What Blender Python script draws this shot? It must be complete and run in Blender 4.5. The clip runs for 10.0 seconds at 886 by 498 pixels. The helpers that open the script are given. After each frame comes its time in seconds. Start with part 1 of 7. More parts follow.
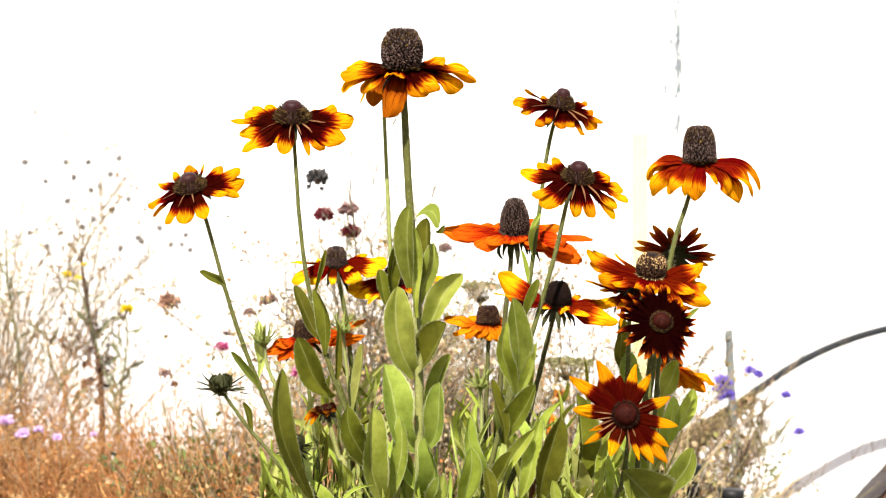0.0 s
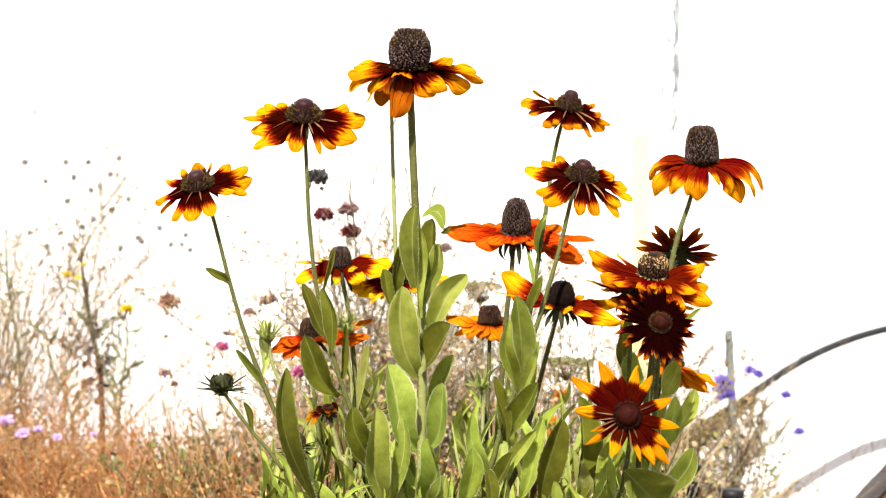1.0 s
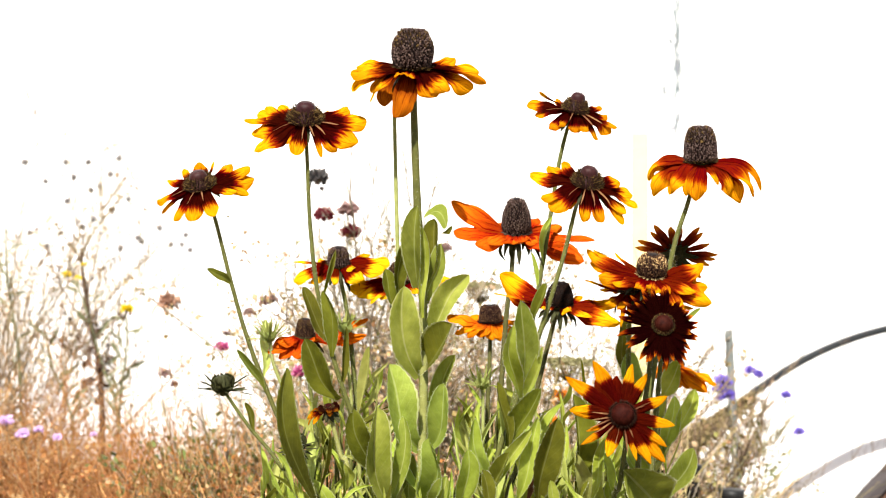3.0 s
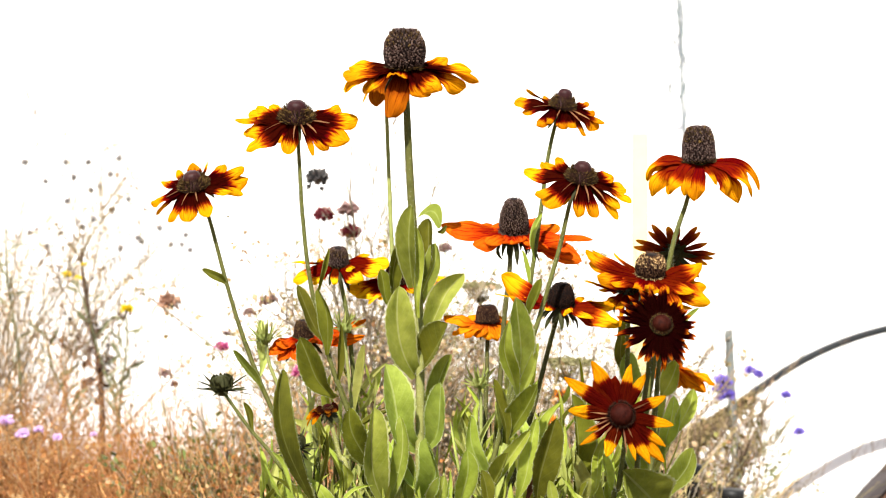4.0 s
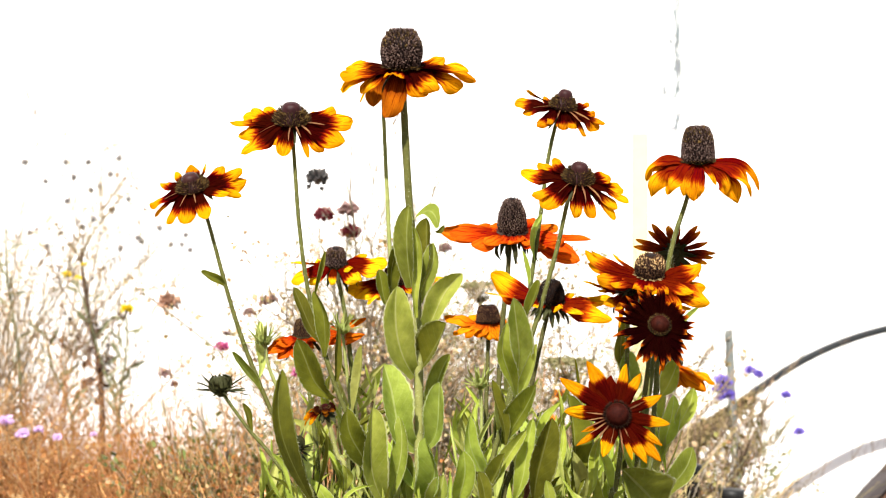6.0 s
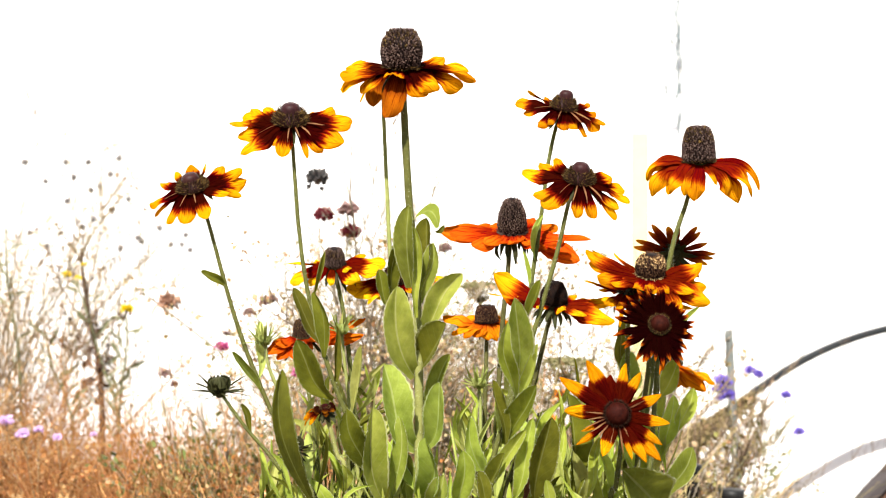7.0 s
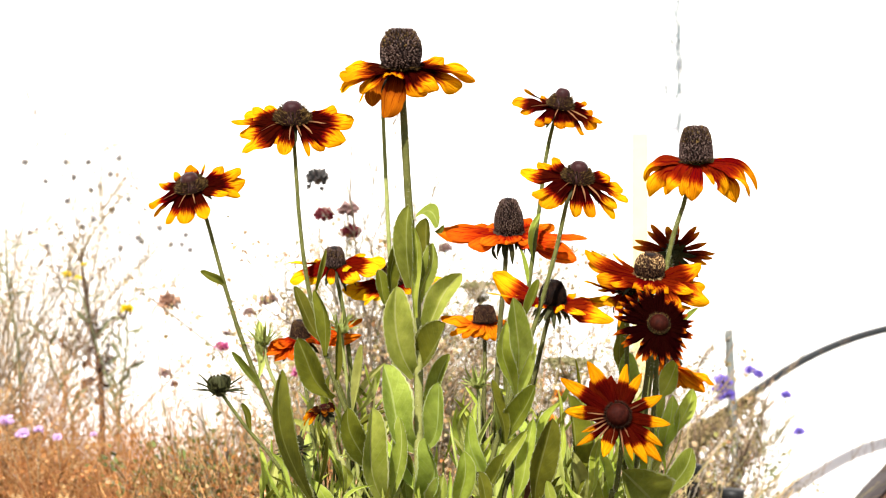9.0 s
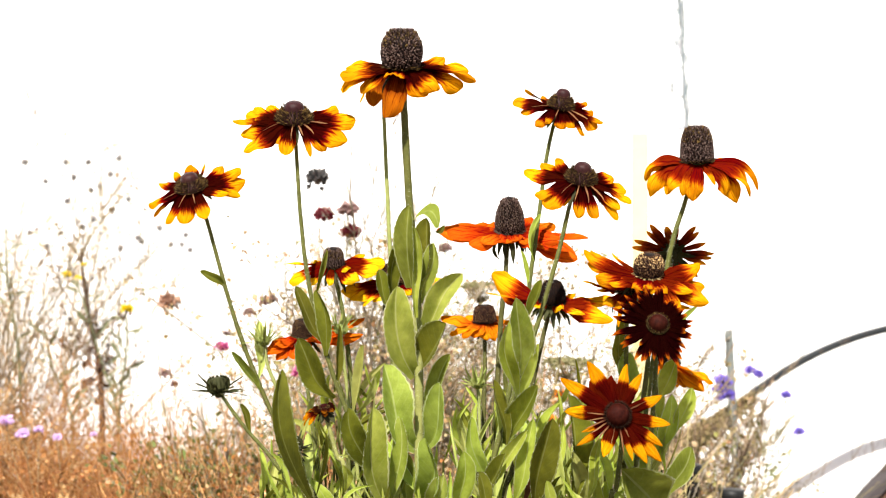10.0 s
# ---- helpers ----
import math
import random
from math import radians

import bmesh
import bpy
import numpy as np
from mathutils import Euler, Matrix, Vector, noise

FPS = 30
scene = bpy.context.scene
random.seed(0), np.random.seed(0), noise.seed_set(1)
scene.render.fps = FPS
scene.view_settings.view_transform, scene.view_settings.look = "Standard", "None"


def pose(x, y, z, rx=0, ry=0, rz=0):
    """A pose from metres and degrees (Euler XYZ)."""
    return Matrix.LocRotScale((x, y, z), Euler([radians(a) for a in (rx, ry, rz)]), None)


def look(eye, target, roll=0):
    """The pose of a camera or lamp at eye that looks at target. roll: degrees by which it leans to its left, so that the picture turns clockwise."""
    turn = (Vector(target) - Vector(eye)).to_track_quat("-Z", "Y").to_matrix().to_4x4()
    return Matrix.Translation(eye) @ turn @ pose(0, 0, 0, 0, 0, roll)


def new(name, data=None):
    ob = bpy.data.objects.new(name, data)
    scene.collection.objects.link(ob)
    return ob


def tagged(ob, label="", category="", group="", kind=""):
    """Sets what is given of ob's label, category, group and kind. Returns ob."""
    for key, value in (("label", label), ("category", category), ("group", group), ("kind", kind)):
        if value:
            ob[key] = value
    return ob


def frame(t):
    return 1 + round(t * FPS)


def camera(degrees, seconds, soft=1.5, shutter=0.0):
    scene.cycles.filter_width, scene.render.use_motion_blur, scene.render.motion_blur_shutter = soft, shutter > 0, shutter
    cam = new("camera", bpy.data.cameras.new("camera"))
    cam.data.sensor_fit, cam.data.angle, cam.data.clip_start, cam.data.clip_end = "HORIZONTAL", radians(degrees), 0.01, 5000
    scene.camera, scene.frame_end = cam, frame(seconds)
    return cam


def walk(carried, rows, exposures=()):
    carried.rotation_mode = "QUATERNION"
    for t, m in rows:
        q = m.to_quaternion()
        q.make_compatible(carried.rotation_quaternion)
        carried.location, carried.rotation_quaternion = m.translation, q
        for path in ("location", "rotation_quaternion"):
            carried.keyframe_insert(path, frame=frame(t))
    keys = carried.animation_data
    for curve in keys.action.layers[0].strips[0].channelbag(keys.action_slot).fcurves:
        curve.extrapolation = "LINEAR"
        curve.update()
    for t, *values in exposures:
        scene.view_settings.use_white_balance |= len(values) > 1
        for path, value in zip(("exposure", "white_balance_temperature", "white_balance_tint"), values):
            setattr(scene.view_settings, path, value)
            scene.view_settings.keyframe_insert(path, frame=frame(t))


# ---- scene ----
# a bed of gloriosa daisies before a sunlit white wall; the camera stands still
cam = camera(38.0, 10.0, soft=1.1)
cam.data.dof.use_dof = True
cam.data.dof.focus_distance = 0.76
cam.data.dof.aperture_fstop = 15.0
EYE = pose(0, -0.7592, 0.62, 90, 0, 0)
walk(cam, [(0, EYE), (10, EYE)])

# ---- light ----
SUN = Vector((-0.18, -0.95, 1.20)).normalized()
world = bpy.data.worlds.new("sky")
scene.world = world
world.use_nodes = True
wn = world.node_tree.nodes
sky = wn.new("ShaderNodeTexSky")
sky.sky_type = "NISHITA"
sky.sun_disc = False
sky.sun_elevation = math.asin(SUN.z)
sky.sun_rotation = math.atan2(SUN.x, SUN.y)
wn["Background"].inputs["Strength"].default_value = 0.07
world.node_tree.links.new(sky.outputs["Color"], wn["Background"].inputs["Color"])
sun = new("sun", bpy.data.lights.new("sun", "SUN"))
sun.data.energy = 4.9
sun.data.angle = radians(0.5)
sun.data.color = (1.0, 0.95, 0.87)
sun.matrix_world = look(SUN * 5, (0, 0, 0))
scene.view_settings.exposure = 1.45


# ---- materials ----
def nodes_of(name):
    m = bpy.data.materials.new(name)
    m.use_nodes = True
    t = m.node_tree
    return m, t, t.nodes["Principled BSDF"], t.nodes["Material Output"]


def noise_node(t, scale, detail=4.0, rough=0.6, coords="Object", stretch=None):
    tc = t.nodes.new("ShaderNodeTexCoord")
    n = t.nodes.new("ShaderNodeTexNoise")
    n.inputs["Scale"].default_value = scale
    n.inputs["Detail"].default_value = detail
    n.inputs["Roughness"].default_value = rough
    src = tc.outputs[coords]
    if stretch:
        mp = t.nodes.new("ShaderNodeMapping")
        mp.inputs["Scale"].default_value = stretch
        t.links.new(src, mp.inputs["Vector"])
        src = mp.outputs["Vector"]
    t.links.new(src, n.inputs["Vector"])
    return n


def ramp(t, fac, stops):
    r = t.nodes.new("ShaderNodeValToRGB")
    e = r.color_ramp.elements
    while len(e) < len(stops):
        e.new(0.5)
    for el, (p, c) in zip(e, stops):
        el.position, el.color = p, (*c, 1)
    t.links.new(fac, r.inputs["Fac"])
    return r


def maths(t, op, a, b):
    n = t.nodes.new("ShaderNodeMath")
    n.operation = op
    for s, v in zip(n.inputs, (a, b)):
        if isinstance(v, (int, float)):
            s.default_value = v
        else:
            t.links.new(v, s)
    return n.outputs[0]


def vary(t, colour, hue=0.02, value=0.25):
    """Shifts a colour a little from object to object."""
    info = t.nodes.new("ShaderNodeObjectInfo")
    hsv = t.nodes.new("ShaderNodeHueSaturation")
    t.links.new(maths(t, "MULTIPLY_ADD", info.outputs["Random"], hue), hsv.inputs["Hue"])
    hsv.inputs["Hue"].links[0].from_node.inputs[2].default_value = 0.5 - hue / 2
    t.links.new(maths(t, "MULTIPLY_ADD", info.outputs["Random"], value), hsv.inputs["Value"])
    hsv.inputs["Value"].links[0].from_node.inputs[2].default_value = 1 - value / 2
    t.links.new(colour, hsv.inputs["Color"])
    return hsv.outputs["Color"]


def add_bump(t, bsdf, height, strength, distance=0.001):
    b = t.nodes.new("ShaderNodeBump")
    b.inputs["Strength"].default_value = strength
    b.inputs["Distance"].default_value = distance
    t.links.new(height, b.inputs["Height"])
    t.links.new(b.outputs["Normal"], bsdf.inputs["Normal"])
    return b


def see_through(t, bsdf, out, colour, amount):
    """Thin plant tissue: part of the light comes through from the far side."""
    tr = t.nodes.new("ShaderNodeBsdfTranslucent")
    mix = t.nodes.new("ShaderNodeMixShader")
    mix.inputs[0].default_value = amount
    t.links.new(colour, tr.inputs["Color"])
    t.links.new(bsdf.outputs[0], mix.inputs[1])
    t.links.new(tr.outputs[0], mix.inputs[2])
    t.links.new(mix.outputs[0], out.inputs["Surface"])


def petal_mat(name, inner, mid, outer, edge, soft=0.10, ragged=0.30):
    m, t, b, o = nodes_of(name)
    uv = t.nodes.new("ShaderNodeTexCoord")
    sep = t.nodes.new("ShaderNodeSeparateXYZ")
    t.links.new(uv.outputs["UV"], sep.inputs[0])
    streak = noise_node(t, 3.0, 3.0, 0.6, "UV", (0.6, 5.0, 1.0))
    fac = maths(t, "ADD", sep.outputs["X"], maths(t, "MULTIPLY", maths(t, "SUBTRACT", streak.outputs["Fac"], 0.5), ragged))
    r = ramp(t, fac, [(0.0, inner), (max(0.02, edge - soft), inner), (edge, mid), (min(0.98, edge + soft), outer), (1.0, outer)])
    fine = noise_node(t, 6.0, 4.0, 0.7, "UV", (0.5, 9.0, 1.0))
    hsv = t.nodes.new("ShaderNodeHueSaturation")
    t.links.new(maths(t, "MULTIPLY_ADD", fine.outputs["Fac"], 1.3), hsv.inputs["Value"])
    hsv.inputs["Value"].links[0].from_node.inputs[2].default_value = 0.35
    t.links.new(r.outputs["Color"], hsv.inputs["Color"])
    wob = noise_node(t, 2.0, 2.0, 0.5, "UV", (1.2, 2.0, 1.0))
    line = maths(t, "FRACT", maths(t, "ADD", maths(t, "MULTIPLY", sep.outputs["Y"], 8.0), maths(t, "MULTIPLY", wob.outputs["Fac"], 1.4)), 0)
    rib = maths(t, "MULTIPLY", maths(t, "GREATER_THAN", line, 0.80), maths(t, "GREATER_THAN", streak.outputs["Fac"], 0.47))
    patch = noise_node(t, 2.4, 3.0, 0.6, "UV", (1.0, 1.6, 1.0))
    tone = t.nodes.new("ShaderNodeHueSaturation")
    t.links.new(maths(t, "SUBTRACT", maths(t, "ADD", maths(t, "MULTIPLY", patch.outputs["Fac"], 0.8), 0.66), maths(t, "MULTIPLY", rib, 0.42)), tone.inputs["Value"])
    t.links.new(maths(t, "SUBTRACT", 0.5, maths(t, "MULTIPLY", rib, 0.012)), tone.inputs["Hue"])
    t.links.new(hsv.outputs["Color"], tone.inputs["Color"])
    col = vary(t, tone.outputs["Color"], 0.014, 0.30)
    t.links.new(col, b.inputs["Base Color"])
    b.inputs["Roughness"].default_value = 0.5
    b.inputs["Specular IOR Level"].default_value = 0.0
    add_bump(t, b, maths(t, "SUBTRACT", fine.outputs["Fac"], maths(t, "MULTIPLY", rib, 0.6)), 0.9, 0.0012)
    see_through(t, b, o, col, 0.24)
    return m


def leaf_mat(name, dark, light, vein, through_amount=0.36):
    m, t, b, o = nodes_of(name)
    uv = t.nodes.new("ShaderNodeTexCoord")
    sep = t.nodes.new("ShaderNodeSeparateXYZ")
    t.links.new(uv.outputs["UV"], sep.inputs[0])
    big = noise_node(t, 45.0, 3.0)
    r = ramp(t, big.outputs["Fac"], [(0.32, dark), (0.62, light)])
    side = maths(t, "ABSOLUTE", maths(t, "SUBTRACT", sep.outputs["Y"], 0.5), 0)
    mid = maths(t, "LESS_THAN", side, 0.028)
    # side veins run forward from the midrib
    run = maths(t, "ADD", maths(t, "MULTIPLY", sep.outputs["X"], 9.0), maths(t, "MULTIPLY", side, -5.0))
    wave = maths(t, "GREATER_THAN", maths(t, "FRACT", run, 0), 0.90)
    rim = maths(t, "GREATER_THAN", side, 0.46)
    veins = maths(t, "MAXIMUM", maths(t, "MULTIPLY", mid, 0.45), maths(t, "MAXIMUM", maths(t, "MULTIPLY", wave, 0.09), maths(t, "MULTIPLY", rim, 0.9)))
    mixc = t.nodes.new("ShaderNodeMix")
    mixc.data_type = "RGBA"
    t.links.new(veins, mixc.inputs[0])
    t.links.new(r.outputs["Color"], mixc.inputs[6])
    mixc.inputs[7].default_value = (*vein, 1)
    mott = t.nodes.new("ShaderNodeHueSaturation")
    speck = noise_node(t, 170.0, 5.0, 0.75)
    t.links.new(maths(t, "ADD", maths(t, "MULTIPLY", speck.outputs["Fac"], 0.80), 0.62), mott.inputs["Value"])
    t.links.new(mixc.outputs[2], mott.inputs["Color"])
    col = vary(t, mott.outputs["Color"], 0.03, 0.4)
    t.links.new(col, b.inputs["Base Color"])
    b.inputs["Roughness"].default_value = 0.7
    b.inputs["Specular IOR Level"].default_value = 0.12
    grain = noise_node(t, 700.0, 3.0, 0.7)
    h = maths(t, "SUBTRACT", maths(t, "MULTIPLY", grain.outputs["Fac"], 0.6), veins)
    add_bump(t, b, h, 0.7, 0.0010)
    see_through(t, b, o, col, through_amount)
    return m


def plain_mat(name, dark, light, scale, rough=0.7, bump=0.4, metal=0.0, depth=0.001, hue=0.02, value=0.2, spec=0.4):
    m, t, b, o = nodes_of(name)
    n = noise_node(t, scale, 5.0, 0.65)
    fine = noise_node(t, scale * 7.3, 3.0, 0.6)
    f = maths(t, "ADD", maths(t, "MULTIPLY", n.outputs["Fac"], 0.7), maths(t, "MULTIPLY", fine.outputs["Fac"], 0.3))
    r = ramp(t, f, [(0.3, dark), (0.7, light)])
    t.links.new(vary(t, r.outputs["Color"], hue, value), b.inputs["Base Color"])
    b.inputs["Roughness"].default_value = rough
    b.inputs["Metallic"].default_value = metal
    b.inputs["Specular IOR Level"].default_value = spec
    add_bump(t, b, f, bump, depth)
    return m


def stuff_mat(name, colours, rough=0.7, through_amount=0.2, spec=0.25):
    """For joined twigs and blades: each loose piece takes its own colour."""
    m, t, b, o = nodes_of(name)
    geo = t.nodes.new("ShaderNodeNewGeometry")
    k = len(colours)
    r = ramp(t, geo.outputs["Random Per Island"], [((i + 0.5) / k, c) for i, c in enumerate(colours)])
    n = noise_node(t, 120.0, 3.0)
    hsv = t.nodes.new("ShaderNodeHueSaturation")
    t.links.new(maths(t, "ADD", n.outputs["Fac"], 0.5), hsv.inputs["Value"])
    t.links.new(r.outputs["Color"], hsv.inputs["Color"])
    t.links.new(hsv.outputs["Color"], b.inputs["Base Color"])
    b.inputs["Roughness"].default_value = rough
    b.inputs["Specular IOR Level"].default_value = spec
    see_through(t, b, o, hsv.outputs["Color"], through_amount)
    return m


MAROON, DEEP, RUST = (0.026, 0.0016, 0.0008), (0.010, 0.0010, 0.0008), (0.085, 0.006, 0.001)
GOLD, AMBER, ORANGE = (0.72, 0.285, 0.003), (0.66, 0.22, 0.002), (0.52, 0.085, 0.004)
RED = (0.22, 0.012, 0.002)
P_BICOLOUR = petal_mat("petal_maroon_gold", MAROON, RED, GOLD, 0.62, 0.11, 0.50)
# more maroon, and gold dimmed for the partial shade on daisy_d
P_BICOLOUR_DIM = petal_mat("petal_maroon_gold_dimmed", MAROON, (0.15, 0.008, 0.002), (0.64, 0.22, 0.003), 0.68, 0.10, 0.35)
P_FADED = petal_mat("petal_faded_brown", (0.06, 0.007, 0.001), (0.17, 0.028, 0.002), (0.33, 0.085, 0.003), 0.45, 0.2, 0.5)
P_GOLD = petal_mat("petal_gold_dark_base", MAROON, (0.26, 0.03, 0.002), (0.70, 0.26, 0.003), 0.55, 0.13, 0.7)
P_RUST = petal_mat("petal_rust_gold_tip", (0.14, 0.007, 0.0015), (0.30, 0.033, 0.002), (0.72, 0.27, 0.003), 0.58, 0.10, 0.4)
P_ORANGE = petal_mat("petal_orange_red", (0.22, 0.012, 0.002), (0.45, 0.046, 0.003), (0.64, 0.11, 0.005), 0.54, 0.28, 0.6)
P_DARK = petal_mat("petal_dark_orange_tip", DEEP, (0.09, 0.007, 0.002), (0.50, 0.11, 0.004), 0.82, 0.09, 0.35)
P_BACK = petal_mat("petal_back_brown", (0.11, 0.014, 0.003), (0.24, 0.032, 0.004), (0.58, 0.17, 0.008), 0.68, 0.16)
P_STAR = petal_mat("petal_maroon_amber", (0.050, 0.0028, 0.0010), (0.16, 0.010, 0.002), (0.72, 0.27, 0.003), 0.54, 0.06, 0.30)
P_YELLOW = petal_mat("petal_yellow_red_base", (0.13, 0.006, 0.0015), (0.44, 0.05, 0.003), (0.78, 0.33, 0.004), 0.56, 0.10, 0.45)
P_BASE = petal_mat("petal_maroon", (0.050, 0.0028, 0.0010), (0.075, 0.0045, 0.001), (0.12, 0.008, 0.0015), 0.75, 0.2)
P_LEMON = petal_mat("petal_lemon_red_base", (0.10, 0.005, 0.001), (0.36, 0.045, 0.003), (0.80, 0.44, 0.006), 0.58, 0.09, 0.45)
P_WILT = petal_mat("petal_shrivelled", (0.018, 0.004, 0.002), (0.06, 0.014, 0.003), (0.30, 0.10, 0.005), 0.68, 0.2, 0.6)
P_EMBER = petal_mat("petal_dark_red_gold", (0.10, 0.005, 0.001), (0.32, 0.030, 0.003), (0.74, 0.29, 0.003), 0.65, 0.12, 0.6)
P_TANGERINE = petal_mat("petal_tangerine", (0.32, 0.03, 0.003), (0.55, 0.12, 0.004), (0.66, 0.19, 0.004), 0.30, 0.2)

LEAF = leaf_mat("leaf_green", (0.200, 0.245, 0.022), (0.335, 0.390, 0.060), (0.40, 0.43, 0.18))
LEAF_MAIN = leaf_mat("leaf_main_green", (0.178, 0.222, 0.026), (0.315, 0.368, 0.065), (0.44, 0.46, 0.20))
BRACT = leaf_mat("bract_green", (0.17, 0.195, 0.040), (0.29, 0.32, 0.085), (0.34, 0.37, 0.14))
# between lit green and olive: also evens out half-lit, half-shaded leaves
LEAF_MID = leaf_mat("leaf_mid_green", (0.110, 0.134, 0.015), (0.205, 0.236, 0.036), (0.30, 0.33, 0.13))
# for olive leaves, and leaf green darkened where leaves stand in shade
LEAF_OLIVE_SHADE = leaf_mat("leaf_olive_shade", (0.060, 0.064, 0.004), (0.118, 0.122, 0.010), (0.18, 0.19, 0.06))
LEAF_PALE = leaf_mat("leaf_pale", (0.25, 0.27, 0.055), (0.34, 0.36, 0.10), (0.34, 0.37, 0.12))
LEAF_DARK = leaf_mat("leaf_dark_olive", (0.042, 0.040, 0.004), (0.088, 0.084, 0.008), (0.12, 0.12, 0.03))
LEAF_RED = leaf_mat("leaf_dying_red", (0.07, 0.028, 0.016), (0.13, 0.05, 0.03), (0.30, 0.14, 0.06))
STEM = plain_mat("stem_green", (0.048, 0.051, 0.012), (0.110, 0.112, 0.030), 160, 0.7, 0.3, spec=0.1)
STEM_PALE = plain_mat("stem_pale", (0.14, 0.15, 0.04), (0.26, 0.27, 0.09), 160, 0.7, 0.3, spec=0.1)
STEM_DARK = plain_mat("stem_dark", (0.045, 0.045, 0.014), (0.090, 0.085, 0.026), 160, 0.7, 0.3, spec=0.1)
QUILL = petal_mat("petal_edge_pink", (0.10, 0.025, 0.015), (0.30, 0.13, 0.06), (0.40, 0.20, 0.09), 0.3, 0.2)
HAIR = plain_mat("stem_hair", (0.35, 0.36, 0.22), (0.5, 0.5, 0.35), 200, 0.5, 0.0)
SEPAL = plain_mat("sepal_green", (0.016, 0.017, 0.006), (0.038, 0.038, 0.013), 200, 0.7, 0.3, spec=0.1)
CONE_PURPLE = plain_mat("cone_purple_brown", (0.012, 0.004, 0.004), (0.042, 0.015, 0.014), 500, 0.40, 0.35, spec=0.07)
# the palest tone paints the small highlights on the bud tips
CONE_GREY = stuff_mat("cone_grey_brown", [(0.010, 0.006, 0.005), (0.062, 0.038, 0.032), (0.024, 0.014, 0.012), (0.150, 0.100, 0.082), (0.042, 0.023, 0.019)], 0.5, 0.0, 0.04)
CONE_BROWN = plain_mat("cone_red_brown", (0.006, 0.0010, 0.0007), (0.034, 0.0065, 0.0042), 420, 0.45, 0.6, spec=0.02)
FLORET_GOLD = stuff_mat("floret_gold_brown", [(0.010, 0.006, 0.003), (0.035, 0.018, 0.007), (0.016, 0.009, 0.004), (0.14, 0.085, 0.026), (0.020, 0.011, 0.005)], 0.6, 0.0, 0.04)
# tan florets; the paler tones also paint speckled highlights
FLORET_TAN_GLINT = stuff_mat("floret_tan_glint", [(0.04, 0.024, 0.018), (0.075, 0.048, 0.036), (0.025, 0.016, 0.012), (0.11, 0.075, 0.055)], 0.5, 0.0, 0.04)
FLORET_POLLEN = stuff_mat("floret_pollen", [(0.06, 0.03, 0.015), (0.40, 0.25, 0.10), (0.14, 0.07, 0.03), (0.55, 0.38, 0.17)], 0.6, 0.0, 0.04)
CONE_BLACK = plain_mat("cone_black", (0.0015, 0.001, 0.001), (0.010, 0.006, 0.005), 420, 0.6, 0.5, spec=0.04)
FLORET_DARK = plain_mat("floret_dark", (0.005, 0.002, 0.0015), (0.030, 0.012, 0.007), 600, 0.6, 0.2, spec=0.04)


# ---- mesh helpers ----
class Shape:
    def __init__(self):
        self.v, self.f, self.uv = [], [], []

    def add(self, verts, faces, uvs=None):
        k = len(self.v)
        self.v.extend(tuple(p) for p in verts)
        self.f.extend(tuple(i + k for i in f) for f in faces)
        self.uv.extend(uvs if uvs else [(0.0, 0.0)] * len(verts))

    def mesh(self, name, offset=(0, 0, 0), smooth=True):
        ox, oy, oz = offset
        me = bpy.data.meshes.new(name)
        me.from_pydata([(x - ox, y - oy, z - oz) for x, y, z in self.v], [], self.f)
        layer = me.uv_layers.new(name="UVMap")
        idx = np.empty(len(me.loops), dtype=np.int32)
        me.loops.foreach_get("vertex_index", idx)
        layer.data.foreach_set("uv", np.array(self.uv, dtype=np.float32)[idx].ravel())
        if smooth:
            me.polygons.foreach_set("use_smooth", [True] * len(me.polygons))
        me.update()
        return me


def part(name, shape, material, parent, label="", smooth=True):
    """One mesh object under a thing; the shape is given in world space."""
    root, off = parent, Vector((0, 0, 0))
    while root is not None:
        off += root.location
        root = root.parent
    ob = new(name, shape.mesh(name, off, smooth))
    ob.data.materials.append(material)
    ob.parent = parent
    if label:
        tagged(ob, label)
    return ob


def thing(name, base, label, category, group="", kind=""):
    ob = new(name)
    ob.location = base
    ob.empty_display_size = 0.02
    return tagged(ob, label, category, group, kind)


def single(name, shape, material, base, label, category, group="", kind="", smooth=True):
    ob = new(name, shape.mesh(name, base, smooth))
    ob.location = base
    ob.data.materials.append(material)
    return tagged(ob, label, category, group, kind)


def spline(points, steps=6):
    """A smooth line through the points."""
    p = [Vector(q) for q in points]
    p = [p[0] * 2 - p[1]] + p + [p[-1] * 2 - p[-2]]
    out = []
    for i in range(1, len(p) - 2):
        for k in range(steps):
            t = k / steps
            a, b, c, d = p[i - 1], p[i], p[i + 1], p[i + 2]
            out.append(0.5 * ((2 * b) + (c - a) * t + (2 * a - 5 * b + 4 * c - d) * t * t + (3 * b - a - 3 * c + d) * t ** 3))
    out.append(p[-2])
    return out


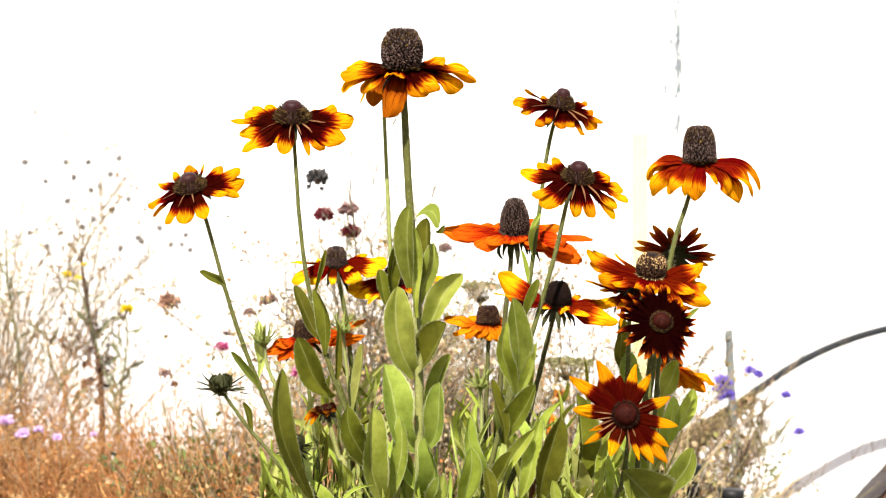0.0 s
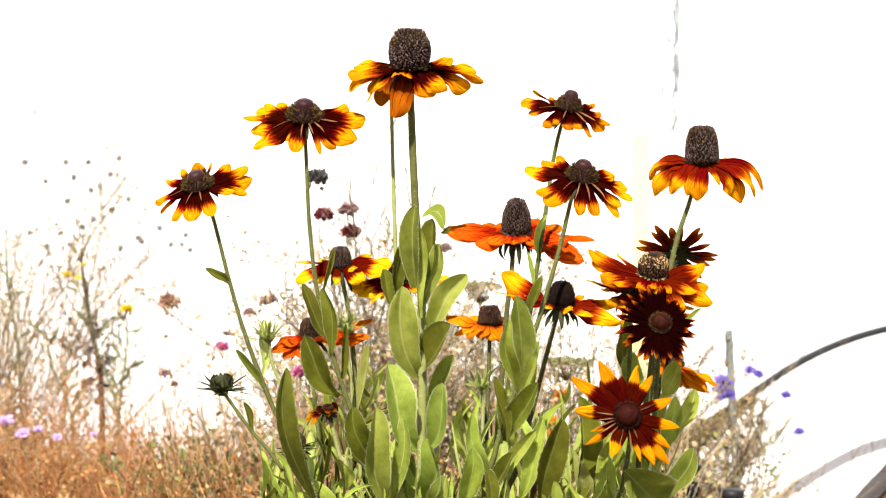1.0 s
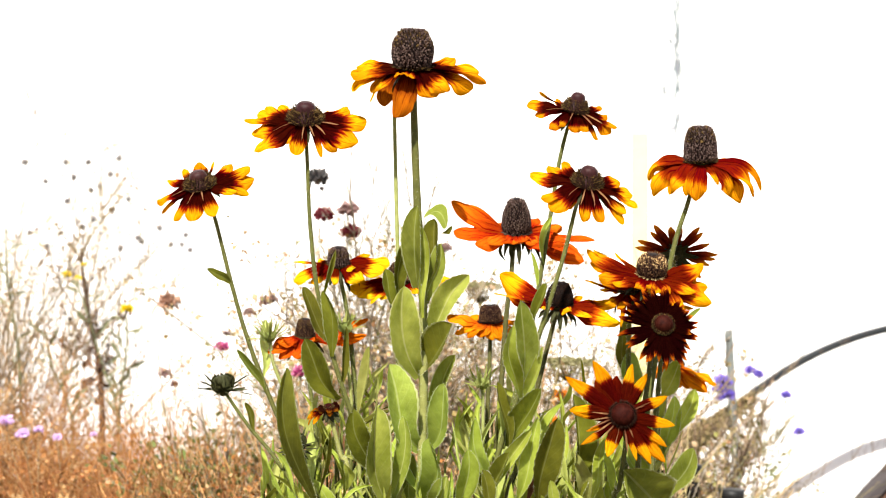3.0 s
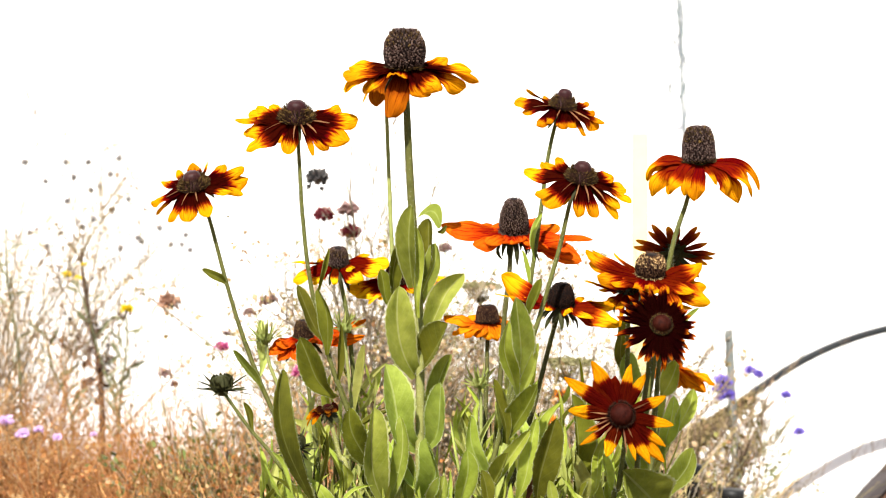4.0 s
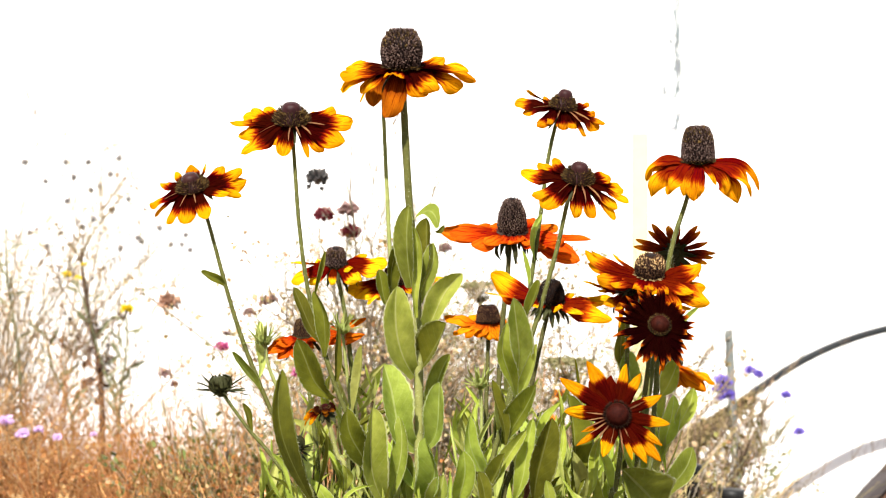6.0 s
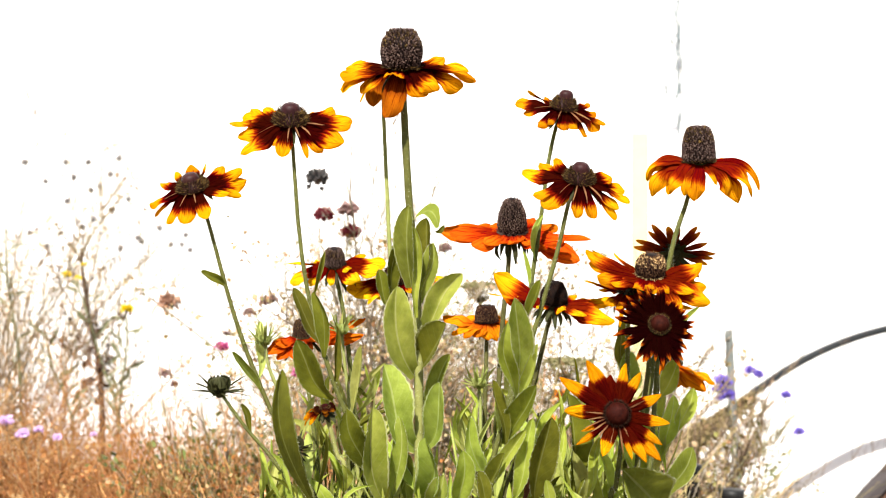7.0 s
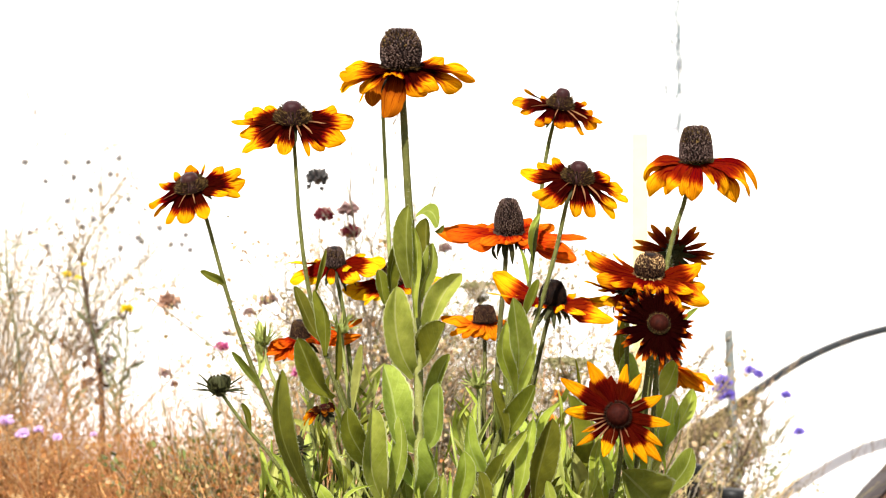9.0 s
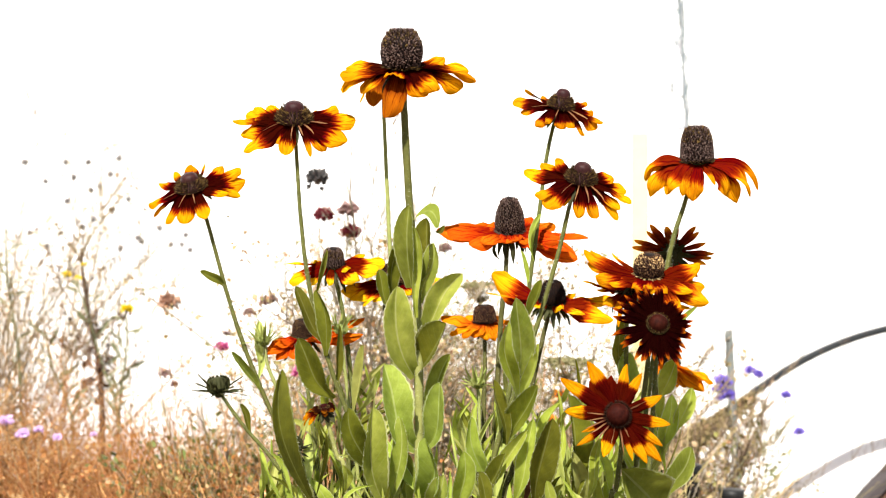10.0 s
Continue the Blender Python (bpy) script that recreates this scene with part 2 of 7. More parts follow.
def tube(shape, line, radii, sides=8, rnd=0.0):
    """A tapered round stem along a line; radii: one number, or start and end."""
    r0, r1 = radii if isinstance(radii, tuple) else (radii, radii)
    n = len(line)
    verts, faces, uvs = [], [], []
    ref = Vector((0.31, 0.93, 0.17))
    for i, p in enumerate(line):
        d = (line[min(i + 1, n - 1)] - line[max(i - 1, 0)])
        if d.length < 1e-9:
            d = Vector((0, 0, 1))
        d.normalize()
        a = d.cross(ref)
        if a.length < 1e-4:
            a = d.cross(Vector((1, 0, 0)))
        a.normalize()
        b = d.cross(a)
        r = r0 + (r1 - r0) * i / (n - 1)
        for k in range(sides):
            w = 2 * math.pi * k / sides
            rr = r * (1 + (random.uniform(-rnd, rnd) if rnd else 0))
            verts.append(p + a * (rr * math.cos(w)) + b * (rr * math.sin(w)))
            uvs.append((i / n, k / sides))
    for i in range(n - 1):
        for k in range(sides):
            k2 = (k + 1) % sides
            faces.append((i * sides + k, i * sides + k2, (i + 1) * sides + k2, (i + 1) * sides + k))
    faces.append(tuple(range(sides - 1, -1, -1)))
    faces.append(tuple((n - 1) * sides + k for k in range(sides)))
    shape.add(verts, faces, uvs)


def basis(axis):
    """Axes of a flower head: to the right, to the back and along its axis."""
    n = Vector(axis).normalized()
    e1 = (Vector((1, 0, 0)) - n * n.x).normalized()
    return e1, n.cross(e1), n


def petal_shape(origin, axis, az, length, elev, curl, width, r0, tip=0.45, twist=0.0, cup=0.5, roll_in=0.0, seed=0):
    rnd = random.Random(seed)
    e1, e2, n = basis(axis)
    a = radians(az)
    out = e1 * math.cos(a) + e2 * math.sin(a)
    side = -e1 * math.sin(a) + e2 * math.cos(a)
    NS, NV = 20, 11
    ph, ph2, ph3, amp = rnd.uniform(0, 6), rnd.uniform(0, 6), rnd.uniform(0, 6), rnd.uniform(0.8, 1.9)
    tip_curl, sickle, edge_roll = rnd.uniform(-22, 24), rnd.uniform(-0.06, 0.06), rnd.uniform(-0.25, 0.65)
    lobe, cleft = rnd.uniform(-0.35, 0.35), rnd.uniform(0.0, 0.07)
    # a round tip is broad to the end; a pointed one narrows from the middle
    if tip > 0.5:
        neck, full, shoulder, fall = 0.52, 0.62, 0.68, 0.50
    elif tip > 0.2:
        neck, full, shoulder, fall = 0.52, 0.55, 0.52, 0.62
    else:
        neck, full, shoulder, fall = 0.80, 0.32, 0.42, 0.80
    steps = 40
    start = r0 * 0.62
    length += r0 * 0.38
    pts, th = [Vector(origin) + out * start], []
    for i in range(steps + 1):
        s = i / steps
        th.append(radians(elev - curl * s ** 1.4 - tip_curl * max(0.0, s - 0.7) / 0.3))
        pts.append(pts[-1] + (out * math.cos(th[-1]) + n * math.sin(th[-1]) + side * (sickle * s)) * (length / steps))
    sh, verts, uvs, faces = Shape(), [], [], []
    for i in range(NS):
        g = i / (NS - 1)
        g = g * (1.4 - 0.4 * g)
        for j in range(NV):
            v = -1 + 2 * j / (NV - 1)
            s = g * (1 - cleft * math.exp(-((v - lobe) / 0.22) ** 2) * g ** 3)
            f = min(0.999, s) * steps
            k = int(f)
            p = pts[k].lerp(pts[k + 1], f - k)
            ang = th[min(k, steps)]
            up = n * math.cos(ang) - out * math.sin(ang)
            w = neck + (1 - neck) * math.sin(min(1, g / full) * math.pi / 2)
            u = max(0.0, g - shoulder) / (1 - shoulder)
            w *= max(0.0, 1 - u * u) ** fall
            w *= 1 + 0.05 * math.sin(9 * g + ph3 + (2.0 if v > 0 else 0.0)) + 0.03 * math.sin(23 * g + ph2 + (1.3 if v > 0 else 0.0))
            w *= width / 2
            tw = radians(twist) * s
            sd = side * math.cos(tw) + up * math.sin(tw)
            ud = up * math.cos(tw) - side * math.sin(tw)
            h = -cup * 0.32 * v * v * w + 0.13 * w * math.cos(3 * math.pi * v) * min(1, s * 3) - edge_roll * 0.8 * abs(v) ** 3 * w
            h += amp * 0.09 * w * math.sin(6 * s + ph + 2.2 * v) + amp * 0.10 * w * math.sin(11 * s + ph2 - 3 * v) * s
            h += roll_in * abs(v) ** 2 * w
            verts.append(p + sd * (v * w * (1 - 0.25 * abs(roll_in) * abs(v) - 0.16 * abs(edge_roll) * v * v)) + ud * h)
            uvs.append((s, j / (NV - 1)))
    for i in range(NS - 1):
        for j in range(NV - 1):
            q = i * NV + j
            faces.append((q, q + NV, q + NV + 1, q + 1))
    sh.add(verts, faces, uvs)
    return sh


def spike(shape, p, d, length, r, sides=4, lean=None):
    """A small pointed floret or bristle."""
    a = d.orthogonal().normalized()
    b = d.cross(a)
    tipp = p + d * length + (lean * length if lean else Vector((0, 0, 0)))
    verts = []
    for q, rr in ((p, r), (p + d * length * 0.55, r * 0.85)):
        for k in range(sides):
            w = 2 * math.pi * k / sides
            verts.append(q + a * (rr * math.cos(w)) + b * (rr * math.sin(w)))
    verts.append(tipp)
    faces = []
    for k in range(sides):
        k2 = (k + 1) % sides
        faces.append((k, k2, sides + k2, sides + k))
        faces.append((sides + k, sides + k2, 2 * sides))
    shape.add(verts, faces)


TALL = ("barrel", "drum", "egg")


def cone_parts(parent, origin, axis, radius, height, kind, seed):
    """The domed centre of a flower: packed buds above, open florets below. kind: dome, barrel, drum, egg or flat."""
    rnd = random.Random(seed)
    e1, e2, n = basis(axis)
    o = Vector(origin)
    core, buds, florets = Shape(), Shape(), Shape()
    RN, SG = 12, 20

    def prof(t):
        if kind == "barrel":
            r = radius * (0.80 + 0.20 * math.sin(math.pi / 2 * min(1, t / 0.37))) * (1 - 0.64 * (max(0, t - 0.45) / 0.55) ** 2.6)
            return r, height * t
        if kind == "drum":
            r = radius * (0.90 + 0.10 * math.sin(math.pi / 2 * min(1, t / 0.25))) * (1 - 0.20 * t) * (1 - 0.55 * (max(0, t - 0.55) / 0.45) ** 3.2)
            return r, height * t
        if kind == "egg":
            r = radius * math.sqrt(max(0, 1 - max(0, t - 0.22) ** 2 / 0.78 ** 2 * 0.93)) * (0.88 + 0.12 * min(1, t / 0.22))
            return r, height * t
        if kind == "dome":
            if t < 0.5:
                return radius * (1 - 0.40 * (2 * t) ** 1.3), height * 0.58 * (2 * t) ** 0.8
            u = 2 * t - 1
            return radius * 0.60 * math.cos(u * math.pi / 2 * 0.98) ** 0.6, height * (0.58 + 0.42 * math.sin(u * math.pi / 2))
        r = radius * math.cos(t * math.pi / 2 * 0.98) ** 0.75
        return r, height * math.sin(t * math.pi / 2)

    vs, fs = [], []
    for i in range(RN):
        r, z = prof(i / (RN - 1))
        for k in range(SG):
            w = 2 * math.pi * k / SG
            vs.append(o + e1 * (r * math.cos(w)) + e2 * (r * math.sin(w)) + n * z)
    for i in range(RN - 1):
        for k in range(SG):
            k2 = (k + 1) % SG
            fs.append((i * SG + k, i * SG + k2, (i + 1) * SG + k2, (i + 1) * SG + k))
    fs.append(tuple((RN - 1) * SG + k for k in range(SG)))
    fs.append(tuple(reversed(range(SG))))
    core.add(vs, fs)
    count = 1350 if kind in TALL else 560
    rows = 2000
    area, acc = [], 0.0
    for i in range(rows):
        r, z = prof((i + 0.5) / rows)
        r2, z2 = prof((i + 1.5) / rows)
        acc += r * math.hypot(r2 - r, z2 - z)
        area.append(acc)
    i = 0
    for q in range(count):
        want = (q + 0.5) / count * acc
        while area[i] < want:
            i += 1
        t = (i + 0.5) / rows
        r, z = prof(t)
        r2, z2 = prof(min(1, t + 0.01))
        w = q * 2.39996 + rnd.uniform(-0.1, 0.1)
        rad = e1 * math.cos(w) + e2 * math.sin(w)
        tang = rad * (r2 - r) + n * (z2 - z)
        nor = (rad * (z2 - z) - n * (r2 - r))
        nor = nor.normalized() if nor.length > 1e-9 else n
        p = o + rad * r + n * z - nor * 0.0004
        size = radius * (0.056 if kind in TALL else 0.062)
        if kind == "dome":
            open_ = t < 0.54
        elif kind in TALL:
            open_ = t < 0.06
        else:
            open_ = t < 0.30
        d = (nor + n * 0.35 + Vector((rnd.uniform(-.2, .2), rnd.uniform(-.2, .2), rnd.uniform(-.2, .2)))).normalized()
        if open_:
            spike(florets, p, (d + rad * 0.35).normalized(), radius * rnd.uniform(0.16, 0.36), size * rnd.uniform(0.45, 0.8), 4)
            if rnd.random() < 0.6:
                spike(florets, p + d * 0.0003, (d + n * 0.4).normalized(), radius * rnd.uniform(0.25, 0.42), size * 0.3, 3)
        elif kind in TALL:
            crown = 0.82 < t < 0.95 and rnd.random() < 0.6
            gold = (0.10 if kind == "egg" else 0.55) < t < 0.96 and rnd.random() < 0.45
            spike(florets if gold else buds, p, d, radius * rnd.uniform(0.08, 0.15) * (1.7 if crown else 1), size * rnd.uniform(0.75, 1.05), 4)
        else:
            spike(buds, p, nor, radius * (rnd.uniform(0.012, 0.03) if kind == "dome" else rnd.uniform(0.03, 0.07)), size * 1.05, 5)
    return core, buds, florets


def leaf_shape(base, tip, width, roll=0.0, bow=0.0, arc=0.0, fold=0.35, blunt=0.8, seed=0, hang=0.0, clasp=0.13):
    """A lance-shaped leaf from base to tip. roll turns its face about its length; bow arches it; arc bends it sideways."""
    rnd = random.Random(seed)
    b, tp = Vector(base), Vector(tip)
    d = tp - b
    length = d.length
    d.normalize()
    face = Vector((0, -1, 0.25))
    face = (face - d * face.dot(d)).normalized()
    face = Matrix.Rotation(radians(roll), 3, d) @ face
    side = d.cross(face)
    NS, NV = 26, 11
    ph, amp = rnd.uniform(0, 6), rnd.uniform(0.7, 1.6)
    turn, sway_s, widest = rnd.uniform(-32, 32), rnd.uniform(-0.035, 0.035), rnd.uniform(0.48, 0.64)
    lean_l, lean_r = rnd.uniform(0.75, 1.25), rnd.uniform(0.75, 1.25)
    curl_l, curl_r = rnd.uniform(-0.5, 0.25), rnd.uniform(-0.5, 0.25)
    verts, uvs, faces = [], [], []
    for i in range(NS):
        s = i / (NS - 1)
        s = s * (1.3 - 0.3 * s)
        w = clasp + (1 - clasp) * math.sin(min(1.0, s / widest) * math.pi / 2) ** 1.5
        w *= max(0.0, 1 - (max(0.0, s - widest + 0.04) / (1.04 - widest)) ** 2.5) ** (0.95 - 0.4 * blunt)
        w = max(w, 0.02) * width / 2
        para = 4 * s * (1 - s)
        p = b + d * (length * s) + face * (bow * length * para) + side * (arc * length * para + sway_s * length * math.sin(6.28 * s)) + Vector((0, 0, -hang * length * s * s))
        spin = Matrix.Rotation(radians(turn) * (s - 0.5), 3, d)
        sd, fc = spin @ side, spin @ face
        for j in range(NV):
            v = -1 + 2 * j / (NV - 1)
            serr = 1 + (0.032 * (1 if i % 2 else -1) + 0.04 * math.sin(11 * s + ph + v) if abs(v) == 1 else 0)
            h = fold * (lean_l if v < 0 else lean_r) * abs(v) ** 1.3 * w + amp * 0.10 * w * math.sin(9 * s + ph + 2.4 * v) * abs(v)
            h += (curl_l if v < 0 else curl_r) * max(0.0, abs(v) - 0.55) ** 2 * 2.2 * w
            h -= 0.07 * w * (1 - abs(v)) ** 3
            verts.append(p + sd * (v * w * serr) + fc * h)
            uvs.append((s, j / (NV - 1)))
    for i in range(NS - 1):
        for j in range(NV - 1):
            q = i * NV + j
            faces.append((q, q + NV, q + NV + 1, q + 1))
    sh = Shape()
    sh.add(verts, faces, uvs)
    return sh


def hairs(line, r, gap, length, seed, lo=0.0, hi=1.0):
    rnd = random.Random(seed)
    sh = Shape()
    total = sum((line[i + 1] - line[i]).length for i in range(len(line) - 1))
    n = int(total * (hi - lo) / gap)
    for _ in range(n):
        f = rnd.uniform(lo, hi) * (len(line) - 1)
        k = min(int(f), len(line) - 2)
        p = line[k].lerp(line[k + 1], f - k)
        d = (line[k + 1] - line[k]).normalized()
        w = rnd.uniform(0, 6.283)
        a = d.orthogonal().normalized()
        nrm = a * math.cos(w) + d.cross(a) * math.sin(w)
        tip = p + nrm * (r + length * rnd.uniform(0.5, 1.2)) + d * length * rnd.uniform(-0.5, 0.5)
        q = p + nrm * r * 0.9
        sd = nrm.cross(d) * 0.00010
        sh.add([q + sd, q - sd, q + d * 0.00015, tip], [(0, 1, 3), (1, 2, 3), (2, 0, 3)])
    return sh


SPECIES = "daisy stalks of the flower bed"
SEED = [100]


def seed():
    SEED[0] += 1
    return SEED[0]


def stalk(label, stem_points, radius=0.0011, material=STEM, hairy=True, name="coneflower", foot=None):
    """A stalk from its top down to the soil: the thing, its stem and its hairs."""
    low = Vector(stem_points[-1])
    base = Vector(foot) if foot else Vector((low.x + 0.02 * (1 if low.x < 0 else -1), low.y, 0.0))
    t = thing(name, base, label, "flower", SPECIES)
    line = spline(list(stem_points) + [(low + base) / 2 + Vector((0.004, 0, 0.02)), base])
    sh = Shape()
    tube(sh, line, (radius, radius * 1.7), 8, 0.04)
    part("stem", sh, material, t)
    if hairy:
        part("stem_hair", hairs(line, radius * 1.2, 0.0009, 0.0012, seed(), 0.0, 0.65), HAIR, t, "fine pale hairs")
    return t


def head(t, at, axis, r0, petals, material, cone, cone_mats, tip=0.45, sepals=9, sepal_len=0.014, droop=55, cup=0.5, lift=0.0, quills=()):
    """Cone, petals and sepals of a flower. petals: rows of azimuth, length, rise, curl, width in degrees and millimetres."""
    radius, height, kind = cone
    e1, e2, n = basis(axis)
    o = Vector(at)
    core, buds, florets = cone_parts(t, o + n * lift, axis, radius, height, kind, seed())
    if kind in TALL:
        c = part("cone", core, CONE_BLACK, t)
        part("bud_cover", buds, cone_mats[0], c, "tightly packed dark brown buds")
    else:
        core.add(buds.v, buds.f)
        c = part("cone", core, cone_mats[0], t)
    if florets.v:
        part("floret_fringe", florets, cone_mats[1], c, "fringe of open brown florets")
    for az, ln, el, cu in quills:
        part("petal", petal_shape(o + n * 0.0008, axis, az, ln / 1000, el, cu, 0.0011, r0, 0.3, 70, 0.2, 0.3, seed()), QUILL, t, "narrow curled pinkish petal")
    made = []
    rnd = random.Random(seed())
    for row in petals:
        az, ln, el, cu, wd = row[:5]
        tw = row[5] if len(row) > 5 else rnd.uniform(-24, 24)
        ri = row[6] if len(row) > 6 else 0.0
        sh = petal_shape(o, axis, az, ln / 1000, el, cu, wd / 1000, r0, tip, tw, cup * rnd.uniform(0.5, 1.4), ri, seed())
        made.append(part("petal", sh, material, t))
    for k in range(sepals):
        az = 360 * k / sepals + rnd.uniform(-10, 10)
        sh = petal_shape(o - n * 0.0012, axis, az, sepal_len * rnd.uniform(0.7, 1.15), -15 - rnd.uniform(0, 20), droop * rnd.uniform(0.7, 1.3), 0.0034, r0 * 0.55, 0.06, rnd.uniform(-20, 20), 0.6, 0.0, seed())
        part("sepal", sh, SEPAL, t)
    # the cup under the petals
    sh = Shape()
    line = [o - n * 0.0045, o - n * 0.003, o - n * 0.0012, o + n * 0.0008]
    for a, b, ra, rb in zip(line, line[1:], (0.0012, 0.003, r0 * 0.75), (0.003, r0 * 0.75, r0 * 0.8)):
        tube(sh, [a, b], (ra, rb), 12)
    part("receptacle", sh, SEPAL, t)
    return made


def around(count, length, elev, curl, width, start=0.0, jitter=8, s=1):
    """Petals spread evenly round a head, each a little different."""
    r = random.Random(s)
    return [(start + 360 * k / count + r.uniform(-jitter, jitter), length * r.uniform(0.86, 1.08), elev + r.uniform(-7, 7),
             curl * r.uniform(0.6, 1.4), width * r.uniform(0.85, 1.12)) for k in range(count)]


def leaves(t, rows, clasp=0.13):
    """rows: base, tip, width in millimetres, roll, bow, arc, material."""
    for base, tip, width, roll, bow, arc, m in rows:
        blade = leaf_shape(base, tip, width / 1000, roll, bow, arc, random.Random(seed()).uniform(0.5, 1.2), 1.0, seed(), 0.0, clasp)
        leaf = part("leaf", blade, m, t)
        if width > 7.5:
            fringe = Shape()
            for edge in (0, 10):
                line = [Vector(blade.v[i * 11 + edge]) for i in range(26)]
                fur = hairs(line, 0.0001, 0.0009, 0.0008, seed())
                fringe.add(fur.v, fur.f)
            part("leaf_fringe", fringe, HAIR, leaf, "fine pale hairs along the margin")


# ---- ground and wall ----
def ground():
    sh = Shape()
    n = 60
    xs = [math.copysign(abs(u) ** 4.0 * 2000 + abs(u) * 3, u) for u in (-1 + 2 * i / n for i in range(n + 1))]
    vs, fs = [], []
    for i, y in enumerate(xs):
        for j, x in enumerate(xs):
            near = max(0.0, 1 - math.hypot(x, y) / 6)
            vs.append((x, y, -0.012 + 0.02 * near * noise.noise(Vector((x * 3, y * 3, 0)))))
    for i in range(n):
        for j in range(n):
            q = i * (n + 1) + j
            fs.append((q, q + 1, q + n + 2, q + n + 1))
    sh.add(vs, fs)
    m = plain_mat("dry_soil", (0.10, 0.07, 0.045), (0.22, 0.165, 0.11), 14, 0.95, 0.8, depth=0.02, spec=0.1)
    single("ground", sh, m, (0, 0, 0), "dry brown garden soil with litter", "ground", kind="structure")


def box(shape, x0, y0, z0, x1, y1, z1):
    shape.add([(x0, y0, z0), (x1, y0, z0), (x1, y1, z0), (x0, y1, z0), (x0, y0, z1), (x1, y0, z1), (x1, y1, z1), (x0, y1, z1)],
              [(0, 3, 2, 1), (4, 5, 6, 7), (0, 1, 5, 4), (1, 2, 6, 5), (2, 3, 7, 6), (3, 0, 4, 7)])


WALL_Y = 2.05


def wall():
    sh = Shape()
    box(sh, -6, WALL_Y, -0.2, 6, WALL_Y + 0.22, 3.0)
    m = plain_mat("white_render", (0.80, 0.795, 0.78), (0.86, 0.855, 0.84), 9, 0.85, 0.25, depth=0.003, value=0.0, hue=0.0)
    single("wall_north", sh, m, (0, WALL_Y, -0.2), "sunlit white rendered garden wall", "wall", kind="structure", smooth=False)


ground()
wall()

# ---- the daisies ----
DK = (CONE_PURPLE, FLORET_GOLD)
BR = (CONE_GREY, FLORET_GOLD)
CONE_RUSSET = stuff_mat("cone_russet", [(0.014, 0.006, 0.004), (0.055, 0.026, 0.014), (0.024, 0.011, 0.007), (0.125, 0.068, 0.032), (0.034, 0.015, 0.009)], 0.5, 0.0, 0.04)
RB = (CONE_RUSSET, FLORET_GOLD)

daisy_a = stalk("maroon and gold daisy on a thin leaning hairy stalk", [(-0.1498, 0.02, 0.6528), (-0.1433, 0.02, 0.6368), (-0.1321, 0.02, 0.5964), (-0.1211, 0.02, 0.5622), (-0.1057, 0.02, 0.5246), (-0.0869, 0.02, 0.4869), (-0.0715, 0.02, 0.4459)])
head(daisy_a, (-0.1526, 0.02, 0.6566), (-0.16, -0.46, 0.87), 0.0085,
     [(200, 19.8, 0, 25, 15.4), (218, 20.8, -10, 25, 6.6, 50, 0.5), (230, 20.3, -20, 28, 11), (260, 18.1, -25, 30, 11), (294, 18, -22, 32, 9.2), (302, 8.9, -30, 40, 6.1, 25), (338, 17.4, 0, 15, 9.2, -20), (352, 22.8, -5, 30, 6.1, 40),
      (12, 24.6, 0, 10, 14.8), (16, 23.7, 8, -5, 9.5, 35), (42, 16, 18, 5, 11.2), (138, 9.3, 40, -10, 5.6), (160, 13.8, 18, 10, 10.9, 30), (58, 11.4, 38, -10, 2.7), (94, 10.5, 48, 10, 9.8)],
     P_BICOLOUR, (0.0090, 0.0100, "dome"), DK, tip=0.78, quills=[(205, 12, -2, 20), (255, 12, -4, 20), (284, 10, -6, 20)])
leaves(daisy_a, [((-0.1314, 0.02, 0.5957), (-0.1468, 0.015, 0.6067), 5.5, 5, 0.05, 0.06, LEAF_DARK), ((-0.1126, 0.02, 0.5399), (-0.113, 0.03, 0.576), 7, 10, 0.0, 0.04, LEAF_PALE), ((-0.1102, 0.02, 0.5314), (-0.1253, 0, 0.5597), 4.8, 30, 0.02, 0.02, LEAF_MID)])

daisy_b = stalk("maroon and gold daisy on a tall straight hairy stalk", [(-0.088, 0, 0.687), (-0.087, 0, 0.6703), (-0.0843, 0, 0.6337), (-0.0793, 0, 0.597), (-0.0697, 0, 0.5603), (-0.0607, 0, 0.5337), (-0.0447, 0, 0.4937), (-0.0313, 0, 0.4503)])
head(daisy_b, (-0.0887, 0, 0.6963), (0.02, -0.42, 0.9), 0.0095,
     [(36, 19.7, 10, 5, 13.7), (4, 26.9, 5, 12, 17), (340, 25.8, -8, 22, 17), (324, 19.3, -25, 30, 11.4), (298, 20.4, -22, 40, 3.9, 40), (260, 16.7, -35, 32, 9.8), (232, 11.9, -28, 30, 7.1, 25), (216, 28.4, -15, 18, 13),
      (192, 23.8, -8, 15, 15.7), (186, 27, 2, 5, 8), (170, 20.7, 5, 5, 11.7), (158, 17.9, 12, 5, 12), (140, 12.9, 15, 5, 10.2), (94, 8.9, 15, 10, 9.8), (56, 12.4, 2, 8, 8.7)],
     P_BICOLOUR, (0.0100, 0.0118, "dome"), DK, tip=0.78, quills=[(270, 14, -6, 25), (290, 12, -6, 20), (310, 12, -2, 20), (222, 14, 0, 20), (340, 12, 4, 10)])
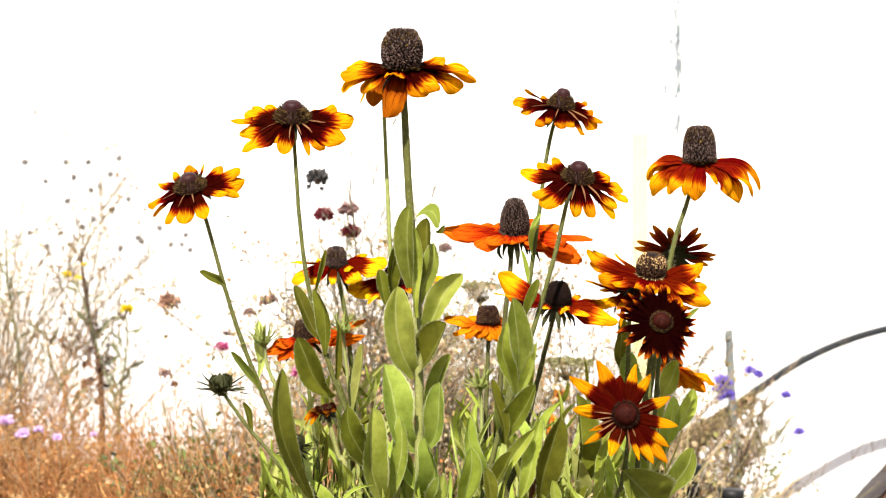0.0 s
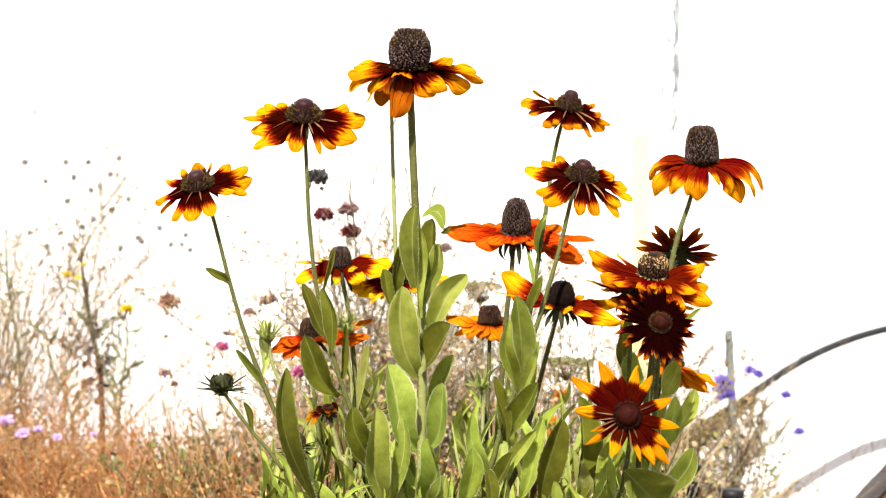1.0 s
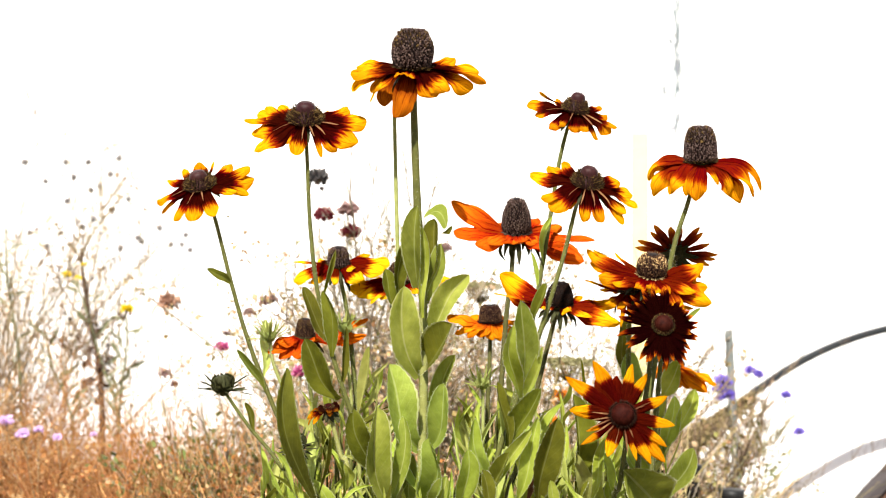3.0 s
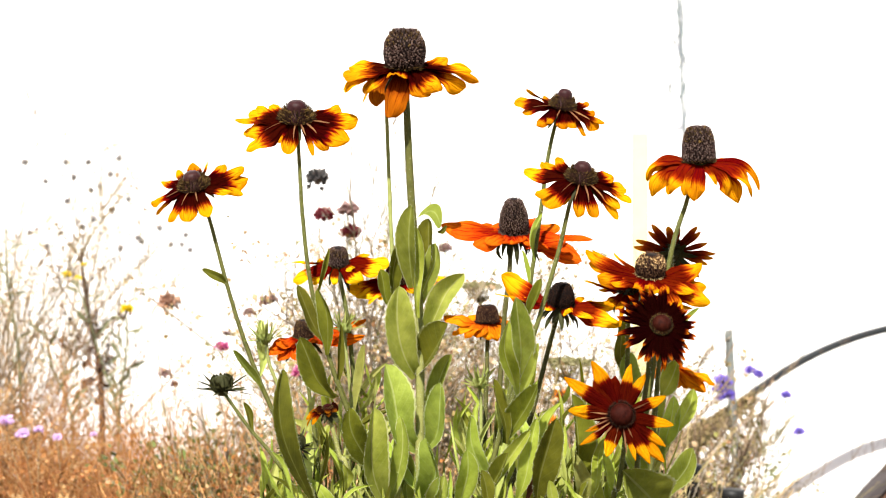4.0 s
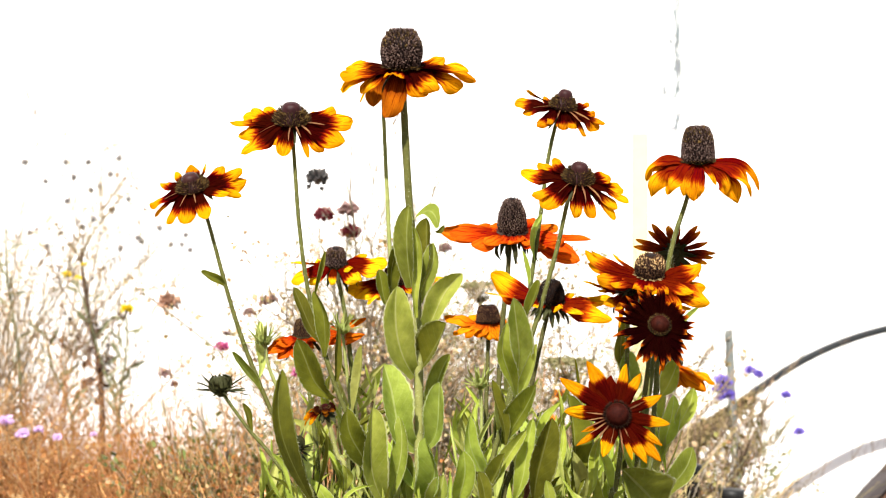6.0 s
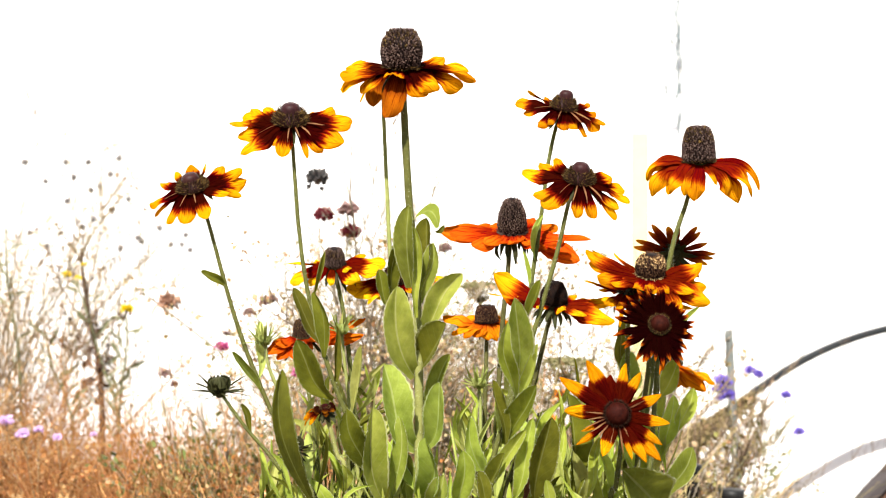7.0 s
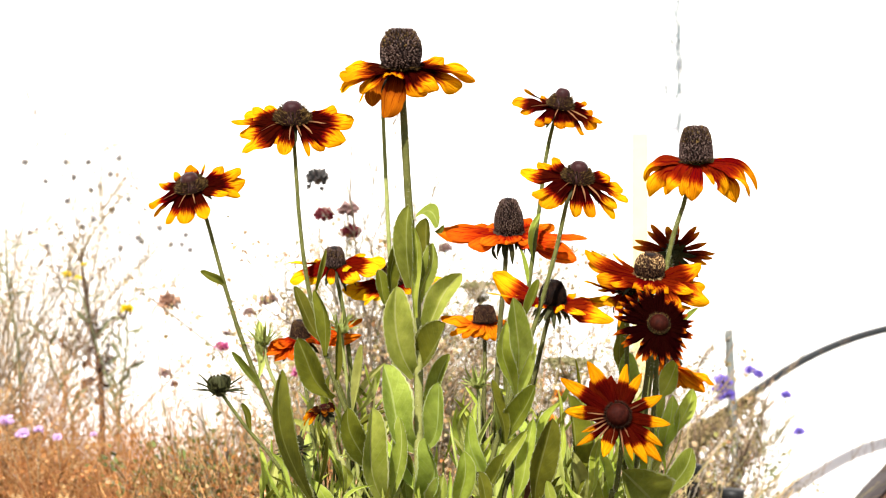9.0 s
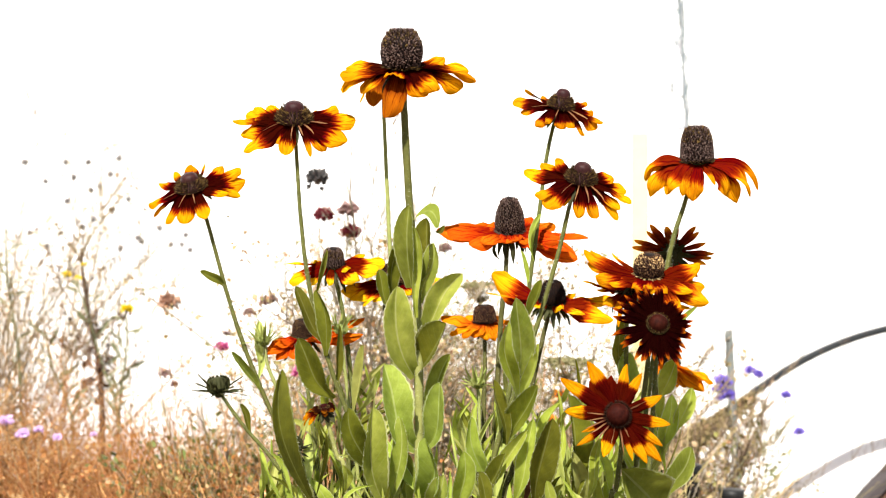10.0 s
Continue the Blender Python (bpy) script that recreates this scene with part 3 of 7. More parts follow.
leaves(daisy_b, [((-0.0687, 0.0000, 0.5630), (-0.0872, -0.0040, 0.5988), 9.2, 20, 0.02, -0.06, LEAF_OLIVE_SHADE), ((-0.0695, -0.0020, 0.5578), (-0.0751, -0.0060, 0.5968), 10.0, -18, 0, 0.08, LEAF_OLIVE_SHADE),
                 ((-0.0753, -0.0040, 0.5931), (-0.0686, -0.0080, 0.6203), 3.7, 50, 0, -0.05, LEAF_OLIVE_SHADE), ((-0.0637, -0.0040, 0.5334), (-0.0842, -0.0160, 0.5691), 14.8, -8, 0.05, -0.08, LEAF_OLIVE_SHADE),
                 ((-0.0647, 0.0000, 0.5363), (-0.0615, -0.0060, 0.5763), 5.2, 40, 0, 0.03, LEAF_OLIVE_SHADE), ((-0.0530, 0.0000, 0.5253), (-0.0473, -0.0060, 0.5648), 6.9, -25, 0, 0.03, LEAF_PALE),
                 ((-0.0430, -0.0060, 0.4897), (-0.0547, -0.0220, 0.5297), 15.4, 12, 0.05, -0.06, LEAF_OLIVE_SHADE), ((-0.0614, 0.0000, 0.4730), (-0.0675, -0.0060, 0.5118), 4.3, 20, 0.02, 0.05, LEAF),
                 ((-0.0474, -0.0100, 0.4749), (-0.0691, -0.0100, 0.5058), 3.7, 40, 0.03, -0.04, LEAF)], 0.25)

daisy_c = stalk("tall gold daisy with a dark barrel cone above big green leaves", [(-0.0237, 0, 0.717), (-0.0227, 0, 0.7003), (-0.0197, 0, 0.6463), (-0.016, 0, 0.607), (-0.0147, 0, 0.567), (-0.014, 0, 0.527), (-0.0137, 0, 0.4737), (-0.0147, 0, 0.447)], 0.0021)
head(daisy_c, (-0.0243, 0, 0.7263), (0.02, -0.22, 1), 0.0095,
     [(182, 23.9, 10, 25, 17, -24), (194, 27.9, 2, 30, 17, -24), (190, 30.2, -8, 40, 17, -16), (202, 21.5, -15, 50, 12.9), (256, 13, -20, -45, 12.2, 5), (230, 15.5, -70, 20, 6.5, 35), (314, 17.2, -32, 40, 15), (326, 20.7, -12, 35, 14.9, 16),
      (16, 33.5, 8, 20, 13, 24), (10, 37.4, 5, 45, 17, -15, 0.3), (8, 30.2, -2, 45, 15.3, 40), (24, 18.6, 15, -10, 15.3), (206, 26.3, -18, 70, 2.8), (74, 16.6, 12, 20, 11), (104, 16.6, 12, 20, 11)],
     P_GOLD, (0.0119, 0.0234, "barrel"), BR, tip=0.74)
part("petal", petal_shape((-0.0243, 0, 0.7263), (0.02, -0.22, 1), 252, 0.030, -38, 45, 0.0165, 0.0090, 0.6, 15, 0.6, 0.0, 4), P_FADED, daisy_c, "withered brown petal hanging down")
lower_stem = Shape()
tube(lower_stem, spline([(-0.0163, -0.001, 0.6153), (-0.0153, -0.001, 0.5937), (-0.0143, -0.001, 0.5703), (-0.0140, -0.001, 0.5470), (-0.0140, -0.001, 0.5237), (-0.0140, -0.001, 0.5003), (-0.0143, -0.001, 0.4737), (-0.0147, -0.001, 0.4570)]), (0.0022, 0.0031), 10, 0.03)
part("stem", lower_stem, STEM_PALE, daisy_c, "pale hairy lower stem")
part("stem_hair", hairs(spline([(-0.0163, -0.001, 0.6153), (-0.0153, -0.001, 0.5937), (-0.0143, -0.001, 0.5703), (-0.0140, -0.001, 0.5470), (-0.0140, -0.001, 0.5237), (-0.0140, -0.001, 0.5003), (-0.0143, -0.001, 0.4737), (-0.0147, -0.001, 0.4570)]), 0.0027, 0.0004, 0.0019, 77), HAIR, daisy_c, "fine pale hairs")
# olive and mid blades right of the stem carry shade in their colour
leaves(daisy_c, [((-0.0182, -0.0080, 0.5975), (-0.0192, -0.0160, 0.6455), 12.5, -16, 0.05, -0.03, LEAF_MID), ((-0.0292, 0.0040, 0.5928), (-0.0240, 0.0000, 0.6367), 12.5, 30, 0.04, -0.07, LEAF_OLIVE_SHADE),
                 ((-0.0140, 0.0020, 0.5986), (-0.0093, -0.0040, 0.6382), 12.5, -25, 0.03, 0.08, LEAF_OLIVE_SHADE), ((-0.0143, 0.0000, 0.5887), (-0.0053, -0.0060, 0.6236), 12.3, -15, 0.04, 0.06, LEAF_MID),
                 ((-0.0312, 0.0120, 0.5838), (-0.0384, 0.0080, 0.6079), 10.3, 20, 0, -0.05, LEAF_OLIVE_SHADE), ((-0.0164, 0.0020, 0.5441), (-0.0264, -0.0160, 0.5985), 19.4, 14, 0.06, -0.11, LEAF_MAIN),
                 ((-0.0131, 0.0040, 0.5667), (0.0115, -0.0080, 0.6058), 14.1, -12, 0.06, -0.02, LEAF_MAIN), ((-0.0154, 0.0040, 0.5466), (0.0020, -0.0140, 0.5771), 20.5, -45, 0.04, 0.1, LEAF_OLIVE_SHADE),
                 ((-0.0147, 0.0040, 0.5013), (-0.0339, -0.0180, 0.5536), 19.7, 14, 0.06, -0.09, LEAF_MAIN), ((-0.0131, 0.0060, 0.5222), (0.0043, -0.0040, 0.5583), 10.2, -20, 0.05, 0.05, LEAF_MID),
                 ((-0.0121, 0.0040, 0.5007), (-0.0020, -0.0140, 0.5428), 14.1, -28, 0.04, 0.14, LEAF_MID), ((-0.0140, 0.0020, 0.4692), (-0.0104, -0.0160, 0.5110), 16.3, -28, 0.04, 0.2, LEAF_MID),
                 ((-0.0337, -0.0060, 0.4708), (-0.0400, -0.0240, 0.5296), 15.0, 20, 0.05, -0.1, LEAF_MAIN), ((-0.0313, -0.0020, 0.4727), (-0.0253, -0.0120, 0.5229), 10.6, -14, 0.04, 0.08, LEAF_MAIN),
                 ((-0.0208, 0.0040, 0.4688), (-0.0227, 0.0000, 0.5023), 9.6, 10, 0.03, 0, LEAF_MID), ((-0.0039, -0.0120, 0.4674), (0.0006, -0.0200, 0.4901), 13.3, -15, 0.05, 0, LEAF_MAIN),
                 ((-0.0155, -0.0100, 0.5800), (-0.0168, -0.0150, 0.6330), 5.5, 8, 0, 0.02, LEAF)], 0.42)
part("leaf", leaf_shape((-0.0163, 0.0000, 0.6383), (-0.0024, -0.0080, 0.6325), 0.0098, -18, 0.22, -0.36, 0.5, 1.3, 7, 0.0, 0.8), LEAF_MID, daisy_c, "young leaf hooked over at the tip")
part("leaf", leaf_shape((-0.0042, -0.0060, 0.6300), (0.0012, -0.0080, 0.6338), 0.0030, 20, 0.1, 0.15, 0.6, 1.0, 8, 0.0, 0.5), LEAF_OLIVE_SHADE, daisy_c, "small curled leaf tip")

daisy_d = stalk("small maroon and gold daisy with a smooth dark dome", [(0.0695, 0.025, 0.7013), (0.0668, 0.025, 0.6933), (0.0627, 0.025, 0.6737), (0.0589, 0.025, 0.6444), (0.0537, 0.025, 0.6066), (0.0485, 0.025, 0.5721), (0.0399, 0.025, 0.5308), (0.0303, 0.025, 0.4895), (0.0255, 0.025, 0.4448)])
head(daisy_d, (0.0716, 0.025, 0.7064), (0.18, -0.33, 0.92), 0.0075,
     [(174, 22.3, -2, 8, 15.1), (154, 18.3, 12, -5, 3.8, 60), (184, 17.6, -15, 18, 14.6), (220, 15.5, -28, 25, 9.9), (236, 11.5, -25, 25, 6, 20), (274, 11.5, -32, 28, 8.5), (298, 11.5, -25, 25, 7.9), (328, 16.7, -30, 25, 10.1),
      (346, 19, -10, 22, 14.4), (344, 20.4, -5, 10, 4.4, 40), (12, 14.2, 5, 15, 11.6), (24, 11, 22, 10, 9), (74, 6.6, 15, 10, 7.3), (122, 12.1, 8, 5, 7.3)],
     P_BICOLOUR_DIM, (0.0078, 0.0118, "dome"), DK, tip=0.78, quills=[(208, 14, 2, 20), (256, 11, -6, 20), (298, 14, -4, 20), (318, 14, 0, 15)])
leaves(daisy_d, [((0.0553, 0.023, 0.6128), (0.059, 0.018, 0.6418), 4.6, -30, 0.0, -0.10, LEAF), ((0.0523, 0.025, 0.5928), (0.0469, 0.02, 0.6197), 3.4, 30, 0.0, 0.03, LEAF)])

daisy_e = stalk("maroon and gold daisy nodding towards the light", [(0.074, -0.02, 0.6544), (0.0711, -0.02, 0.6463), (0.0652, -0.02, 0.6203), (0.0571, -0.02, 0.5911), (0.049, -0.02, 0.5645), (0.0386, -0.02, 0.5327), (0.0286, -0.02, 0.5002), (0.0214, -0.02, 0.4548)])
head(daisy_e, (0.0772, -0.02, 0.6599), (0.1, -0.44, 0.89), 0.0090,
     [(158, 25.4, -2, 10, 15.4), (144, 18.4, 5, 5, 9.8), (138, 11.8, 30, 0, 9.2), (198, 20.1, -15, 18, 12.4), (216, 19.8, -25, 25, 13.3), (232, 12.2, -38, 35, 3.8, 40), (266, 17.2, -40, 30, 8.1), (294, 18.4, -30, 30, 8.5),
      (320, 24.3, -20, 30, 5.5, 45), (322, 20.9, -10, 25, 7.4), (338, 23.4, -5, 22, 13), (6, 19.5, -8, 15, 12.8), (16, 11.4, 12, 10, 12.3), (76, 7.8, 22, 10, 9.8)],
     P_BICOLOUR, (0.0086, 0.0110, "dome"), DK, tip=0.78, quills=[(232, 12, -4, 20), (258, 14, -6, 25), (280, 14, -6, 25), (304, 14, -4, 20)])
leaves(daisy_e, [((0.0425, -0.0200, 0.5473), (0.0386, -0.0500, 0.5935), 13.7, 6, 0.05, 0.02, LEAF_MAIN), ((0.0410, -0.0300, 0.5364), (0.0346, -0.0560, 0.5805), 9.4, 14, 0.04, -0.08, LEAF),
                 ((0.0461, -0.0200, 0.5781), (0.0547, -0.0260, 0.6029), 6.2, -28, 0.03, 0.04, LEAF_OLIVE_SHADE), ((0.0416, -0.0200, 0.5288), (0.0524, -0.0400, 0.5676), 6.2, -30, 0.02, 0.04, LEAF),
                 ((0.0354, -0.0200, 0.5077), (0.0518, -0.0400, 0.5442), 13.5, -30, 0.05, 0.03, LEAF_OLIVE_SHADE), ((0.0349, -0.0300, 0.5092), (0.0273, -0.0360, 0.5469), 6.9, 28, 0, 0.03, LEAF_OLIVE_SHADE),
                 ((0.0253, -0.0200, 0.4768), (0.0147, -0.0450, 0.5272), 9.8, 14, 0.04, -0.04, LEAF), ((0.0327, -0.0150, 0.5059), (0.0320, -0.0300, 0.5403), 5.2, -10, 0.02, 0.02, LEAF_PALE)], 0.25)

daisy_f = stalk("rust and gold daisy with drooping petals and a tall dark cone", [(0.1473, 0, 0.662), (0.1443, 0, 0.6483), (0.1373, 0, 0.627), (0.1323, 0, 0.6037), (0.127, 0, 0.567), (0.1193, 0, 0.517), (0.1137, 0, 0.4503)], 0.0012)
head(daisy_f, (0.1513, 0, 0.671), (-0.03, -0.14, 1), 0.0080,
     [(172, 32.6, 28, 125, 12, 25), (158, 26.2, 22, 85, 12, -10), (182, 33.5, 8, 125, 14, -25), (202, 24.2, -10, 95, 17, -5), (228, 21.8, -22, 80, 8, 20), (248, 24.2, -28, 75, 12.8, 6), (302, 13.9, -32, 40, 7.3, -25), (316, 26.1, -8, 110, 7, 50),
      (336, 31.5, -12, 105, 17, 8), (334, 35.6, 5, 110, 14, -10), (356, 39.8, 18, 125, 6.7, 40), (20, 13.2, 2, 5, 10.4), (14, 20, 10, 55, 17), (132, 19.2, 10, 45, 10.7)],
     P_RUST, (0.0100, 0.0216, "drum"), BR, tip=0.3, droop=70, cup=1.6)

daisy_g = stalk("burnt orange daisy with flat petals and an egg-shaped cone", [(0.0438, 0.045, 0.6232), (0.0427, 0.045, 0.6168), (0.0417, 0.045, 0.6027), (0.0385, 0.045, 0.5745), (0.0353, 0.045, 0.5286), (0.0311, 0.045, 0.4756), (0.0286, 0.045, 0.4403)], 0.0013, STEM_DARK)
petals_g = head(daisy_g, (0.0448, 0.045, 0.6302), (-0.02, -0.36, 1), 0.0085,
     [(168, 38.8, 0, -4, 17, -34), (188, 31.5, 5, 6, 17, -30), (216, 23.8, 2, 14, 13.7, -20), (226, 17.4, 8, 22, 10.9), (238, 9.8, 8, 30, 8.6, 20), (260, 7, -2, 25, 11), (284, 7.8, 10, 30, 10.4), (310, 10.8, 2, 30, 11.8),
      (324, 18.8, -8, 16, 14.5), (338, 38.2, -15, 14, 17, 36), (334, 32, -10, 10, 14, 30), (354, 41.1, -5, -4, 8, 12), (18, 22.6, 0, 0, 17, 16), (46, 13.3, 8, -15, 12.3), (144, 8.8, 8, 5, 13.7), (154, 20.8, 2, 2, 15.7),
      (340, 25.8, 0, 6, 17, 24)],
     P_ORANGE, (0.0090, 0.0222, "egg"), (CONE_GREY, FLORET_TAN_GLINT), tip=0.42, sepals=13, sepal_len=0.019, droop=95)

daisy_h = stalk("maroon daisy with yellow tips among upright leaves", [(-0.0658, 0.03, 0.6058), (-0.0638, 0.03, 0.5996), (-0.0592, 0.03, 0.5753), (-0.0551, 0.03, 0.5372), (-0.0499, 0.03, 0.4783), (-0.0464, 0.03, 0.4436)], 0.0012)
head(daisy_h, (-0.0658, 0.03, 0.6106), (0.05, -0.36, 0.95), 0.0080,
     [(206, 22.2, -10, 25, 12.2, -16), (178, 20.4, 0, -2, 5.4, 30), (224, 14.3, -20, 28, 7), (262, 8.6, -38, 30, 5.5), (316, 14.8, -2, 25, 12), (10, 24.2, 2, 2, 17, 20), (344, 22.3, 8, 14, 12, 16), (34, 15.2, 10, -5, 5.5, 20),
      (320, 5.5, 15, 20, 7.3, 20), (146, 7.2, -2, 8, 9.4)],
     P_LEMON, (0.0070, 0.0108, "drum"), BR, tip=0.6)

daisy_i = stalk("dark brown daisy seen from behind its petals", [(0.1449, 0.05, 0.6161), (0.1435, 0.05, 0.599), (0.1378, 0.05, 0.5493), (0.13, 0.05, 0.4925), (0.1265, 0.05, 0.4392)])
head(daisy_i, (0.146, 0.05, 0.6172), (0.12, 0.80, 0.55), 0.0080, around(20, 17.2, -4, 6, 4.8, 4, 6, 3), P_BACK, (0.0080, 0.008, "dome"), BR, tip=0.3, sepals=12, sepal_len=0.012, droop=10)

daisy_j = stalk("gold and red daisy with twisted petals and a red-brown cone", [(0.1178, -0.03, 0.5995), (0.1188, -0.03, 0.5883), (0.1172, -0.03, 0.5563), (0.1108, -0.03, 0.5051), (0.1092, -0.03, 0.457)])
head(daisy_j, (0.1178, -0.03, 0.605), (0.03, -0.34, 0.94), 0.0090,
     [(150, 32.6, 2, -22, 8.3, -30), (146, 29.5, 8, -15, 5, 30), (148, 29.4, 0, 5, 10.5, -40), (198, 24.4, 10, 12, 12.1, -30), (136, 18.7, 12, -10, 4.4, 30), (226, 7.5, -5, 30, 10.2), (260, 7, 2, 35, 7.3, 20), (296, 11.4, 0, 35, 7.3),
      (302, 25.4, -10, 45, 10.8, 10), (332, 29.1, -5, 32, 14.4, 34), (2, 25.3, -8, 18, 13.5, 24), (10, 22.2, 10, -8, 13.9, 30), (20, 16.4, 2, 0, 17, 14), (202, 17.4, 5, 12, 12), (324, 19.4, 2, 28, 10.7), (132, 12.4, -8, 0, 9.3),
      (278, 8.4, -10, 30, 7.3)],
     P_EMBER, (0.0084, 0.0126, "barrel"), (CONE_RUSSET, FLORET_POLLEN), tip=0.3, cup=1.2)

daisy_u = stalk("half hidden rust and gold daisy with thin twisted petals", [(0.1075, -0.018, 0.5905), (0.1085, -0.01, 0.578), (0.1095, 0.005, 0.54), (0.109, 0.01, 0.49), (0.109, 0.01, 0.45)])
head(daisy_u, (0.1075, -0.02, 0.596), (-0.18, -0.24, 0.95), 0.0075,
     [(138, 25.6, 8, -10, 3.7, 35), (132, 16.6, -2, 4, 5.3, 30), (120, 9.6, -2, 4, 5.5, 20), (224, 15, 5, 14, 7, -25), (234, 11.6, -12, 25, 6.9, 20), (238, 18.8, -30, 40, 4.2, 40), (258, 12.5, -50, 35, 7.3), (328, 31.5, -15, 10, 5.1, 20),
      (310, 9.2, -32, 30, 7.9), (40, 9.6, -20, 10, 8.7)],
     P_RUST, (0.0072, 0.0085, "barrel"), RB, tip=0.3, sepals=10, sepal_len=0.012, droop=60, cup=1.3)

daisy_k = stalk("nearly black daisy with orange petal tips", [(0.1208, -0.05, 0.5752), (0.1229, -0.03, 0.5627), (0.1204, -0.03, 0.5307), (0.1172, -0.03, 0.489), (0.1156, -0.03, 0.457)])
head(daisy_k, (0.1185, -0.06, 0.5798), (0.02, -0.86, 0.50), 0.0080, [(az, ln * (0.62 if az < 70 or az > 310 else 0.93), el, cu, w) for az, ln, el, cu, w in around(32, 19, 6, 16, 4.3, 5, 6, 5) + around(20, 14, 14, 12, 4.0, 12, 7, 6)], P_DARK, (0.0056, 0.0064, "flat"), (CONE_BROWN, FLORET_GOLD), tip=0.12)

daisy_l = stalk("open maroon and amber daisy with pointed petals facing out", [(0.1001, -0.06, 0.5276), (0.1029, -0.045, 0.5137), (0.0998, -0.04, 0.4877), (0.0951, -0.04, 0.4593)])
petals_l = head(daisy_l, (0.0977, -0.07, 0.531), (-0.03, -0.95, 0.26), 0.0085,
     [(144, 28.2, 2, 4, 8.5), (116, 24.6, 8, 4, 9.2), (76, 20.6, 2, 4, 6.7), (56, 18, 2, 6, 6.7), (22, 17.8, 8, 8, 6.9), (348, 20, 2, 8, 6.9), (324, 20.8, -2, 12, 5.6), (312, 25.7, -8, 12, 8.3),
      (296, 21.9, 15, 14, 7.4), (284, 17, 10, 14, 4, 30), (248, 16.1, 15, 16, 7.6), (214, 19.8, 12, 14, 4.5, 30), (204, 13.2, 8, 16, 3.8, 45), (174, 19.9, -2, 6, 9), (96, 13.3, 5, 8, 9.5), (124, 15.4, 2, 6, 10.1)],
     P_STAR, (0.0066, 0.0066, "flat"), (CONE_BROWN, FLORET_DARK), tip=0.06, cup=1.3, quills=[(200, 11, 12, 10), (190, 9, 14, 8), (212, 10, 12, 12), (252, 15, 6, 20), (276, 14, 8, 16), (228, 12, 10, 10), (176, 9, 14, 5), (294, 13, 8, 14), (24, 9, 14, 5)])
for ob in petals_l[14:16]:
    ob.data.materials[0] = P_BASE

daisy_m = stalk("orange daisy with a short brown cone between leaves", [(0.0288, 0.06, 0.5664), (0.0284, 0.06, 0.5484), (0.0273, 0.06, 0.5125), (0.0255, 0.06, 0.4369)], 0.0012, STEM_DARK)
head(daisy_m, (0.0288, 0.06, 0.5729), (-0.05, -0.1, 1), 0.0070,
     [(166, 22, 15, 14, 15.4), (186, 17.3, -5, 40, 16.6), (216, 14, -10, 45, 11.5), (236, 9.4, -25, 40, 10.6), (274, 9.2, -45, 40, 10.4), (306, 10.5, -45, 40, 9.5), (338, 12.5, -25, 40, 13.9), (12, 18, -5, 22, 10.5),
      (134, 10.5, 15, 5, 10.9), (50, 8.4, 8, 5, 10.5)],
     P_TANGERINE, (0.0076, 0.0108, "drum"), (CONE_RUSSET, FLORET_DARK), sepals=11, sepal_len=0.010, droop=70)

daisy_n = stalk("yellow and dark red daisy with a black cone", [(0.0664, 0.005, 0.5814), (0.0631, 0.005, 0.57), (0.0557, 0.005, 0.5398), (0.044, 0.005, 0.4928), (0.0356, 0.005, 0.4492)], 0.0012, STEM_DARK)
head(daisy_n, (0.0678, 0.005, 0.5875), (0.06, -0.26, 1), 0.0075,
     [(164, 32.9, 20, -8, 17, -72), (174, 32.3, 5, 0, 5.8, 20), (158, 21.6, 5, 4, 11.1, 40), (24, 9, 22, 0, 7.5), (8, 29.6, 8, 6, 12, 25), (338, 31.3, 0, 22, 14.8, 26), (314, 18.3, 5, 18, 8.2), (218, 6, 2, 25, 7.4),
      (294, 5.8, 12, 25, 8.5), (20, 20.4, 2, 8, 11.4)],
     P_YELLOW, (0.0080, 0.0135, "egg"), (CONE_BLACK, FLORET_DARK), tip=0.4, sepals=12, sepal_len=0.014, droop=60)

daisy_o = stalk("orange daisy half hidden behind a broad leaf", [(-0.0856, 0.03, 0.5587), (-0.0828, 0.03, 0.5372), (-0.0776, 0.03, 0.4956), (-0.0741, 0.03, 0.4436)])
head(daisy_o, (-0.0859, 0.03, 0.5659), (0.05, -0.24, 1), 0.0075,
     [(208, 18.3, -15, 22, 13.6), (222, 15.5, -30, 28, 9.9), (258, 12.1, -32, 30, 10.4), (294, 8.2, -25, 28, 8.5), (228, 9.2, 8, 10, 9.3), (314, 7.6, 12, 10, 6.8), (38, 16.2, 8, 4, 7.4), (26, 35.6, 10, -2, 10.5),
      (356, 30.9, 8, 8, 14.6), (220, 11.6, -2, 14, 11.6)],
     P_ORANGE, (0.0060, 0.0108, "drum"), RB)

daisy_p = stalk("red and yellow daisy behind the leafy main stem", [(-0.0281, 0.04, 0.5951), (-0.0288, 0.04, 0.5782), (-0.0295, 0.04, 0.5291), (-0.0295, 0.04, 0.4414)])
head(daisy_p, (-0.0281, 0.04, 0.6), (0, -0.28, 1), 0.0080,
     [(186, 25.2, -2, 10, 16.6, -26), (206, 22, -8, 20, 14, -20), (218, 18.6, -15, 30, 9.7), (226, 12.1, -22, 30, 9.5), (12, 26.2, 2, 4, 8, 20), (8, 18.4, -5, 12, 13.1), (314, 11.2, -5, 25, 10.9), (266, 6.8, -25, 25, 9.8),
      (158, 17.2, -8, 8, 16.6), (36, 16.5, -2, 4, 9.2)],
     P_LEMON, (0.0085, 0.0120, "egg"), RB)

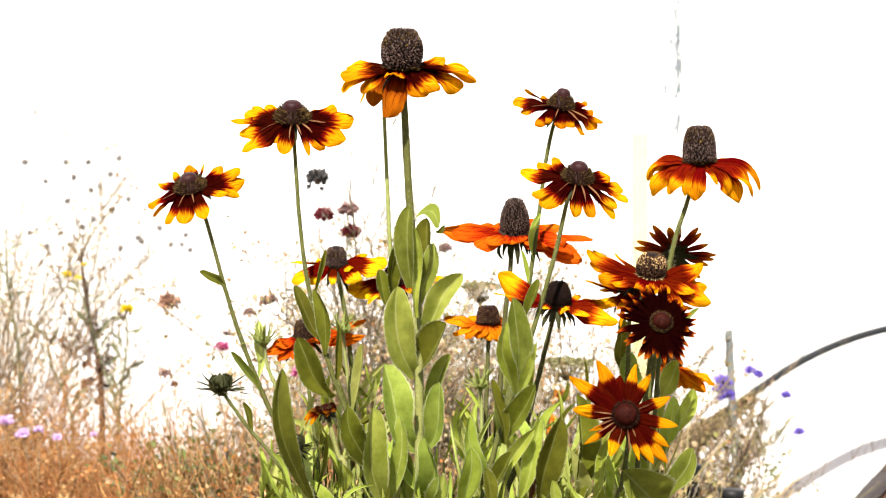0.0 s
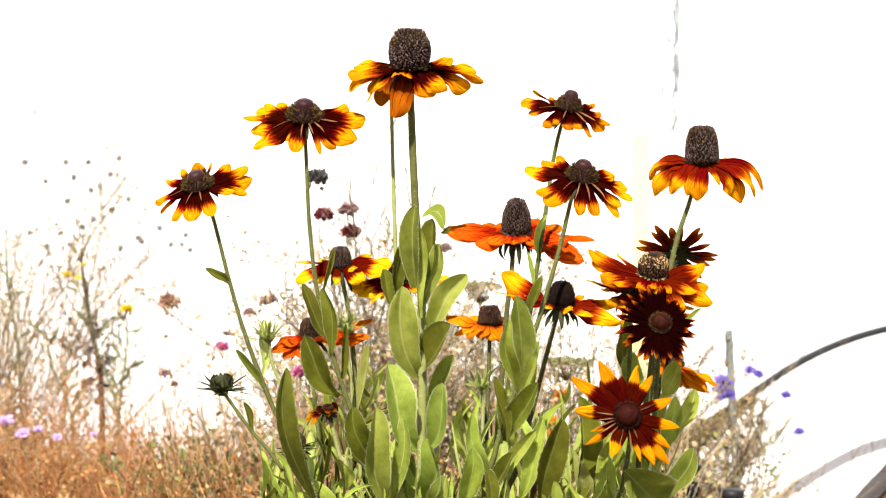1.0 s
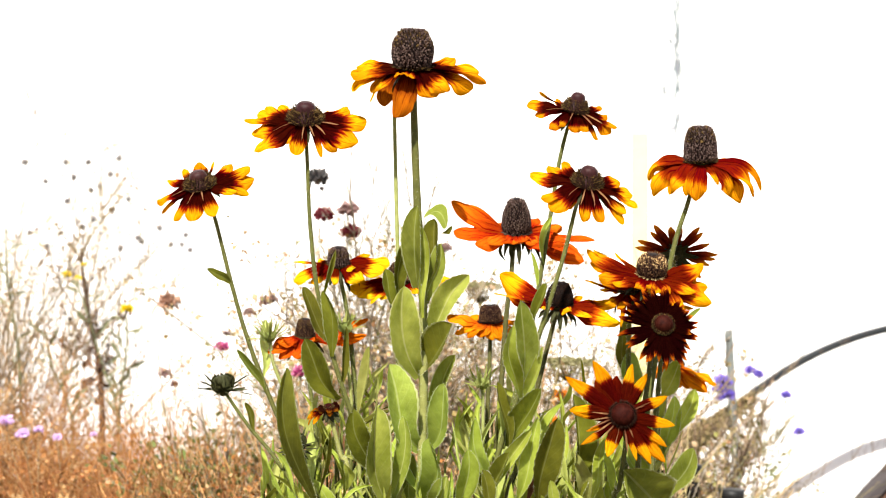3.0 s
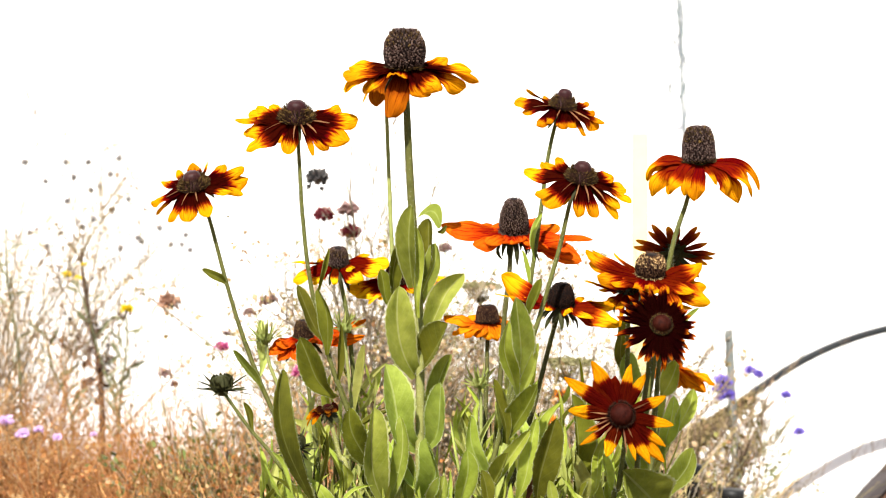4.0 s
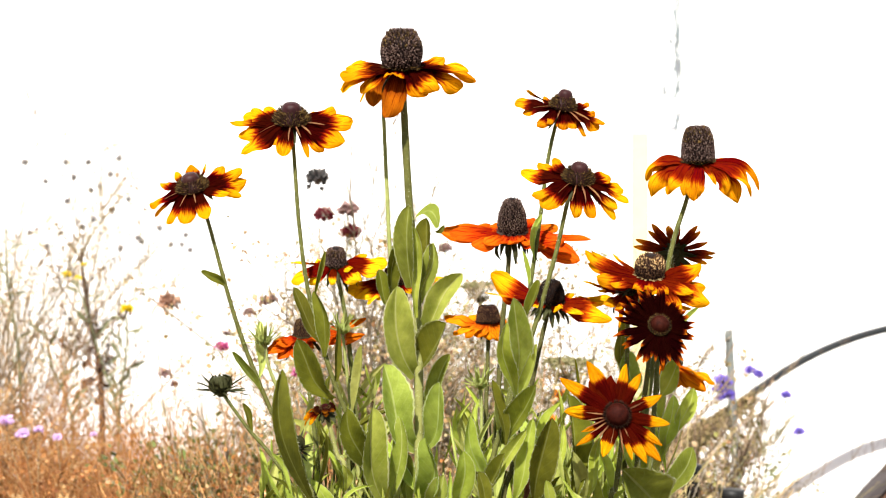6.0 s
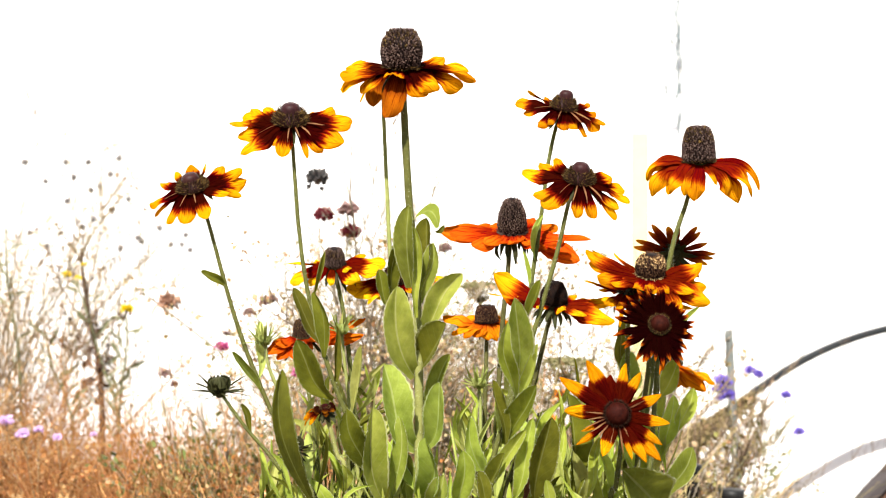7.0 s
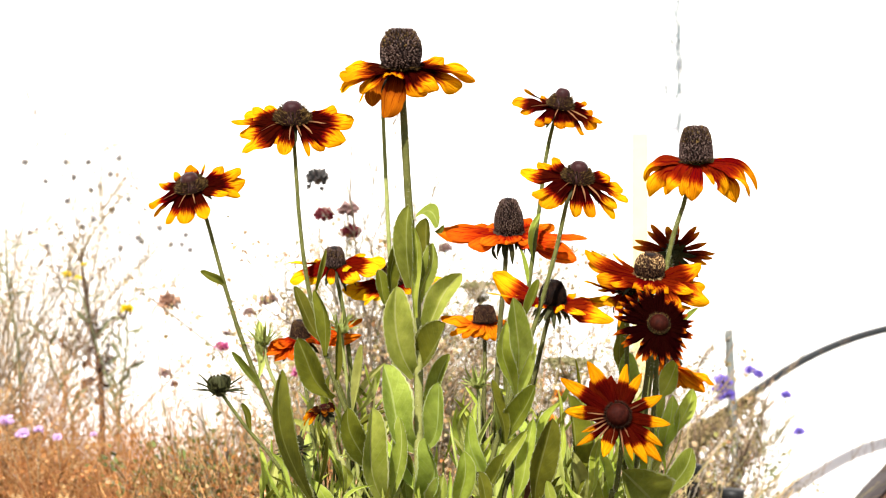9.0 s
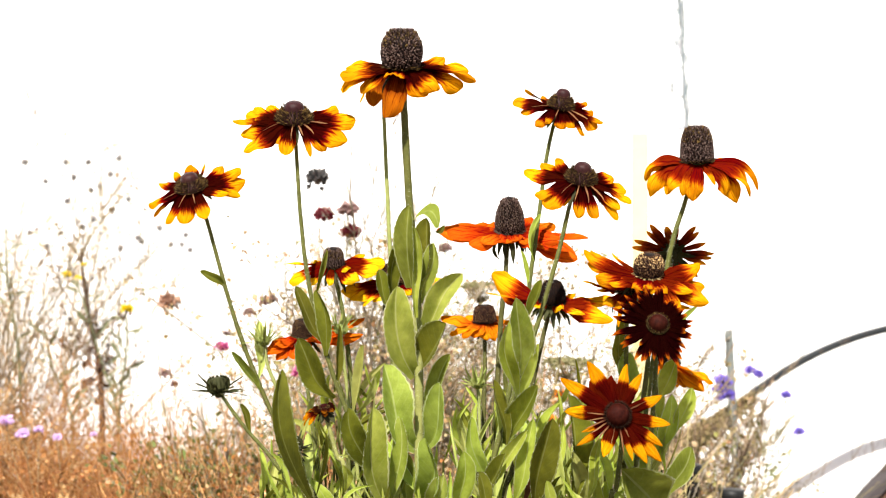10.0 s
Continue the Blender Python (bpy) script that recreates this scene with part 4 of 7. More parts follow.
daisy_s = stalk("amber daisy turned aside behind the dark one", [(0.1396, 0.04, 0.5432), (0.1375, 0.04, 0.5291), (0.1337, 0.04, 0.494), (0.1319, 0.04, 0.4414)])
head(daisy_s, (0.1404, 0.04, 0.5484), (0.15, -0.05, 1), 0.0070,
     [(340, 24, -10, 16, 14.2), (332, 22.7, -18, 25, 12.7), (332, 18.3, -25, 28, 11.9), (332, 13.3, -42, 30, 11.9), (308, 11.8, -52, 30, 9), (212, 10.9, -35, 25, 9.7), (24, 12, -10, 14, 14.4)],
     P_TANGERINE, (0.0075, 0.0080, "dome"), RB)

daisy_t = stalk("faded gold daisy behind the tall one on a slender stalk", [(-0.0364, 0.03, 0.7208), (-0.036, 0.03, 0.7), (-0.0326, 0.03, 0.6238), (-0.0301, 0.03, 0.5788), (-0.0291, 0.03, 0.5095), (-0.0291, 0.03, 0.4436)], 0.0011, STEM_PALE)
head(daisy_t, (-0.0374, 0.03, 0.7278), (-0.05, -0.08, 1), 0.0070,
     [(250, 22, -40, 50, 13), (290, 22, -45, 45, 12), (200, 22, -14, 25, 12), (330, 22, -10, 25, 12), (170, 20, -8, 25, 10), (20, 20, 0, 20, 10), (70, 18, 0, 20, 10), (120, 18, 0, 20, 10)],
     P_FADED, (0.0075, 0.0050, "dome"), BR)


# ---- buds and a wilted flower ----
def bud(label, stem_points, at, axis, size, bract, count, mats, foot=None, radius=0.0009, rise=0, blade=0.0024):
    t = stalk(label, stem_points, radius, mats[0], True, "coneflower_bud")
    e1, e2, n = basis(axis)
    o = Vector(at)
    core, buds, florets = cone_parts(t, o, axis, size, size * 1.1, "flat", seed())
    core.add(buds.v, buds.f)
    part("bud", core, mats[1], t)
    rnd = random.Random(seed())
    for k in range(count):
        sh = petal_shape(o - n * size * 0.4, axis, 360 * k / count + rnd.uniform(-8, 8), bract * rnd.uniform(0.75, 1.15), rnd.uniform(-25, 50) + rise, rnd.uniform(-25, 25), blade, size * 0.5, 0.05, rnd.uniform(-20, 20), 0.6, 0.3, seed())
        part("bract", sh, mats[1], t)
    for k in range(15):
        sh = petal_shape(o - n * size * 0.5, axis, 24 * k + rnd.uniform(-4, 4), size * 1.45, rnd.uniform(52, 62), -80, 0.0036, size * 0.95, 0.1, rnd.uniform(-10, 10), 0.8, 0.0, seed())
        part("bract", sh, mats[1], t)
    sh = Shape()
    tube(sh, [o - n * size * 0.9, o - n * size * 0.3, o + n * size * 0.1], (size * 0.4, size * 0.95), 12)
    part("receptacle", sh, mats[1], t)
    return t


GREENBUD = (STEM, SEPAL)
PALEBUD = (STEM_PALE, BRACT)
bud_q = bud("dark green spiky flower bud on a side shoot", [(-0.1297, 0, 0.5363), (-0.1273, 0, 0.5317), (-0.1147, 0, 0.5143), (-0.1013, 0, 0.4987), (-0.0847, 0, 0.4737), (-0.0747, 0, 0.4503)], (-0.131, 0, 0.539), (-0.12, -0.15, 1), 0.0060, 0.0142, 26, GREENBUD, blade=0.0017)
leaves(bud_q, [((-0.112, 0, 0.511), (-0.118, 0, 0.5297), 4, 20, 0, 0.03, LEAF_OLIVE_SHADE)])
bud_r = bud("pale green young bud with narrow bracts", [(-0.1081, 0.02, 0.5615), (-0.1061, 0.02, 0.5485), (-0.0972, 0.02, 0.5246), (-0.0835, 0.02, 0.4698)], (-0.1088, 0.02, 0.5636), (-0.05, -0.1, 1), 0.0032, 0.0128, 24, PALEBUD, rise=30, blade=0.0018)
bud_s = bud("pale green young bud with narrow bracts", [(-0.0606, 0.02, 0.569), (-0.0588, 0.02, 0.5519), (-0.0544, 0.02, 0.5109), (-0.0493, 0.02, 0.463)], (-0.0606, 0.02, 0.5714), (0.1, -0.1, 1), 0.0032, 0.0128, 24, PALEBUD, rise=30, blade=0.0018)
bud_u = bud("pale green young bud with narrow bracts", [(0.0229, 0.03, 0.5337), (0.0236, 0.03, 0.5199), (0.0229, 0.03, 0.461)], (0.0229, 0.03, 0.5365), (0.0, -0.1, 1), 0.0034, 0.0140, 26, PALEBUD, rise=30, blade=0.0018)
bud_v = bud("small green spiky bud low among the leaves", [(-0.0855, -0.01, 0.5036), (-0.0836, -0.01, 0.492), (-0.077, -0.01, 0.4591)], (-0.0862, -0.01, 0.5059), (-0.1, -0.2, 1), 0.0050, 0.012, 16, GREENBUD)

wilted = stalk("small wilted brown flower with shrivelled petals", [(-0.0672, -0.02, 0.5246), (-0.0656, -0.02, 0.5213), (-0.0604, -0.02, 0.5019), (-0.0532, -0.02, 0.471)], 0.0011, STEM_PALE)
head(wilted, (-0.0672, -0.02, 0.5281), (-0.1, -0.3, 0.95), 0.0036, around(10, 6, 45, 165, 4.6, 10, 22, 9), P_WILT, (0.0034, 0.0030, "dome"), (CONE_BROWN, FLORET_GOLD), tip=0.3, sepals=9, sepal_len=0.008, cup=1.6)
for az, ln, rise, turn in ((168, 0.009, 4, 40), (182, 0.012, -6, -30), (194, 0.013, -14, 35), (208, 0.010, -20, -20)):
    part("petal", petal_shape((-0.0672, -0.02, 0.5281), (-0.1, -0.3, 0.95), az, ln, rise, 50, 0.0042, 0.0036, 0.3, turn, 1.4, 0.5, seed()), P_GOLD, wilted, "shrivelled gold petal")


# ---- leafy shoots without flowers ----
def shoot(label, points, rows, radius=0.0014):
    t = stalk(label, points, radius, STEM, True, "leafy_shoot")
    tagged(t, category="plant", group="leafy shoots of the flower bed")
    leaves(t, rows)
    return t


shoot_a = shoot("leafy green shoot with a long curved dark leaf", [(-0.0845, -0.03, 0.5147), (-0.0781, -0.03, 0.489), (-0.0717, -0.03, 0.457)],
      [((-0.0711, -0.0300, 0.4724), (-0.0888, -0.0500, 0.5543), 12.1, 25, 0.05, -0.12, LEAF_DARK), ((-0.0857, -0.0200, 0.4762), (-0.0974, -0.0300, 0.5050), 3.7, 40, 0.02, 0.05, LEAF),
                 ((-0.0717, -0.0400, 0.4801), (-0.0648, -0.0500, 0.5194), 4.2, 50, 0, 0.04, LEAF_OLIVE_SHADE), ((-0.0777, -0.0100, 0.4742), (-0.0797, 0.0000, 0.5120), 7.1, -10, 0.03, 0, LEAF_PALE),
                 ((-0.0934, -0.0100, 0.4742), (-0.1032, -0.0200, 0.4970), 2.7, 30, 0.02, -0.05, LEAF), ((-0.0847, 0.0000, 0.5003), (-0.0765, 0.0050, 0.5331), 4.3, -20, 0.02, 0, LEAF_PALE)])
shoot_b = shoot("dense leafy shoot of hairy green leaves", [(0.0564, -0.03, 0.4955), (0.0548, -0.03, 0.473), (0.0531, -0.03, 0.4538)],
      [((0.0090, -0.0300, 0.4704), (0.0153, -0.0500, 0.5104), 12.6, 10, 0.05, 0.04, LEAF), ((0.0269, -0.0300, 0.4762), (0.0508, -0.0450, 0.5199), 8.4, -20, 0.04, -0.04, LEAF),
                 ((0.0420, -0.0300, 0.4756), (0.0550, -0.0400, 0.5256), 10.0, -14, 0.04, 0.04, LEAF), ((0.0540, -0.0400, 0.4734), (0.0645, -0.0560, 0.5277), 15.0, 15, 0.04, -0.05, LEAF_OLIVE_SHADE),
                 ((0.0749, -0.0300, 0.4704), (0.0756, -0.0300, 0.5377), 13.7, 20, 0.04, 0.04, LEAF_OLIVE_SHADE), ((0.0714, -0.0200, 0.4736), (0.0695, -0.0200, 0.5083), 5.8, -20, 0.02, 0, LEAF_PALE),
                 ((0.0235, -0.0350, 0.4766), (0.0383, -0.0450, 0.5074), 8.4, -30, 0.04, 0.03, LEAF_OLIVE_SHADE), ((0.0461, -0.0300, 0.4711), (0.0515, -0.0350, 0.5058), 4.8, 30, 0.02, 0.03, LEAF_RED),
                 ((0.0819, -0.0450, 0.4785), (0.0910, -0.0500, 0.5150), 6.1, -20, 0.03, 0.03, LEAF), ((0.0827, 0.0000, 0.5003), (0.0823, -0.0100, 0.5558), 3.3, 50, 0, 0.05, LEAF_OLIVE_SHADE),
                 ((0.0299, -0.0500, 0.4755), (0.0229, -0.0550, 0.4997), 9.2, 20, 0.04, -0.04, LEAF_OLIVE_SHADE), ((0.0622, -0.0550, 0.4780), (0.0596, -0.0600, 0.4944), 6.1, 10, 0.03, 0, LEAF)])
shoot_c = shoot("broad-leaved green shoot below the dark daisy", [(0.1187, 0, 0.5137), (0.1187, 0, 0.4837), (0.1187, 0, 0.447)],
      [((0.1230, -0.0300, 0.4682), (0.0990, -0.0500, 0.4982), 27.0, 8, 0.06, 0.03, LEAF_MID), ((0.1275, -0.0300, 0.4781), (0.1386, -0.0450, 0.5096), 13.7, -30, 0.05, 0.04, LEAF_MID),
                 ((0.1220, -0.0360, 0.5361), (0.1303, -0.0460, 0.5583), 10.9, -12, 0.05, 0.05, LEAF), ((0.1099, 0.0200, 0.5433), (0.1061, 0.0100, 0.5791), 10.7, 10, 0.03, -0.04, LEAF_OLIVE_SHADE),
                 ((0.1362, -0.0100, 0.5124), (0.1441, -0.0200, 0.5398), 9.7, -15, 0.05, 0.03, LEAF), ((0.1449, 0.0300, 0.5635), (0.1564, 0.0250, 0.5842), 4.3, -35, 0.05, -0.1, LEAF_MID),
                 ((0.1108, 0.0100, 0.5284), (0.1108, 0.0100, 0.5589), 12.2, 0, 0.04, 0.03, LEAF_MID), ((0.1294, 0.0000, 0.5003), (0.1334, -0.0150, 0.5353), 10.9, -10, 0.05, 0.03, LEAF),
                 ((0.1123, -0.0200, 0.4872), (0.0980, -0.0300, 0.5130), 9.6, 20, 0.03, 0, LEAF), ((0.0964, -0.0300, 0.4794), (0.0872, -0.0400, 0.5066), 6.8, 20, 0.03, 0, LEAF)])


def undergrowth(label, x0, x1, y0, y1, top, count, s):
    """Low crowded leaves rising between the stalks."""
    r = random.Random(s)
    cx = (x0 + x1) / 2
    t = thing("leafy_shoot", (cx, (y0 + y1) / 2, 0.0), label, "plant", "leafy shoots of the flower bed")
    for _ in range(count):
        x, y = r.uniform(x0, x1), r.uniform(y0, y1)
        h = top - r.uniform(0.0, 0.07)
        ln = r.uniform(0.030, 0.062)
        b = (x, y, h - ln)
        tip = (x + r.uniform(-0.030, 0.030), y + r.uniform(-0.02, 0.01), h)
        part("leaf", leaf_shape(b, tip, r.choice((0.0028, 0.0038, 0.0050, 0.0075, 0.0100)) * r.uniform(0.85, 1.15), r.uniform(-80, 80), r.uniform(-0.10, 0.20), r.uniform(-0.22, 0.22), r.uniform(0.3, 0.9), 0.15, seed()), r.choice((LEAF, LEAF, LEAF_PALE, LEAF_PALE, LEAF)), t)
        sh = Shape()
        tube(sh, spline([b, (x * 0.6 + cx * 0.4, y, h - ln - 0.12), (cx + r.uniform(-0.02, 0.02), (y0 + y1) / 2, 0.0)], 4), (0.0007, 0.0014), 5)
        part("stem", sh, r.choice((STEM, STEM_PALE)), t)
    return t


low_a = undergrowth("crowded low green daisy foliage", -0.095, -0.03, 0.0, 0.06, 0.536, 44, 21)
low_b = undergrowth("crowded low green daisy foliage", -0.03, 0.03, 0.0, 0.06, 0.530, 42, 22)
low_c = undergrowth("crowded low green daisy foliage", 0.02, 0.075, -0.02, 0.05, 0.536, 44, 23)
low_d = undergrowth("crowded low green daisy foliage", 0.06, 0.135, 0.0, 0.05, 0.540, 40, 24)
low_e = undergrowth("crowded low green daisy foliage", -0.10, 0.01, -0.04, 0.0, 0.500, 26, 25)
low_f = undergrowth("crowded low green daisy foliage", 0.0, 0.13, -0.05, -0.01, 0.500, 28, 26)


def slender(label, x0, x1, y0, y1, top, count, s):
    """Narrow young leaves crossing one another on thin stems."""
    r = random.Random(s)
    cx, cy = (x0 + x1) / 2, (y0 + y1) / 2
    t = thing("leafy_shoot", (cx, cy, 0.0), label, "plant", "leafy shoots of the flower bed")
    for _ in range(count):
        x, y, h = r.uniform(x0, x1), r.uniform(y0, y1), top - abs(r.gauss(0, 0.030))
        ln, dx = r.uniform(0.022, 0.045), r.gauss(0, 0.010)
        b = (x, y, h - ln)
        line = spline([b, (x * 0.7 + cx * 0.3, cy, h - ln - 0.08), (cx + r.uniform(-0.01, 0.01), cy, 0.0)], 5)
        sh = Shape()
        tube(sh, line, (0.0006, 0.0014), 6)
        part("stem", sh, r.choice((STEM, STEM_PALE)), t)
        for k in range(r.choice((1, 2, 2, 3))):
            p = line[k * 2]
            q = p + Vector((dx + r.gauss(0, 0.009), r.uniform(-0.014, 0.006), ln * r.uniform(0.6, 1.0)))
            part("leaf", leaf_shape(p, q, r.uniform(0.0026, 0.0062), r.uniform(-70, 70), r.uniform(-0.08, 0.18), r.uniform(-0.2, 0.2), r.uniform(0.4, 1.0), 0.15, seed()), r.choice((LEAF, LEAF_PALE, LEAF_OLIVE_SHADE, LEAF)), t)
    return t


low_g = slender("thin young shoot with narrow grey-green leaves", -0.075, -0.032, 0.03, 0.08, 0.566, 13, 41)
low_h = slender("thin young shoot with narrow grey-green leaves", 0.012, 0.062, 0.02, 0.08, 0.562, 16, 42)
low_i = slender("thin young shoot with narrow grey-green leaves", -0.115, -0.070, 0.0, 0.05, 0.525, 9, 43)
low_k = slender("thin young shoot with narrow grey-green leaves", -0.075, -0.02, -0.05, -0.02, 0.512, 14, 45)
low_l = slender("thin young shoot with narrow grey-green leaves", 0.01, 0.07, -0.055, -0.025, 0.515, 16, 46)
low_m = slender("thin young shoot with narrow grey-green leaves", 0.06, 0.12, -0.02, 0.02, 0.505, 12, 47)
low_j = slender("thin young shoot with narrow grey-green leaves", 0.05, 0.085, 0.02, 0.06, 0.530, 10, 44)

# ---- behind the bed ----
def wander(p, d, length, n, bend, rnd):
    line, q, v = [Vector(p)], Vector(p), Vector(d).normalized()
    for _ in range(n):
        v = (v + Vector((rnd.uniform(-1, 1), rnd.uniform(-1, 1), rnd.uniform(-0.7, 1.0))) * bend).normalized()
        q = q + v * (length / n)
        line.append(q.copy())
    return line, v


def branch(shape, tips, p, d, length, r, level, rnd, bend=0.16, kids=4, spread=0.75):
    n = 4 if level == 0 else 6
    line, v = wander(p, d, length, n, bend, rnd)
    tube(shape, line, (r, r * 0.55), 3 if level == 0 else 5)
    tips.append((line[-1], v))
    if level == 0:
        if rnd.random() < 0.6:
            tips.append((line[2], v))
        return
    for _ in range(kids):
        f = rnd.uniform(0.25, 1.0) * n
        k = min(int(f), n - 1)
        q = line[k].lerp(line[k + 1], f - k)
        w = (v + Vector((rnd.uniform(-1, 1), rnd.uniform(-1, 1), rnd.uniform(-0.2, 0.7))) * spread).normalized()
        branch(shape, tips, q, w, length * rnd.uniform(0.35, 0.6), r * 0.55, level - 1, rnd, bend, kids, spread)


def flake(shape, p, d, size, rnd):
    """A small curled dry leaf or husk."""
    d = (Vector(d) + Vector((rnd.uniform(-1, 1), rnd.uniform(-1, 1), rnd.uniform(-1, 1)))).normalized()
    a = d.orthogonal().normalized()
    a = (Matrix.Rotation(rnd.uniform(0, 6.28), 3, d) @ a) * size * rnd.uniform(0.25, 0.5)
    c = d.cross(a) * rnd.uniform(0.2, 0.6)
    p = Vector(p)
    m = p + d * size * 0.5
    shape.add([p, m + a + c, m - a + c, p + d * size, m - c * 0.4], [(0, 1, 4), (1, 3, 4), (3, 2, 4), (2, 0, 4)])


TWIG_TAN = stuff_mat("twig_tan", [(0.14, 0.088, 0.050), (0.30, 0.22, 0.135), (0.20, 0.16, 0.08), (0.42, 0.32, 0.20)])
TWIG_BROWN = stuff_mat("twig_brown", [(0.10, 0.06, 0.04), (0.20, 0.13, 0.08), (0.28, 0.20, 0.13)])
TWIG_GREY = stuff_mat("twig_grey", [(0.24, 0.18, 0.12), (0.36, 0.29, 0.20), (0.17, 0.17, 0.08), (0.42, 0.35, 0.27)])
HUSK_CREAM = stuff_mat("husk_cream", [(0.48, 0.39, 0.24), (0.56, 0.46, 0.31), (0.34, 0.21, 0.11), (0.46, 0.31, 0.17), (0.20, 0.16, 0.06), (0.57, 0.43, 0.32), (0.16, 0.09, 0.05)])
HUSK_MAUVE = stuff_mat("husk_mauve", [(0.47, 0.34, 0.22), (0.35, 0.25, 0.13), (0.22, 0.20, 0.06), (0.47, 0.35, 0.21), (0.31, 0.15, 0.065), (0.18, 0.17, 0.045), (0.43, 0.27, 0.12)])
HUSK_GREEN = stuff_mat("small_green_leaf", [(0.07, 0.10, 0.022), (0.12, 0.15, 0.040), (0.17, 0.18, 0.06), (0.08, 0.09, 0.03)])
STRAW_RUST = stuff_mat("straw_rust", [(0.25, 0.096, 0.024), (0.44, 0.186, 0.050), (0.09, 0.032, 0.008), (0.53, 0.280, 0.095), (0.36, 0.138, 0.034), (0.16, 0.058, 0.014)])
STRAW_TAN = stuff_mat("straw_tan", [(0.20, 0.15, 0.065), (0.29, 0.22, 0.10), (0.11, 0.08, 0.04), (0.12, 0.11, 0.04)])
STRAW_GOLD = stuff_mat("straw_gold", [(0.26, 0.18, 0.08), (0.38, 0.28, 0.13), (0.08, 0.055, 0.025), (0.20, 0.15, 0.06), (0.11, 0.08, 0.03)])
RUST_TWIG = stuff_mat("rust_twig", [(0.32, 0.130, 0.038), (0.45, 0.220, 0.075), (0.20, 0.076, 0.021), (0.53, 0.29, 0.11)])
RUST_DEEP = stuff_mat("rust_deep", [(0.20, 0.060, 0.018), (0.30, 0.098, 0.028), (0.10, 0.032, 0.010), (0.38, 0.150, 0.045)])
RUST_PALE = stuff_mat("rust_pale", [(0.52, 0.30, 0.12), (0.60, 0.38, 0.17), (0.40, 0.20, 0.070), (0.58, 0.40, 0.20)])


def shrub(label, x, y, height, width, stems, kids, mats, flakes, size, s, level=2, lean=0.0, trunk=0.0022, top=1.0, wild=0.20):
    """A dry many-stemmed plant with fine twigs and husks, up to a height of about `height`."""
    rnd = random.Random(s)
    t = thing("dry_shrub", (x, y, 0.0), label, "shrub", "dry plants along the wall")
    wood, tips = Shape(), []
    for k in range(stems):
        d = Vector((rnd.uniform(-1, 1) * width / height + lean, rnd.uniform(-0.5, 0.5) * width / height, 1))
        p = Vector((x + rnd.uniform(-0.3, 0.3) * width, y + rnd.uniform(-0.2, 0.2) * width, 0.0))
        branch(wood, tips, p, d, height * rnd.uniform(0.5, 0.82), trunk * rnd.uniform(0.7, 1.2), level, rnd, wild, kids, 0.60 + wild)
    tagged(part("brushwood", wood, mats[0], t), kind="stuff")
    husk = Shape()
    for p, d in tips:
        if p.z > height * top:
            continue
        for _ in range(int(flakes * 2.2)):
            q = p + Vector((rnd.gauss(0, 1), rnd.gauss(0, 1), rnd.gauss(0, 1))) * size * 0.8
            flake(husk, q, d, size * rnd.choice((0.4, 0.5, 0.65, 0.8, 1.0)), rnd)
    tagged(part("husk_cover", husk, mats[1], t), kind="stuff")
    return t


def blades(label, x0, x1, y0, y1, low, high, count, mat, s, name="dry_grass", lean=0.0, width=0.0016, spread=0.24):
    rnd = random.Random(s)
    sh = Shape()
    for _ in range(count):
        x, y = rnd.uniform(x0, x1), rnd.uniform(y0, y1)
        # the grass stands in clumps
        if noise.noise(Vector((x * 16, y * 16, s))) < -0.05 and rnd.random() < 0.75:
            continue
        h = rnd.uniform(low, high) * (0.92 + 0.17 * math.sin(x * 31 + 1.3 * s) * math.sin(x * 13 + y * 9 + s))
        w = rnd.uniform(0.6, 1.4) * width
        dx, dy = rnd.gauss(lean, spread) * h, rnd.gauss(0, spread) * h
        a = rnd.uniform(0, 6.28)
        sx, sy = math.cos(a) * w, math.sin(a) * w
        vs, n = [], 5
        for i in range(n):
            f = i / (n - 1)
            cx, cy, cz = x + dx * f * f, y + dy * f * f, h * (f - 0.22 * f * f * (abs(dx) + abs(dy)) / h)
            k = 1 - 0.85 * f
            vs += [(cx - sx * k, cy - sy * k, cz), (cx + sx * k, cy + sy * k, cz)]
        sh.add(vs, [(2 * i, 2 * i + 1, 2 * i + 3, 2 * i + 2) for i in range(n - 1)])
        if rnd.random() < 0.45:
            for _ in range(5):
                f = rnd.uniform(0.7, 1.0)
                flake(sh, (x + dx * f * f, y + dy * f * f, h * f * 0.92), (dx, dy, h), rnd.uniform(0.004, 0.009), rnd)
    return single(name, sh, mat, ((x0 + x1) / 2, (y0 + y1) / 2, 0.0), label, "grass", kind="stuff")


DRY = "dry pale shrub with thin tangled twigs"
WOODY = (TWIG_TAN, HUSK_CREAM)
GREYISH = (TWIG_GREY, HUSK_MAUVE)
shrub(DRY + " and cream husks", -0.69, 1.25, 0.86, 0.12, 6, 6, WOODY, 3, 0.006, 1, trunk=0.0018, wild=0.20)
shrub(DRY + " and cream husks", -0.645, 1.15, 0.86, 0.09, 8, 6, WOODY, 3, 0.006, 2, trunk=0.0018, wild=0.20)
shrub(DRY + " and cream husks", -0.84, 1.4, 0.84, 0.20, 7, 6, WOODY, 3, 0.006, 3, trunk=0.0018, wild=0.20)
shrub(DRY, -0.70, 1.36, 0.70, 0.10, 3, 5, WOODY, 1, 0.008, 4, trunk=0.0013)
shrub(DRY, -0.78, 1.6, 0.72, 0.14, 5, 6, WOODY, 3, 0.006, 5, trunk=0.0018, wild=0.20)
shrub(DRY + " and cream husks", -0.78, 1.05, 0.72, 0.13, 5, 6, WOODY, 3, 0.006, 6, trunk=0.0018, wild=0.20)
